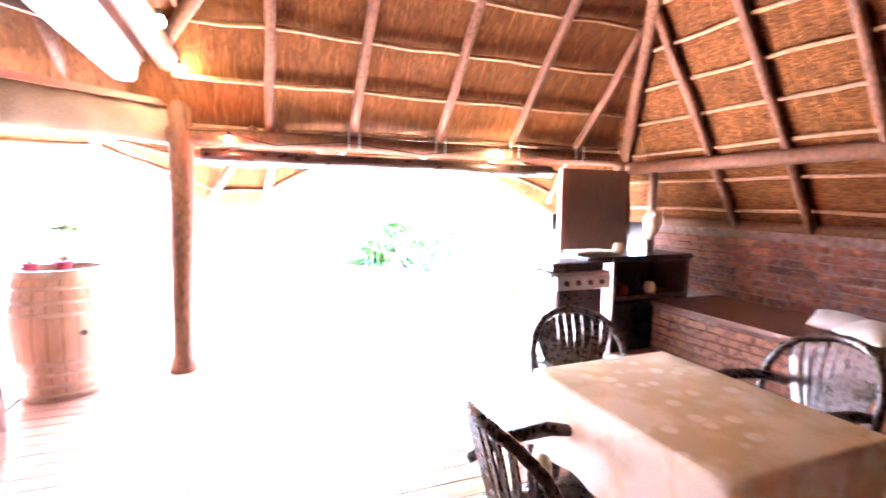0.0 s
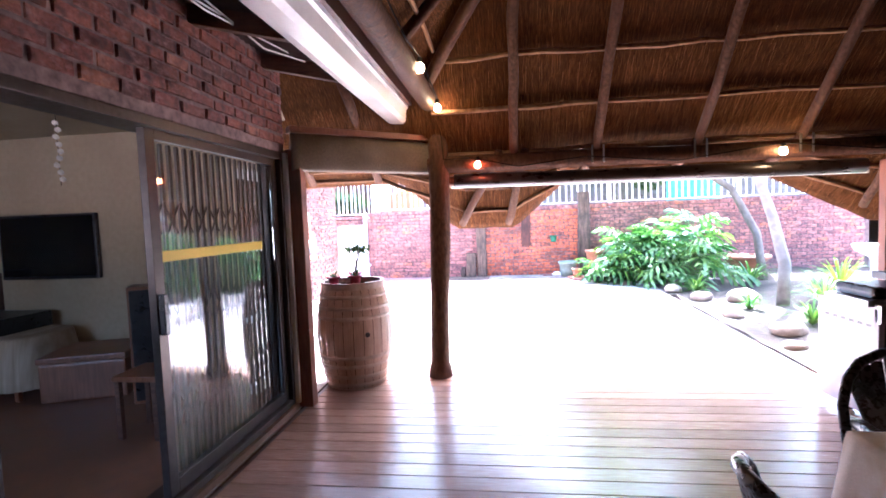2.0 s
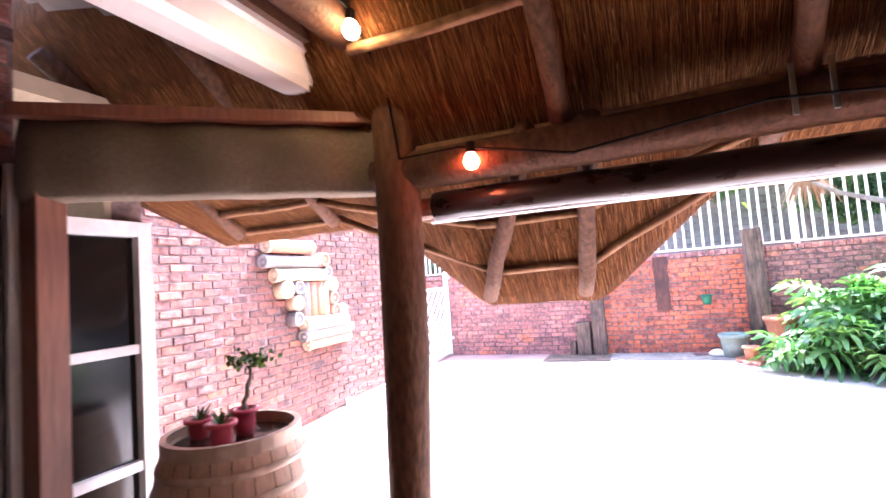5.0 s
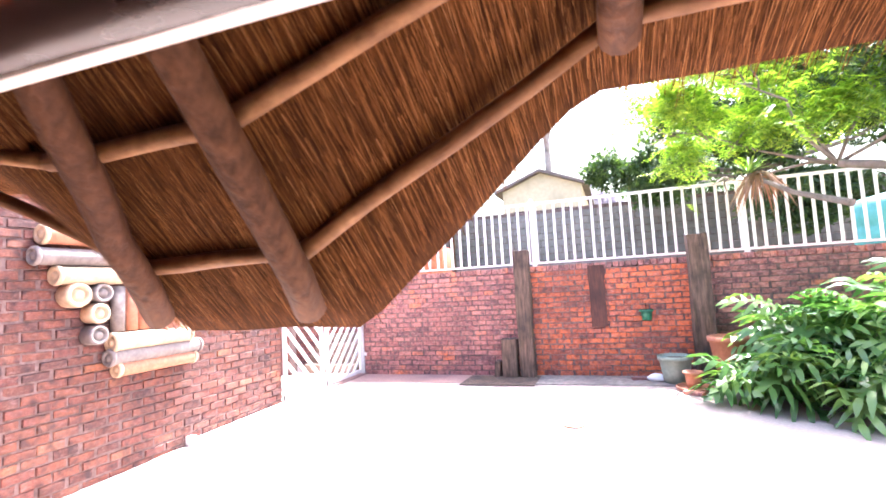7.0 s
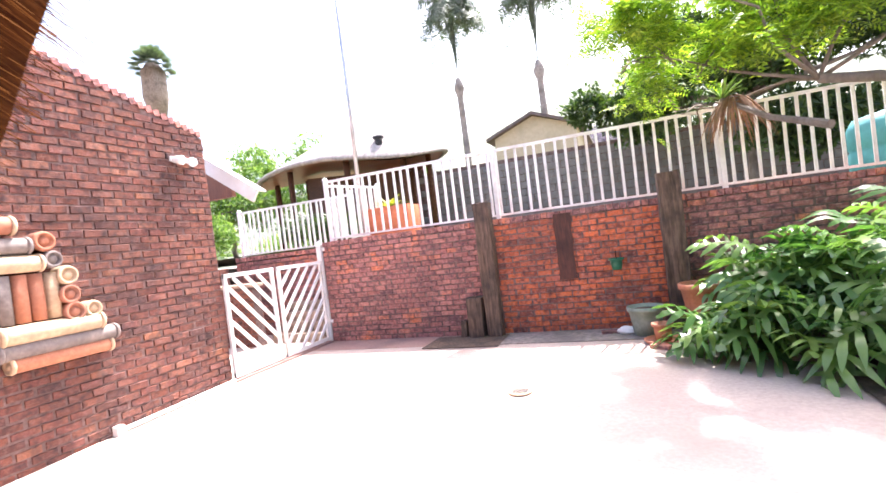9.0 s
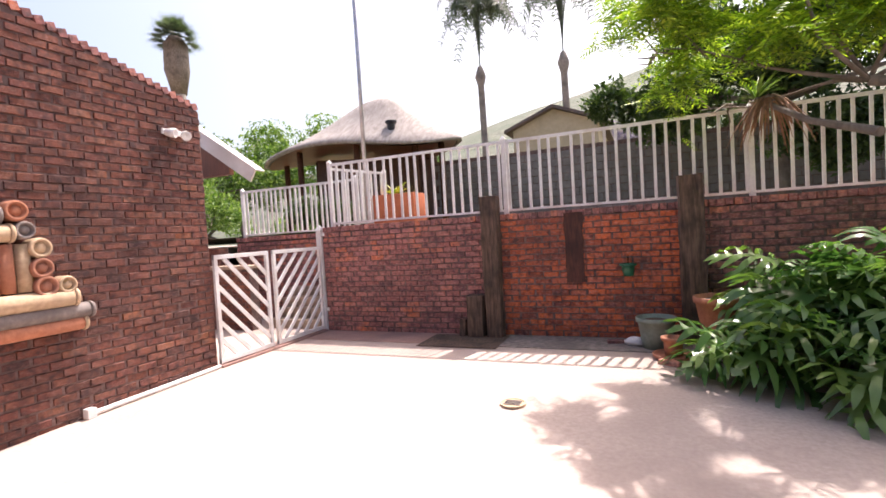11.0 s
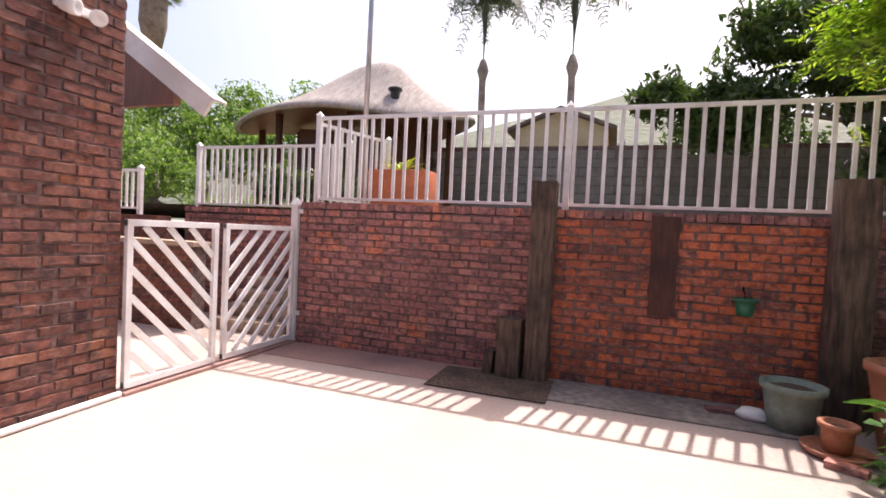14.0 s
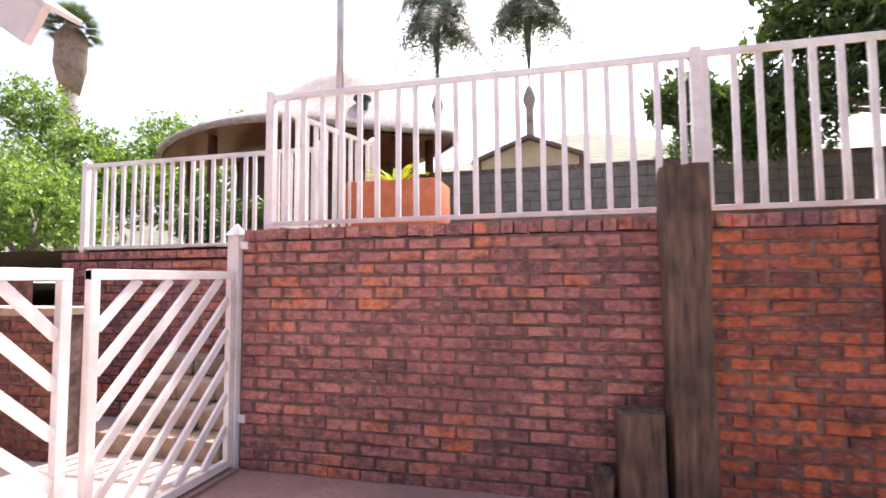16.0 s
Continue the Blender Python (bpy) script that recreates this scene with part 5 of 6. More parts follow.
bar("worktop", (-0.62, -0.28, 0.94), (0.75, 0.32, 1.00), ct, M_BLACK, 0.008, "black counter top")
bar("back_panel", (-0.30, 0.28, 0), (0.72, 0.30, 0.94), ct, M_DARKWOOD, 0.003)
bar("shelf", (-0.25, -0.24, 0.54), (0.70, 0.28, 0.58), ct, M_DARKWOOD, 0.004)
bar("side_panel", (0.68, -0.26, 0), (0.72, 0.28, 0.94), ct, M_DARKWOOD, 0.004)
bar("side_panel", (-0.29, -0.26, 0), (-0.25, 0.28, 0.94), ct, M_DARKWOOD, 0.004)
bar("plinth", (-0.25, -0.22, 0), (0.68, 0.26, 0.50), ct, M_BLACK, 0.004)
gb = thing("gas_braai", "silver and black gas braai on the deck", "braai", (6.2, -8.12, DECK_Z))
gb.scale = (1.0, 1.0, 1.17)
bar("cabinet", (-0.24, -0.16, 0.06), (0.24, 0.28, 0.62), gb, M_BLACK, 0.01)
bar("control_panel", (-0.30, -0.20, 0.63), (0.30, -0.14, 0.74), gb, M_SILVER, 0.006)
for k in range(4):
    bm = bmesh.new()
    lathe(bm, [(0.022, 0), (0.02, 0.025), (0.004, 0.027)], 12)
    ob = part("knob", bm, M_BLACK, gb)
    ob.matrix_basis = pose(-0.2 + 0.13 * k, -0.20, 0.685, 90, 0, 0)
bar("side_shelf", (-0.34, -0.14, 0.72), (0.34, 0.3, 0.76), gb, M_SILVER, 0.008)
sp2 = bar("side_panel", (-0.30, -0.18, 0.06), (-0.262, 0.44, 0.72), gb, M_LIT_SIDE, 0.006, "side panel with outdoor light painted in as pale lilac-grey")
for k in range(6):
    bar("slot", (-0.3022, -0.12 + 0.085 * k, 0.60), (-0.3005, -0.07 + 0.085 * k, 0.616), sp2, M_BLACK, 0)
bm = bmesh.new()
box(bm, (-0.29, -0.12, 0.76), (0.29, 0.28, 0.83), 0.03)
part("lid", bm, M_BLACK, gb, "low black lid")
for x in (-0.2, 0.2):
    for y in (-0.1, 0.22):
        bm = bmesh.new()
        tube(bm, [(x - 0.012, y, 0.03), (x + 0.012, y, 0.03)], 0.03, 14)
        part("castor", bm, M_CABLE, gb)
for nm, lb2, cat, x, y, z, r, h, m in (("yellow_pot", "small yellow glazed pot on the counter", "pot", 6.95, -7.9, 0.895, 0.06, 0.11, M_CLAY_PALE), ("red_jar", "small red jar on the counter shelf", "jar", 6.95, -8.0, 0.475, 0.045, 0.1, M_RED), ("white_jug", "white enamel jug on the counter shelf", "jug", 7.3, -8.0, 0.475, 0.06, 0.12, M_WHITE), ("dark_bottle", "dark glass bottle on the counter shelf", "bottle", 7.15, -7.95, 0.475, 0.035, 0.22, M_BLACK)):
    bm = bmesh.new()
    lathe(bm, [(r * 0.8, 0), (r, h * 0.3), (r * 0.95, h * 0.75), (r * 0.7, h * 0.9), (r * 0.75, h), (r * 0.6, h), (r * 0.5, h * 0.85)], 18)
    ob = part(nm, bm, m, None, "", True)
    ob.location = (x, y, z)
    tagged(ob, lb2, cat)
bm = bmesh.new()
box(bm, (-0.2, -0.12, 0), (0.25, 0.12, 0.035), 0.012)
ob = part("folded_towel", bm, M_CUSHION)
ob.location = (6.62, -7.8, 0.895)
tagged(ob, "folded pale cloth lying on the counter", "cloth")
# cattle skull on a pole
bm = bmesh.new()
bmesh.ops.create_icosphere(bm, subdivisions=3, radius=0.13)
for v in bm.verts:
    p = v.co
    t = max(0, -p.z / 0.13)
    v.co = Vector((p.x * (0.95 - 0.5 * t), p.y * (0.75 - 0.2 * t), p.z * (1.6 if p.z < 0 else 0.7)))
    for sx in (-1, 1):
        dd = (v.co - Vector((sx * 0.075, -0.07, 0.0))).length
        if dd < 0.05:
            v.co.y += 0.05 * (1 - dd / 0.05)
for s in (-1, 1):
    tube(bm, [(s * 0.1, 0, 0.07), (s * 0.2, 0, 0.09), (s * 0.29, -0.02, 0.06), (s * 0.34, -0.03, 0.13)], [0.03, 0.026, 0.018, 0.005], 8)
ob = part("cattle_skull", bm, M_BONE, None, "", True)
ob.matrix_world = pose(7.32, -7.98, 1.24, 8, 0, 38)
tagged(ob, "bleached cattle skull mounted on a dark pole", "skull")
bm = bmesh.new()
tube(bm, crooked((7.42, -7.86, 0.895), (7.40, -7.88, 1.75), 5, 0.01, RB), 0.045, 10)
tagged(part("skull_pole", bm, M_DARKWOOD, None, "", True), "dark upright pole standing on the counter", "pole")


# ---- fairy bulbs and cables ----
def bulb(loc, m, label):
    th = thing("party_bulb", label, "bulb", loc, 0, "string of bulbs")
    bm = bmesh.new()
    lathe(bm, [(0.004, -0.06), (0.02, -0.055), (0.03, -0.035), (0.03, -0.02), (0.02, 0.0), (0.014, 0.01)], 16)
    part("globe", bm, m, th, "", True)
    bm = bmesh.new()
    lathe(bm, [(0.017, 0.005), (0.018, 0.045), (0.008, 0.05)], 12)
    part("socket", bm, M_CABLE, th)


BULBS = [((3.22, YB - 0.08, 1.96), M_BULB_RED, "glowing red party bulb on the beam"), ((5.85, YB - 0.10, 1.94), M_BULB_WARM, "glowing warm party bulb on the beam"),
         ((2.90, -8.42, 2.52), M_BULB_WARM, "glowing warm party bulb on the side beam"), ((2.90, -7.55, 2.44), M_BULB_WARM, "glowing warm party bulb on the side beam")]
for q in BULBS:
    bulb(*q)
bm = bmesh.new()
pts = [(2.92, -11.5, 2.55), (2.93, -10.5, 2.48), (2.9, -9.6, 2.56), (2.92, -9.0, 2.48), (2.9, -8.42, 2.57), (2.93, -8.0, 2.46), (2.9, -7.55, 2.49), (2.88, -7.28, 2.3), (2.9, YB - 0.06, 2.0), (3.17, YB - 0.07, 2.0), (3.6, YB - 0.08, 1.9), (4.2, YB - 0.09, 1.96), (5.0, YB - 0.09, 1.88), (5.85, YB - 0.1, 1.985), (6.6, YB - 0.09, 1.9), (7.4, YB - 0.09, 1.92)]
tube(bm, pts, 0.005, 6)
tagged(part("bulb_cable", bm, M_CABLE), "black bulb cable looped along the beams", "cable")
for k, (y0, y1) in enumerate(((-11.5, -9.4), (-11.0, -8.9), (-10.4, -8.4), (-9.6, -8.1))):
    bm = bmesh.new()
    tube(bm, [(1.72 + 0.05 * k, y0, 2.70), (1.86 + 0.04 * k, (y0 + y1) / 2, 2.60 - 0.015 * k), (1.78 + 0.08 * k, y1, 2.68)], 0.006, 6)
    tagged(part("white_cable", bm, M_WIRE), "loose white cable under the eave", "cable", "eave cables")

# ---- plants ----
RP = random.Random(5)


def lobed_leaf(name, lobes, length, width, curl):
    """A deeply cut leaf with a midrib and separate rounded fingers, its base at the origin and its tip along +y."""
    bm = bmesh.new()

    def spine(t):
        return Vector((0, length * t, 0.10 * length * math.sin(2.2 * t) - curl * t * t * length))

    half = width * 0.16
    ts = [k / (2 * lobes) for k in range(2 * lobes + 1)]
    mid = [bm.verts.new(spine(t)) for t in ts]
    for s in (-1, 1):
        edge = [bm.verts.new(spine(t) + Vector((s * half * (1.1 - 0.5 * t), 0, half * 0.25))) for t in ts]
        for k in range(2 * lobes):
            q = (mid[k], edge[k], edge[k + 1], mid[k + 1])
            bm.faces.new(q if s > 0 else q[::-1])
        for k in range(lobes):
            t = (k + 0.5) / lobes
            w = width * math.sin(math.pi * (0.2 + 0.68 * t)) ** 0.8 * RP.uniform(0.9, 1.08)
            out = Vector((s * math.cos(1.1 * t - 0.25), math.sin(1.1 * t - 0.25), 0))
            across = Vector((-out.y, out.x, 0)) * s
            a, b2 = edge[2 * k], edge[2 * k + 1]
            base = (a.co + b2.co) / 2
            fat = length / lobes * 0.37
            prev = (a, b2)
            for u, wd in ((0.38, 0.85), (0.68, 1.1), (0.92, 0.6)):
                c = base + out * w * u + Vector((0, 0, 0.10 * w * math.sin(3 * u) - 0.42 * w * u * u))
                cur = (bm.verts.new(c - across * fat * wd), bm.verts.new(c + across * fat * wd + Vector((0, 0, 0.006))))
                q = (prev[0], cur[0], cur[1], prev[1])
                bm.faces.new(q if s > 0 else q[::-1])
                prev = cur
            tip = bm.verts.new(base + out * w * 1.06 + Vector((0, 0, -0.45 * w)))
            q = (prev[0], tip, prev[1])
            bm.faces.new(q if s > 0 else q[::-1])
    tip = bm.verts.new(spine(1.16))
    l2, r2 = bm.verts.new(spine(1.05) + Vector((-half * 1.1, 0, 0))), bm.verts.new(spine(1.05) + Vector((half * 1.1, 0, 0)))
    bm.faces.new((mid[-1], r2, tip, l2))
    me = bpy.data.meshes.new(name)
    bm.to_mesh(me)
    bm.free()
    me.materials.append(M_LEAF_PHILO)
    me.polygons.foreach_set("use_smooth", [True] * len(me.polygons))
    return me


LEAVES = [lobed_leaf("leaf", 5, 0.27, 0.22, 0.35), lobed_leaf("leaf", 6, 0.32, 0.25, 0.5), lobed_leaf("leaf", 5, 0.22, 0.18, 0.2)]


def philodendron(loc, height, spread, count, label):
    th = thing("philodendron", label, "plant", loc, 0, "lobed garden plants")
    for k in range(count):
        a = 2.4 * k + RP.uniform(-.4, .4)
        q = (k + 0.5) / count
        out = spread * (1.0 - 0.72 * q) * RP.uniform(0.7, 1.1)
        z = height * (0.2 + 0.8 * q) * RP.uniform(0.85, 1.1)
        p = Vector((math.cos(a) * out, math.sin(a) * out, z))
        bm = bmesh.new()
        tube(bm, [(0.02 * math.cos(a), 0.02 * math.sin(a), 0.0), (p.x * 0.4, p.y * 0.4, z * 0.72), tuple(p)], [0.010, 0.008, 0.006], 5, caps=False)
        part("stem", bm, M_STEM, th)
        ob = new("leaf", LEAVES[RP.randrange(3)])
        ob.parent = th
        sc = RP.uniform(1.15, 1.65)
        pitch = RP.uniform(-42, 12) + 38 * q
        ob.matrix_basis = Matrix.Translation(p) @ Matrix.Rotation(a - math.pi / 2 + RP.uniform(-.6, .6), 4, 'Z') @ Matrix.Rotation(radians(pitch), 4, 'X') @ Matrix.Rotation(radians(RP.uniform(-28, 28)), 4, 'Y') @ Matrix.Scale(sc, 4)
    return th


philodendron((6.14, -0.85, 0.03), 0.92, 0.5, 40, "large green philodendron with deeply lobed glossy leaves")
philodendron((6.75, -1.2, 0.03), 1.12, 0.6, 44, "tall philodendron with deeply cut glossy leaves")
philodendron((6.15, -1.62, 0.03), 0.66, 0.52, 36, "spreading philodendron at the edge of the paving")
philodendron((6.9, -2.2, 0.03), 0.82, 0.6, 34, "philodendron with drooping lobed leaves in the bed")
philodendron((5.62, -1.35, 0.0), 0.36, 0.3, 14, "low young philodendron beside the paving")
philodendron((7.4, -0.9, 0.03), 1.25, 0.65, 34, "tall philodendron against the garden wall")


def leaf_cloud(bm, blobs, count, size, rnd, flat=0.5):
    """Small pointed leaves scattered through blobs (x, y, z, rx, ry, rz), denser towards their skin."""
    tot = sum(b2[3] * b2[4] * b2[5] for b2 in blobs)
    for bl2 in blobs:
        for _ in range(int(count * bl2[3] * bl2[4] * bl2[5] / tot)):
            d = Vector((rnd.gauss(0, 1), rnd.gauss(0, 1), rnd.gauss(0, 1))).normalized() * rnd.uniform(0.25, 1) ** 0.45
            nz = 0.75 + 0.5 * noise.noise(Vector((d.x * 2.2 + bl2[0], d.y * 2.2 + bl2[1], d.z * 2.2 + bl2[2])))
            c = Vector((bl2[0] + d.x * bl2[3] * nz, bl2[1] + d.y * bl2[4] * nz, bl2[2] + d.z * bl2[5] * nz))
            e = Euler((rnd.uniform(-1, 1) * (1.6 - flat), rnd.uniform(-1, 1) * (1.6 - flat), rnd.uniform(0, 6.28))).to_matrix()
            s = size * rnd.uniform(0.6, 1.3)
            a, b3, c3, d3 = (c + e @ Vector(v) * s for v in ((-0.5, 0, 0), (0, 0.2, 0.06), (0.55, 0, -0.05), (0, -0.2, 0.06)))
            yield (a, b3, c3, d3)


def leaf_mesh(name, blobs, count, size, material, parent, rnd, flat=0.5, label=""):
    vs, fs = [], []
    for q in leaf_cloud(None, blobs, count, size, rnd, flat):
        k = len(vs)
        vs.extend(tuple(v) for v in q)
        fs.append((k, k + 1, k + 2, k + 3))
    me = bpy.data.meshes.new(name)
    me.from_pydata(vs, [], fs)
    return mesh_object(name, me, material, parent, label)


def feather_mesh(name, blobs, count, size, material, parent, rnd, label=""):
    """Pinnate sprays: small leaflets in pairs along drooping stalks, scattered through blobs."""
    vs, fs = [], []
    tot = sum(b2[3] * b2[4] * b2[5] for b2 in blobs)
    for bl2 in blobs:
        for _ in range(int(count * bl2[3] * bl2[4] * bl2[5] / tot)):
            d = Vector((rnd.gauss(0, 1), rnd.gauss(0, 1), rnd.gauss(0, 1))).normalized() * rnd.uniform(0.15, 1) ** 0.5
            nz = 0.72 + 0.6 * noise.noise(Vector((d.x * 2.6 + bl2[0], d.y * 2.6 + bl2[1], d.z * 2.6 + bl2[2])))
            c = Vector((bl2[0] + d.x * bl2[3] * nz, bl2[1] + d.y * bl2[4] * nz, bl2[2] + d.z * bl2[5] * nz))
            # gaps between the boughs
            if noise.noise(Vector((c.x * 2.1, (c.y - 0.5 * c.z) * 2.1, c.z * 0.3))) < rnd.uniform(-0.14, 0.02):
                continue
            a = rnd.uniform(0, 6.28)
            way = Vector((math.cos(a), math.sin(a), rnd.uniform(-0.7, 0.3))).normalized()
            across = way.cross(Vector((rnd.uniform(-.4, .4), rnd.uniform(-.4, .4), 1))).normalized()
            ln = size * rnd.uniform(0.7, 1.3)
            for k in range(7):
                t = k / 6
                p = c + way * ln * t + Vector((0, 0, -0.25 * ln * t * t))
                f2 = ln * 0.42 * (1 - 0.55 * abs(t - 0.4))
                for sd in (-1, 1):
                    tip = p + across * sd * f2 + way * f2 * 0.45 + Vector((0, 0, -rnd.uniform(0, 0.3) * f2))
                    mid = (p + tip) / 2
                    w = way * f2 * 0.17
                    q = len(vs)
                    vs.extend((tuple(p), tuple(mid + w), tuple(tip), tuple(mid - w)))
                    fs.append((q, q + 1, q + 2, q + 3))
    me = bpy.data.meshes.new(name)
    me.from_pydata(vs, [], fs)
    return mesh_object(name, me, material, parent, label)


def limb(th, pts, r0, r1, material=None, name="limb"):
    bm = bmesh.new()
    n = len(pts)
    tube(bm, pts, [r0 + (r1 - r0) * i / (n - 1) for i in range(n)], 9, 0.06, RP)
    part(name, bm, material or M_BARK, th, "", True)


M_DRY = two_scale("dry_leaf", (0.22, 0.11, 0.06), (0.36, 0.20, 0.11), 30, 2, 0.8, bumpy=0.2)
# overhanging feathery tree
tr1 = thing("feathery_tree", "overhanging tree with bright green feathery leaves", "tree", (7.5, -1.75, 0.02))
limb(tr1, [(0.9, -0.1, 0), (0.85, 0.05, 0.9), (0.5, 0.3, 1.8), (-0.2, 0.45, 2.35), (-0.9, 0.55, 2.5)], 0.085, 0.045, None, "trunk")
for tip in ((-2.6, 1.2, 3.3), (-2.2, 0.3, 4.2), (-1.2, 1.9, 4.8), (0.4, 1.2, 4.4), (-2.0, 1.9, 2.7), (0.9, 0.2, 3.4)):
    limb(tr1, crooked((-0.9, 0.55, 2.5), tip, 5, 0.09, RP), 0.02, 0.005)
    for _ in range(6):
        b0 = Vector((-0.9, 0.55, 2.5)).lerp(Vector(tip), RP.uniform(0.45, 0.95))
        limb(tr1, crooked(b0, b0 + Vector((RP.uniform(-.6, .5), RP.uniform(-.5, .5), RP.uniform(-.35, .5))), 3, 0.05, RP), 0.014, 0.004, None, "twig")
feather_mesh("crown", [(-2.35, 1.3, 3.0, 0.55, 0.5, 0.5), (-2.5, 1.0, 3.6, 0.7, 0.6, 0.6), (-1.9, 0.8, 4.2, 0.8, 0.7, 0.6), (-1.2, 1.1, 4.6, 0.9, 0.7, 0.6), (-1.6, 0.6, 3.0, 0.6, 0.5, 0.4), (-0.3, 1.2, 4.6, 0.9, 0.9, 0.6), (0.6, 0.8, 3.8, 0.9, 0.9, 0.7), (-2.1, 1.5, 2.45, 0.3, 0.3, 0.28), (-1.7, 0.9, 3.3, 0.7, 0.6, 0.55), (-1.3, 0.9, 3.9, 0.8, 0.7, 0.5), (-0.8, 0.7, 3.2, 0.7, 0.6, 0.5), (0.1, 0.6, 3.6, 0.8, 0.6, 0.6), (-0.1, 0.0, 3.0, 0.6, 0.5, 0.45), (-2.3, 0.4, 3.5, 0.7, 0.6, 0.4), (-2.3, -0.4, 3.9, 0.7, 0.7, 0.4), (-1.6, -0.2, 4.1, 0.6, 0.6, 0.4), (0.6, -0.3, 3.5, 0.7, 0.6, 0.5)], 7000, 0.2, M_LEAF, tr1, RP)
# the crown's shaded inside is coloured in with a darker leaf material
leaf_mesh("inner_leaves", [(-0.1, 0.8, 3.9, 1.2, 0.8, 0.8), (0.9, 0.9, 3.2, 1.0, 0.7, 0.7), (0.9, 0.6, 4.4, 1.3, 1.0, 0.7), (1.6, 0.4, 2.9, 1.0, 0.9, 0.8), (1.9, 1.2, 3.6, 1.3, 0.8, 0.9), (0.9, 0.6, 2.7, 0.9, 0.6, 0.5)], 9000, 0.11, M_LEAF_DARK, tr1, RP, 0.6, "inner leaves, the crown's shade put into a darker green")
# spiky tuft with dry leaves hanging on the tree
tf = thing("spiky_tuft", "spiky green tuft with dry brown leaves on the branch", "plant", (5.92, -0.55, 2.62))
bm = bmesh.new()
blade_leaves(bm, 50, 0.40, 0.02, 0.3, RP, (0, 0, 0), (0.4, 1.0))
part("green_leaves", bm, M_LEAF_BUSH, tf)
bm = bmesh.new()
blade_leaves(bm, 90, 0.42, 0.018, 1.1, RP, (0.1, 0, 0.02), (-0.2, 0.3))
part("dry_leaves", bm, M_DRY, tf, "dry brown hanging leaves")
bm = bmesh.new()
tube(bm, [(0, 0, 0), (0.3, -0.5, -0.35), (0.55, -1.2, -0.6)], [0.03, 0.03, 0.04], 8)
part("stem", bm, M_BARK, tf)

# dense darker trees further back
def round_tree(loc, blobs, count, size, material, label, trunk_h, group="", r=0.14):
    th = thing("garden_tree", label, "tree", loc, 0, group)
    limb(th, crooked((0, 0, 0), (blobs[0][0], blobs[0][1], trunk_h), 4, 0.08, RP), r, r * 0.6, None, "trunk")
    for b2 in blobs:
        limb(th, crooked((blobs[0][0], blobs[0][1], trunk_h * 0.9), b2[:3], 4, 0.12, RP), r * 0.45, r * 0.1)
    leaf_mesh("crown", blobs, count, size, material, th, RP, 0.4)
    return th


round_tree((7.4, 4.9, 1.62), [(0, 0, 2.9, 1.5, 1.1, 1.2), (-2.0, 0.2, 2.2, 1.2, 1.0, 0.9), (-3.2, 0.3, 2.5, 0.75, 0.8, 0.6), (-1.2, 0.2, 3.5, 1.3, 1.0, 0.8), (1.8, 0, 3.6, 1.7, 1.2, 1.3), (3.6, 0, 3.2, 1.8, 1.2, 1.6), (0.9, -0.3, 1.3, 1.6, 0.9, 0.9), (0.4, 0.3, 4.6, 1.6, 1.0, 0.9), (2.6, 0, 5.4, 1.8, 1.2, 1.1)], 52000, 0.17, M_LEAF_DARK, "dense dark green tree behind the railing", 2.2)
round_tree((5.6, 9.5, 1.62), [(0, 0, 2.7, 1.2, 1.0, 1.0), (0.9, 0.2, 3.4, 1.1, 1.0, 0.9), (1.8, 0, 2.4, 1.3, 1.0, 1.0)], 5000, 0.16, M_LEAF_DARK, "bushy tree beyond the block wall", 1.8)
round_tree((-9.5, 6.5, 1.6), [(-1.5, -1.5, 1.0, 1.5, 1.2, 1.0), (0.5, -1.8, 0.8, 1.2, 1.0, 0.8), (2.6, 3.5, 3.9, 1.6, 1.3, 1.1), (0.5, 2.5, 4.0, 1.4, 1.2, 0.9), (0, 0, 1.6, 1.6, 1.4, 1.3), (1.8, 0.6, 1.9, 1.5, 1.3, 1.2), (3.3, 1.6, 2.2, 1.5, 1.3, 1.1), (-1.7, 0, 2.4, 1.6, 1.3, 1.4), (5.0, 6.5, 2.9, 1.7, 1.4, 1.4), (1.2, 2.0, 3.0, 1.6, 1.3, 1.2)], 26000, 0.15, M_LEAF_BUSH, "broad leafy green bushes beyond the steps", 1.3)
round_tree((-4.6, 2.0, 1.6), [(0, 0, 0.7, 0.8, 0.7, 0.65), (-0.9, 0.3, 0.9, 0.8, 0.7, 0.7), (-0.3, -0.9, 0.3, 0.7, 0.6, 0.5)], 5000, 0.10, M_LEAF_BUSH, "rounded green shrub by the steps", 0.5, "", 0.05)
round_tree((-1.6, 2.6, 1.62), [(0, 0, 0.45, 0.8, 0.5, 0.4), (-0.9, 0.1, 0.5, 0.7, 0.5, 0.4), (0.5, 0.2, 0.4, 0.5, 0.4, 0.35)], 4200, 0.09, M_LEAF_DARK, "low dark shrubs behind the short railing", 0.3, "", 0.04)
round_tree((-7.0, 3.4, 1.62), [(0, 0, 1.1, 1.1, 0.9, 0.9), (-1.2, 0.2, 1.5, 1.2, 1.0, 1.1), (0.8, 0.5, 0.7, 0.8, 0.7, 0.6), (-2.4, 0, 1.2, 1.3, 1.0, 1.2)], 12000, 0.12, M_LEAF_BUSH, "full round green bush beside the garden steps", 0.7, "", 0.06)
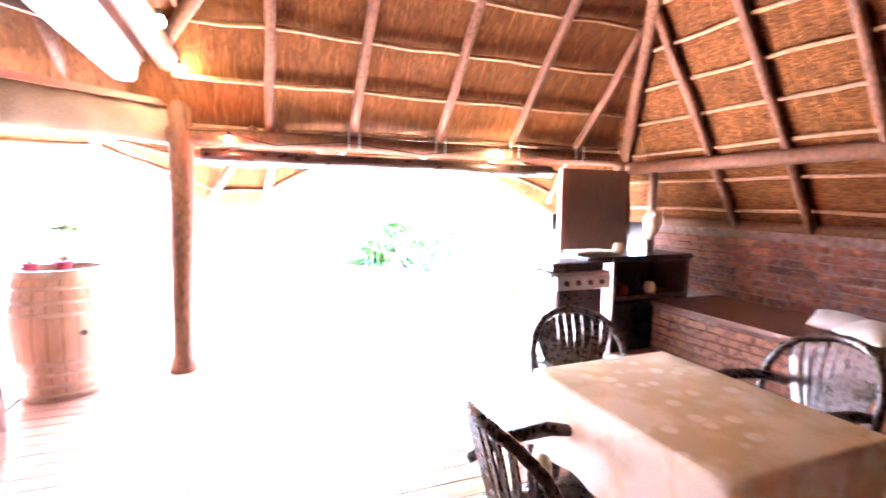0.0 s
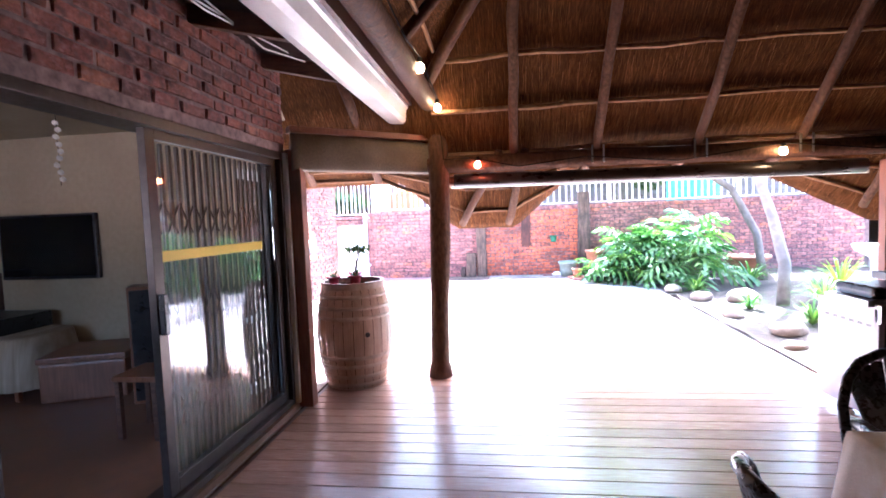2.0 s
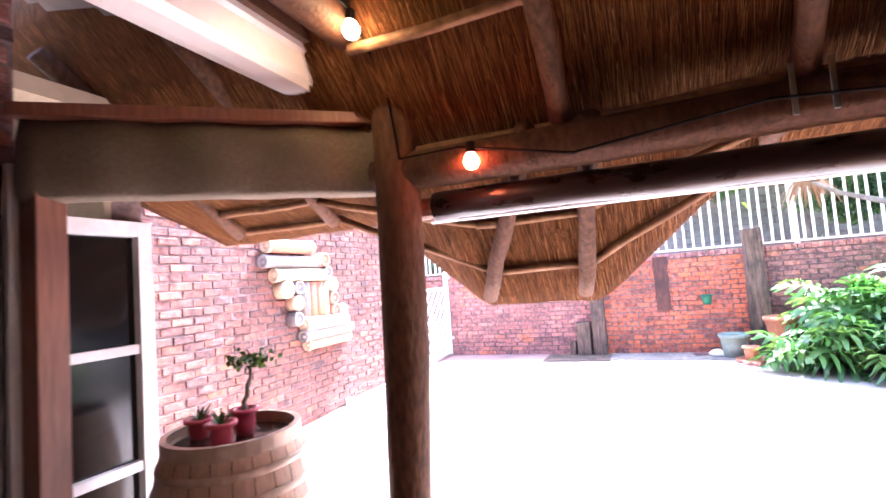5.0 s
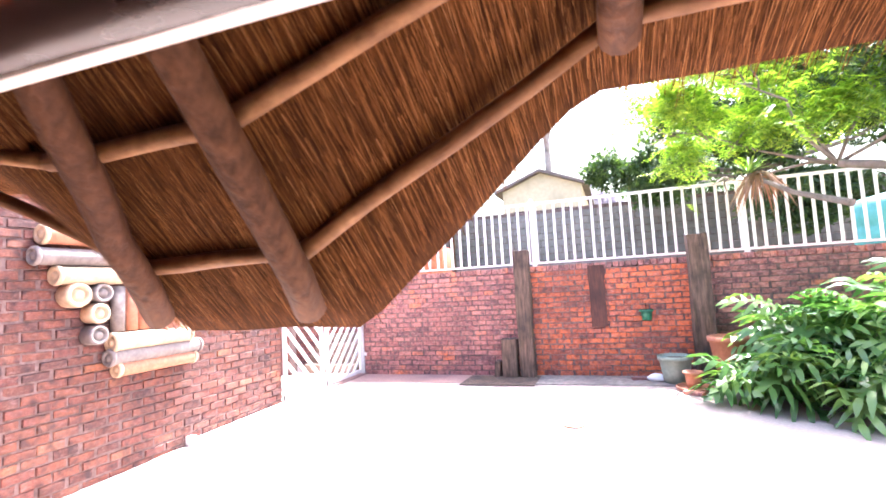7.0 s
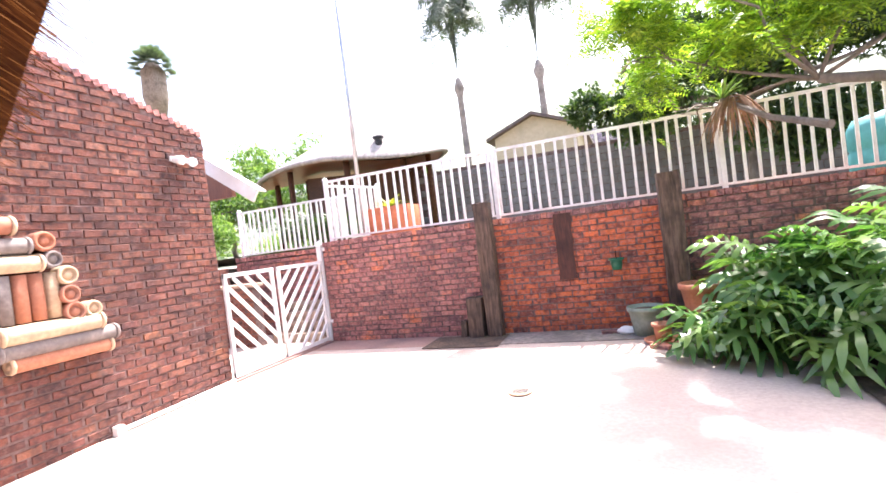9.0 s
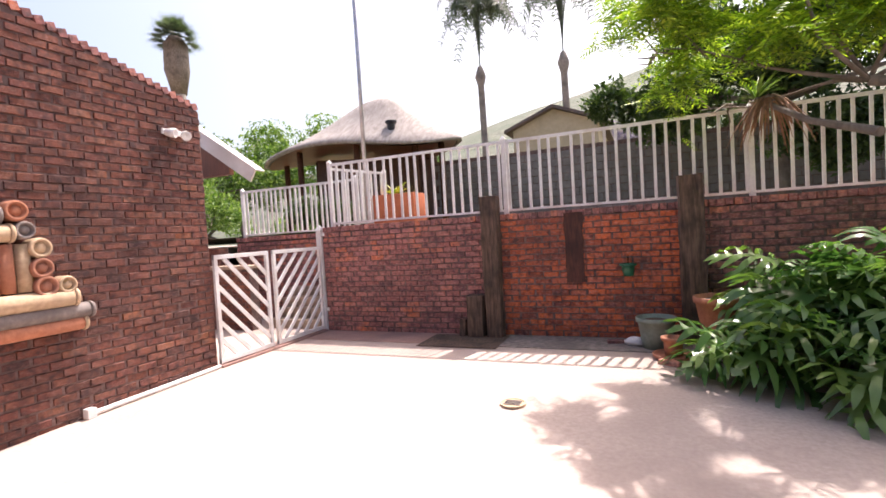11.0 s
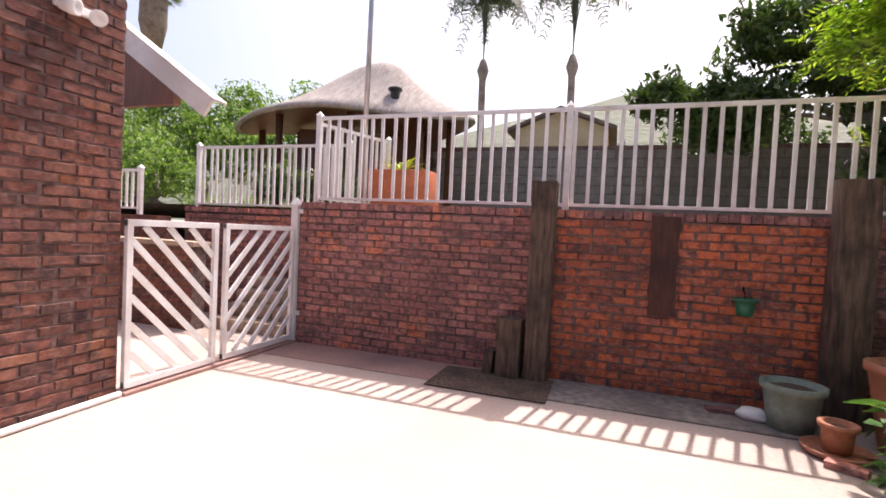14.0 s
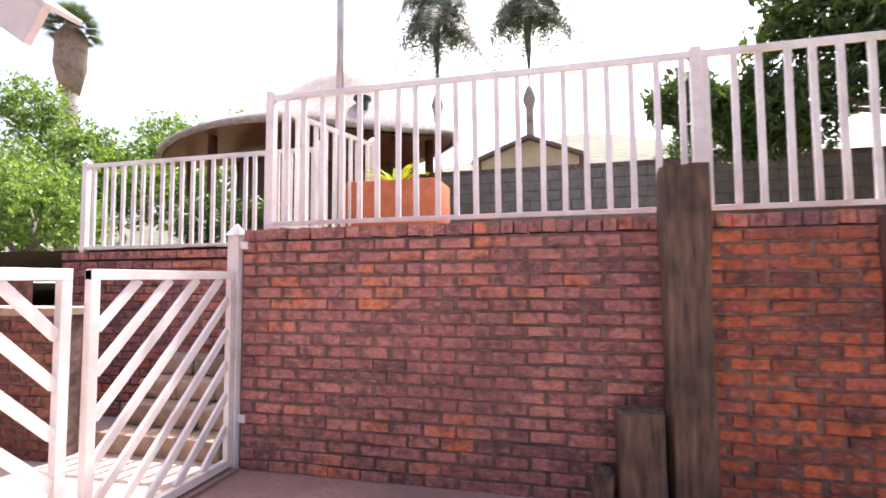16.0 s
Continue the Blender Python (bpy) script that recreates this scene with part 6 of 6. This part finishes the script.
round_tree((-9.2, 7.6, 1.62), [(0, 0, 2.6, 1.5, 1.2, 1.1), (1.6, 0.2, 2.3, 1.4, 1.2, 0.9), (-1.5, 0, 3.2, 1.5, 1.2, 1.2), (-2.8, -0.4, 4.4, 1.3, 1.1, 1.2)], 11000, 0.16, M_LEAF_BUSH, "leafy green tree behind the bushes", 1.6, "", 0.1)
round_tree((3.2, 34, 1.62), [(0, 0, 6.4, 1.6, 1.4, 1.3), (1.4, 0, 6.0, 1.2, 1.2, 1.0)], 1500, 0.3, leaf_material("purple_blossom", (0.25, 0.20, 0.42), (0.33, 0.27, 0.5), (0.4, 0.36, 0.55), 0.6, 0.3), "pale purple blossoming tree far away", 5.0)
th = thing("scrub", "distant green scrub at the hill's foot", "bushes", (0, 40, 1.6), 0, "", "stuff")
leaf_mesh("scrub_leaves", [(x, RP.uniform(-3, 6), RP.uniform(1.0, 2.6), 3.2, 2.4, RP.uniform(1.6, 3.0)) for x in range(-44, 30, 4)], 14000, 0.45, M_LEAF_BUSH, th, RP, 0.4)


# palms
def queen_palm(loc, trunk_z, label):
    th = thing("palm_tree", label, "palm", loc, 0, "tall palms")
    bm = bmesh.new()
    tube(bm, [(0, 0, 0), (0.05, 0, trunk_z * 0.5), (0, 0, trunk_z * 0.88), (0, 0, trunk_z * 0.91), (0, 0, trunk_z * 0.935), (0, 0, trunk_z * 0.96), (0, 0, trunk_z)], [0.22, 0.2, 0.19, 0.27, 0.34, 0.27, 0.14], 12, 0.03, RP)
    part("trunk", bm, M_PALM_BARK, th, "grey ringed trunk with a swollen top", True)
    for k in range(30):
        a, q = 2.4 * k, (k + 0.5) / 30
        vs, fs = [], []
        d = Vector((math.cos(a), math.sin(a), 0))
        side = Vector((-d.y, d.x, 0))
        reach = (2.7 - 1.2 * q) * RP.uniform(0.8, 1.15)
        peak = (3.7 + 2.7 * q) * RP.uniform(0.85, 1.1)
        sag = (2.9 - 1.9 * q) * RP.uniform(0.6, 1.1)
        for j in range(36):
            t = j / 35
            p = d * reach * t ** 1.7 + Vector((0, 0, peak * (1 - (1 - min(1, t / 0.7)) ** 2) - sag * max(0, (t - 0.6) / 0.4) ** 2 * 0.8))
            nxt = d * reach * (t + 0.03) ** 1.7 + Vector((0, 0, peak * (1 - (1 - min(1, (t + 0.03) / 0.7)) ** 2) - sag * max(0, (t + 0.03 - 0.6) / 0.4) ** 2 * 0.8))
            w = 0.035 * (1.1 - t)
            n0 = len(vs)
            vs += [tuple(p - side * w), tuple(p + side * w), tuple(nxt + side * w), tuple(nxt - side * w)]
            fs.append((n0, n0 + 1, n0 + 2, n0 + 3))
            if t < 0.42:
                continue
            along = (nxt - p).normalized()
            for s in (-1, 1):
                for _ in range(4):
                    n0 = len(vs)
                    ln = RP.uniform(0.45, 0.95) * (1.15 - 0.5 * abs(t - 0.65) / 0.35)
                    out = (side * s * RP.uniform(0.5, 1.0) + along * RP.uniform(0.1, 0.7) + Vector((RP.uniform(-.3, .3), RP.uniform(-.3, .3), RP.uniform(-.55, .35)))).normalized()
                    mid = p + out * ln * 0.55
                    tip = p + out * ln + Vector((0, 0, -RP.uniform(0.1, 0.4)))
                    w2 = along * 0.026
                    vs += [tuple(p - w2 * 0.6), tuple(p + w2 * 0.6), tuple(mid + w2), tuple(mid - w2), tuple(tip)]
                    fs += [(n0, n0 + 1, n0 + 2, n0 + 3), (n0 + 3, n0 + 2, n0 + 4)]
        me = bpy.data.meshes.new("frond")
        me.from_pydata(vs, [], fs)
        ob = mesh_object("frond", me, M_PALM_LEAF, th)
        ob.location = (0, 0, trunk_z)
    return th


queen_palm((-4.0, 22, 1.62), 9.7, "tall feathery palm behind the yard")
queen_palm((0.95, 22, 1.62), 9.6, "tall feathery palm beside the other palm")
fp = thing("fan_palm", "tall fan palm with a skirt of dead leaves", "palm", (-29.5, 22, 1.62))
bm = bmesh.new()
tube(bm, [(0, 0, 0), (0.2, 0, 9), (0, 0, 15.2)], [0.55, 0.45, 0.42], 12, 0.04, RP)
part("trunk", bm, M_PALM_BARK, fp, "", True)
bm = bmesh.new()
tube(bm, [(0, 0, 12.2), (0, 0, 14.2), (0, 0, 16.2), (0, 0, 17.0)], [0.5, 0.95, 0.85, 0.4], 16, 0.14, RP)
part("dead_skirt", bm, M_BARK, fp, "skirt of dead brown leaves", True)
for k in range(70):
    a, up_ = 2.4 * k, -0.35 + 1.75 * (k / 70)
    d = Vector((math.cos(a) * math.cos(up_), math.sin(a) * math.cos(up_), math.sin(up_)))
    side = d.cross(Vector((0, 0, 1))).normalized()
    c = d * RP.uniform(0.6, 1.3)
    vs, fs = [], []
    for j in range(14):
        b2 = -1.2 + 2.4 * j / 13
        tip = c + (d * math.cos(b2) + side * math.sin(b2)) * RP.uniform(0.9, 1.2) + Vector((0, 0, -0.15))
        q = len(vs)
        w = side * 0.075
        vs += [tuple(c - w), tuple(c + w), tuple(tip)]
        fs.append((q, q + 1, q + 2))
    me = bpy.data.meshes.new("fan_leaf")
    me.from_pydata(vs, [], fs)
    mesh_object("fan_leaf", me, M_PALM_LEAF, fp).location = (0, 0, 16.7)

# ---- beyond the wall ----
lp = thing("far_lapa", "grey thatched open pavilion in the next garden", "pavilion", (-2.1, 5.2, 1.62))
bm = bmesh.new()
prof = [(3.05, 1.98), (3.2, 2.00), (3.16, 2.09), (2.7, 2.32), (2.2, 2.56), (1.75, 2.82), (1.3, 3.12), (0.95, 3.38), (0.65, 3.6), (0.35, 3.74), (0.12, 3.78)]
prof = [(r * 0.83, 2.10 + (z - 1.98) * 0.80) for r, z in prof]
n = 48
rings = []
for r, z in prof:
    rings.append([bm.verts.new(((r * (1 + 0.035 * noise.noise(Vector((math.cos(k / 7.6), math.sin(k / 7.6), z))))) * math.cos(2 * math.pi * k / n), r * math.sin(2 * math.pi * k / n), z + 0.12 * math.sin(2 * math.pi * k / n * 3 + 0.8) * (r / 2.7) ** 4)) for k in range(n)])
for ra, rb in zip(rings, rings[1:]):
    for k in range(n):
        bm.faces.new((ra[k], ra[(k + 1) % n], rb[(k + 1) % n], rb[k]))
bm.faces.new(rings[-1])
for v in bm.verts:
    v.co.x = v.co.x * (1.28 if v.co.x < 0 else 1.0) + 0.45 * max(0, v.co.z - 2.2) / 1.3
    v.co.y *= 0.62
part("thatch", bm, M_THATCH_OLD, lp, "weathered grey thatch", True)
# underside in a darker brown than the thatch: shade under the roof painted in
bm = bmesh.new()
ri = [bm.verts.new((2.52 * math.cos(2 * math.pi * k / n), 2.52 * math.sin(2 * math.pi * k / n), 1.97 + 0.12 * math.sin(2 * math.pi * k / n * 3 + 0.8))) for k in range(n)]
ro = [bm.verts.new((1.0 * math.cos(2 * math.pi * k / n), 1.0 * math.sin(2 * math.pi * k / n), 2.1)) for k in range(n)]
for k in range(n):
    bm.faces.new((ri[k], ri[(k + 1) % n], ro[(k + 1) % n], ro[k]))
bm.faces.new(ro)
for v in bm.verts:
    v.co = Vector((v.co.x * (1.28 if v.co.x < 0 else 1.0), v.co.y * 0.62, v.co.z + 0.12))
part("ceiling", bm, M_JAMB, lp, "thatch underside, its shade put into a darker brown", True)
for k in range(8):
    a = 2 * math.pi * k / 8 + 0.2
    bm = bmesh.new()
    px = 2.1 * math.cos(a) * (1.28 if math.cos(a) < 0 else 1.0)
    tube(bm, [(px, 1.3 * math.sin(a), 0), (px, 1.3 * math.sin(a), 2.3)], 0.08, 10)
    part("post", bm, M_POLE, lp, "", True)
bm = bmesh.new()
lathe(bm, [(0.09, 0), (0.1, 0.16), (0.15, 0.2), (0.15, 0.24), (0.02, 0.26)], 12, (1.25, -0.95, 2.42))
part("vent", bm, M_BLACK, lp)
# added dark sheet that stands for the deep shade inside the lapa
bm = bmesh.new()
box(bm, (-1.7, -0.08, 0), (1.75, 0.08, 2.1), 0.01, pose(-0.2, 0.75, 0, 0, 0, 28))
part("shade_sheet", bm, M_DARKWOOD, lp, "added dark sheet standing in for the shade under the roof")

pl = thing("planter", "orange painted rectangular planter box on the terrace", "planter", (0.745, 1.28, 1.62))
pl.scale = (1.0, 1.0, 0.76)
bm = bmesh.new()
for lo, hi in (((-0.47, -0.26, 0), (0.47, -0.22, 0.74)), ((-0.47, 0.22, 0), (0.47, 0.26, 0.74)), ((-0.47, -0.22, 0), (-0.43, 0.22, 0.74)), ((0.43, -0.22, 0), (0.47, 0.22, 0.74)), ((-0.43, -0.22, 0.60), (0.43, 0.22, 0.68))):
    box(bm, lo, hi, 0.008)
part("body", bm, M_PLANTER, pl, "", True)
bm = bmesh.new()
blade_leaves(bm, 40, 0.6, 0.03, 0.45, RP, (0, 0, 0.70), (0.5, 1.1))
part("leaves", bm, M_YELLOW_LEAF, pl, "yellow-green strap leaves")
bm = bmesh.new()
tube(bm, [(0.27, 1.05, 1.6), (0.29, 1.05, 4.5), (0.27, 1.06, 9.0)], [0.038, 0.036, 0.03], 10)
tagged(part("steel_pole", bm, M_SILVER, None, "", True), "slim grey steel pole standing on the terrace", "pole")

bw = solid("wall_block", [((-0.9, 6.6, 1.6), (16, 6.8, 3.5))], M_MORTAR, "grey block boundary wall behind the terrace", "wall")
blk = piece_mesh("block", 0.385, 0.185, 0.012, M_BLOCK)
for r in range(9):
    for c in range(40):
        x = -0.88 + 0.2 + c * 0.397 + (0.2 if r % 2 else 0)
        if x < 15.7:
            ob = new("block", blk)
            ob.parent = bw
            ob.matrix_basis = pose(x, 6.6, 1.72 + r * 0.198, 90, 0, 0)

hs = thing("house", "cream gabled house beyond the palms", "house", (1.2, 17.5, 1.62))
bm = bmesh.new()
w, hgt, pk = 1.9, 4.35, 5.1
f = [bm.verts.new(p) for p in ((-w, -1.5, 0), (w, -1.5, 0), (w, -1.5, hgt), (0, -1.5, pk), (-w, -1.5, hgt))]
g3 = [bm.verts.new(p) for p in ((-w, 6, 0), (w, 6, 0), (w, 6, hgt), (0, 6, pk), (-w, 6, hgt))]
bm.faces.new(f)
bm.faces.new(g3[::-1])
for k in range(5):
    bm.faces.new((f[k], f[(k + 1) % 5], g3[(k + 1) % 5], g3[k]))
part("wall", bm, M_HOUSE_WALL, hs)
for s in (-1, 1):
    bm = bmesh.new()
    q = [(0, -1.8, pk + 0.02), (s * (w + 0.35), -1.8, hgt - 0.12), (s * (w + 0.35), 6.3, hgt - 0.12), (0, 6.3, pk + 0.02)]
    lo = [bm.verts.new(p) for p in q]
    hi = [bm.verts.new((x, y, z + 0.14)) for x, y, z in q]
    bm.faces.new(lo)
    bm.faces.new(hi[::-1])
    for k in range(4):
        bm.faces.new((lo[k], lo[(k + 1) % 4], hi[(k + 1) % 4], hi[k]))
    part("roof", bm, M_ROOF_TILE, hs, "dark roof slope")
for x in (-1.0, 0.9):
    wd = bar("window", (x - 0.45, -1.52, 2.2), (x + 0.45, -1.49, 3.3), hs, M_SCREEN, 0.004)
    bar("sill", (x - 0.5, -1.56, 2.12), (x + 0.5, -1.48, 2.2), wd, M_WHITE)
tk = thing("water_tank", "teal plastic water tank behind the railing", "tank", (8.25, 1.2, 1.62))
bm = bmesh.new()
lathe(bm, [(0.6, 0), (0.62, 0.05), (0.62, 0.3), (0.6, 0.33), (0.62, 0.36), (0.62, 0.62), (0.55, 0.74), (0.2, 0.82), (0.02, 0.82)], 32)
part("body", bm, M_TEAL, tk, "", True)

# eave of the house's other wing
ev = thing("house_eave", "white bargeboard of the house eave over brown timber", "eave", (0, 0, 0), 0, "", "structure")
d = Vector((0.11, 0, 2.35)) - Vector((-2.4, 0, 4.02))
ang = math.degrees(math.atan2(-d.z, d.x))
bm = bmesh.new()
box(bm, (-d.length, -0.02, 0), (0, 0.012, 0.17), 0.004)
ob = part("bargeboard", bm, M_GUTTER, ev)
ob.matrix_basis = pose(0.11, -1.5, 2.28, 0, ang, 0)
bm = bmesh.new()
box(bm, (-d.length, -0.035, 0.172), (0.03, 0.12, 0.195), 0.003)
ob = part("roof_sheet", bm, M_GUTTER, ev, "pale roof edge sheet")
ob.matrix_basis = pose(0.11, -1.5, 2.28, 0, ang, 0)
bm = bmesh.new()
lo = [bm.verts.new((x, -1.475, z)) for x, z in ((-0.28, 2.42), (-2.35, 2.42), (-2.35, 3.98), (-0.28, 2.60))]
hi = [bm.verts.new((v.co.x, -1.40, v.co.z)) for v in lo]
bm.faces.new(lo[::-1])
bm.faces.new(hi)
for k in range(4):
    bm.faces.new((lo[k], lo[(k + 1) % 4], hi[(k + 1) % 4], hi[k]))
part("gable_boarding", bm, M_JAMB, ev, "brown timber boarding")

solid("worn_slab", [((3.06, -0.66, -0.03), (5.26, -0.02, 0.013))], M_CONCRETE_GREY, "worn grey concrete strip at the wall foot", "slab", 0.002)

# ---- planted bed beside the pavilion ----
bb = thing("bird_bath", "pale stone bird bath in the garden bed", "bird bath", (8.2, -5.0, 0.03 + ground_z(-5.0)))
bm = bmesh.new()
lathe(bm, [(0.2, 0), (0.2, 0.06), (0.1, 0.1), (0.075, 0.2), (0.08, 0.75), (0.12, 0.8)], 20)
part("pedestal", bm, M_WHITE, bb, "", True)
bm = bmesh.new()
lathe(bm, [(0.1, 0.78), (0.24, 0.86), (0.27, 0.94), (0.24, 0.94), (0.05, 0.88)], 24)
part("basin", bm, M_WHITE, bb, "", True)
pot("terracotta_bowl", "wide terracotta bowl raised in the garden bed", (8.4, -1.2, 0.12), 0.2, 0.42, 0.34, M_TERRACOTTA, 0.03)
pt = thing("bent_tree", "slender pale tree with a leaning trunk", "tree", (7.5, -4.2, 0.03 + ground_z(-4.2)))
limb(pt, [(0, 0, 0), (0.02, 0, 0.6), (-0.1, 0.1, 1.3), (-0.35, 0.2, 2.2), (-0.5, 0.3, 3.0)], 0.09, 0.05, M_PALM_BARK, "trunk")
leaf_mesh("crown", [(-0.5, 0.3, 3.2, 0.8, 0.7, 0.5)], 1500, 0.14, M_LEAF_BUSH, pt, RP, 0.5)
for x, y, h, n2, m in ((6.7, -3.1, 0.5, 60, M_LEAF_BUSH), (7.2, -5.4, 0.55, 70, M_LEAF_BUSH), (6.9, -4.5, 0.4, 50, M_LEAF_PHILO), (8.0, -4.3, 0.8, 60, M_LEAF_BUSH), (8.9, -3.2, 0.9, 70, M_LEAF), (7.8, -6.2, 0.6, 60, M_LEAF_BUSH), (9.3, -5.2, 1.1, 70, M_LEAF), (7.9, -2.4, 0.8, 60, M_LEAF_PHILO)):
    th = thing("strap_plant", "clump of arching strap leaves in the bed", "plant", (x, y, 0.03 + ground_z(y)), 0, "bed clumps")
    bm = bmesh.new()
    blade_leaves(bm, n2, h * 1.2, 0.022, 0.6, RP, (0, 0, 0), (0.6, 1.2))
    part("leaves", bm, m, th)
for x, y, s in ((6.55, -3.7, 0.14), (6.5, -4.9, 0.12), (6.7, -5.8, 0.16), (6.45, -6.4, 0.1), (7.1, -3.9, 0.2), (6.4, -2.9, 0.12)):
    bm = bmesh.new()
    bmesh.ops.create_icosphere(bm, subdivisions=3, radius=s)
    for v in bm.verts:
        v.co = Vector((v.co.x * 1.2, v.co.y, max(-0.3 * s, v.co.z * 0.7))) + noise.noise_vector(v.co * 9 + Vector((x, y, 0))) * s * 0.22
    ob = part("boulder", bm, M_STONE, None, "", True)
    ob.location = (x, y, 0.03 + ground_z(y) + s * 0.25)
    tagged(ob, "rounded brown rock edging the bed", "rock", "bed rocks")

# ---- pieces of walls and floor ----
lay_bricks(wall_garden, (0.06, 0.0, 0), (1, 0, 0), (0, -1, 0), 2.84, lambda a: 1.575, M_BRICK, (1.4, 0, 0.9), count=200)
lay_bricks(wall_garden, (2.90, 0.0, 0), (1, 0, 0), (0, -1, 0), 2.5, lambda a: 1.575, M_BRICK_RED, (3.4, 0, 0.9), count=100)
lay_bricks(wall_garden, (5.40, 0.0, 0), (1, 0, 0), (0, -1, 0), 6.0, lambda a: 1.575, M_BRICK, (5.4, 0, 0.9), count=0)
lay_bricks(wall_low, (-2.65, 0.86, 0), (1, 0, 0), (0, -1, 0), 2.69, lambda a: 1.50, M_BRICK, (-0.5, 0.86, 1), count=60)
lay_bricks(wall_west, (-3.3, -0.2, 0), (1, 0, 0), (0, -1, 0), 1.95, lambda a: 1.05, M_BRICK_HOUSE, (-1.4, -0.2, 1), count=60)
lay_bricks(wall_side, (0.0, -2.155, 0), (0, -1, 0), (1, 0, 0), 5.09, SIDE_TOP, M_BRICK_HOUSE, (0, -3.0, 1.5), count=300, z0=-0.157)
lay_bricks(wall_deck, (XW, -15.19, DECK_Z), (0, 1, 0), (1, 0, 0), 7.2, lambda a: 2.86, M_BRICK_HOUSE, (XW, -9.2, 2.3), holes=((4.77, 7.3, -0.2, 2.14),), count=220, start=2.0)
lay_bricks(wb, (7.16, -15.1, DECK_Z), (0, 1, 0), (-1, 0, 0), 6.9, lambda a: 0.50, M_BRICK_PALE, (7.16, -9, 0.3), count=110)
lay_bricks(wall_bench, (8.06, -15.1, 0.445), (0, 1, 0), (-1, 0, 0), 7.9, lambda a: 0.70, M_BRICK_HOUSE, (8.06, -9, 0.8), count=150)
cop = piece_mesh("coping_brick", 0.075, 0.088, 0.24, M_BRICK)
for k in range(130):
    ob = new("coping_brick", cop)
    ob.parent = wall_garden
    ob.matrix_basis = pose(0.10 + k * 0.0865, 0.235, 1.621 + RB.uniform(-.004, .004), 90, 0, RB.uniform(-1, 1))
cop2 = piece_mesh("coping_brick", 0.075, 0.085, 0.22, M_BRICK)
for k in range(31):
    ob = new("coping_brick", cop2)
    ob.parent = wall_low
    ob.matrix_basis = pose(-2.62 + k * 0.0865, 1.065, 1.553, 90, 0, RB.uniform(-1, 1))
for k in range(56):
    y = 0.05 + k * 0.0905
    ob = new("coping_brick", cop)
    ob.parent = wall_side
    ob.matrix_basis = Matrix.Translation((-0.225, -2.15 - y, 3.105 + 0.28 * y)) @ Euler((radians(15.6), 0, 0)).to_matrix().to_4x4() @ pose(0, 0, 0, 90, 0, 90)
for k in range(58):
    y = -6.96 - BW * k
    ob = new("board", board)
    ob.parent = deck
    ob.matrix_basis = pose(1.74 + 3.15, y, DECK_Z - 0.016, 0, 0, 0)
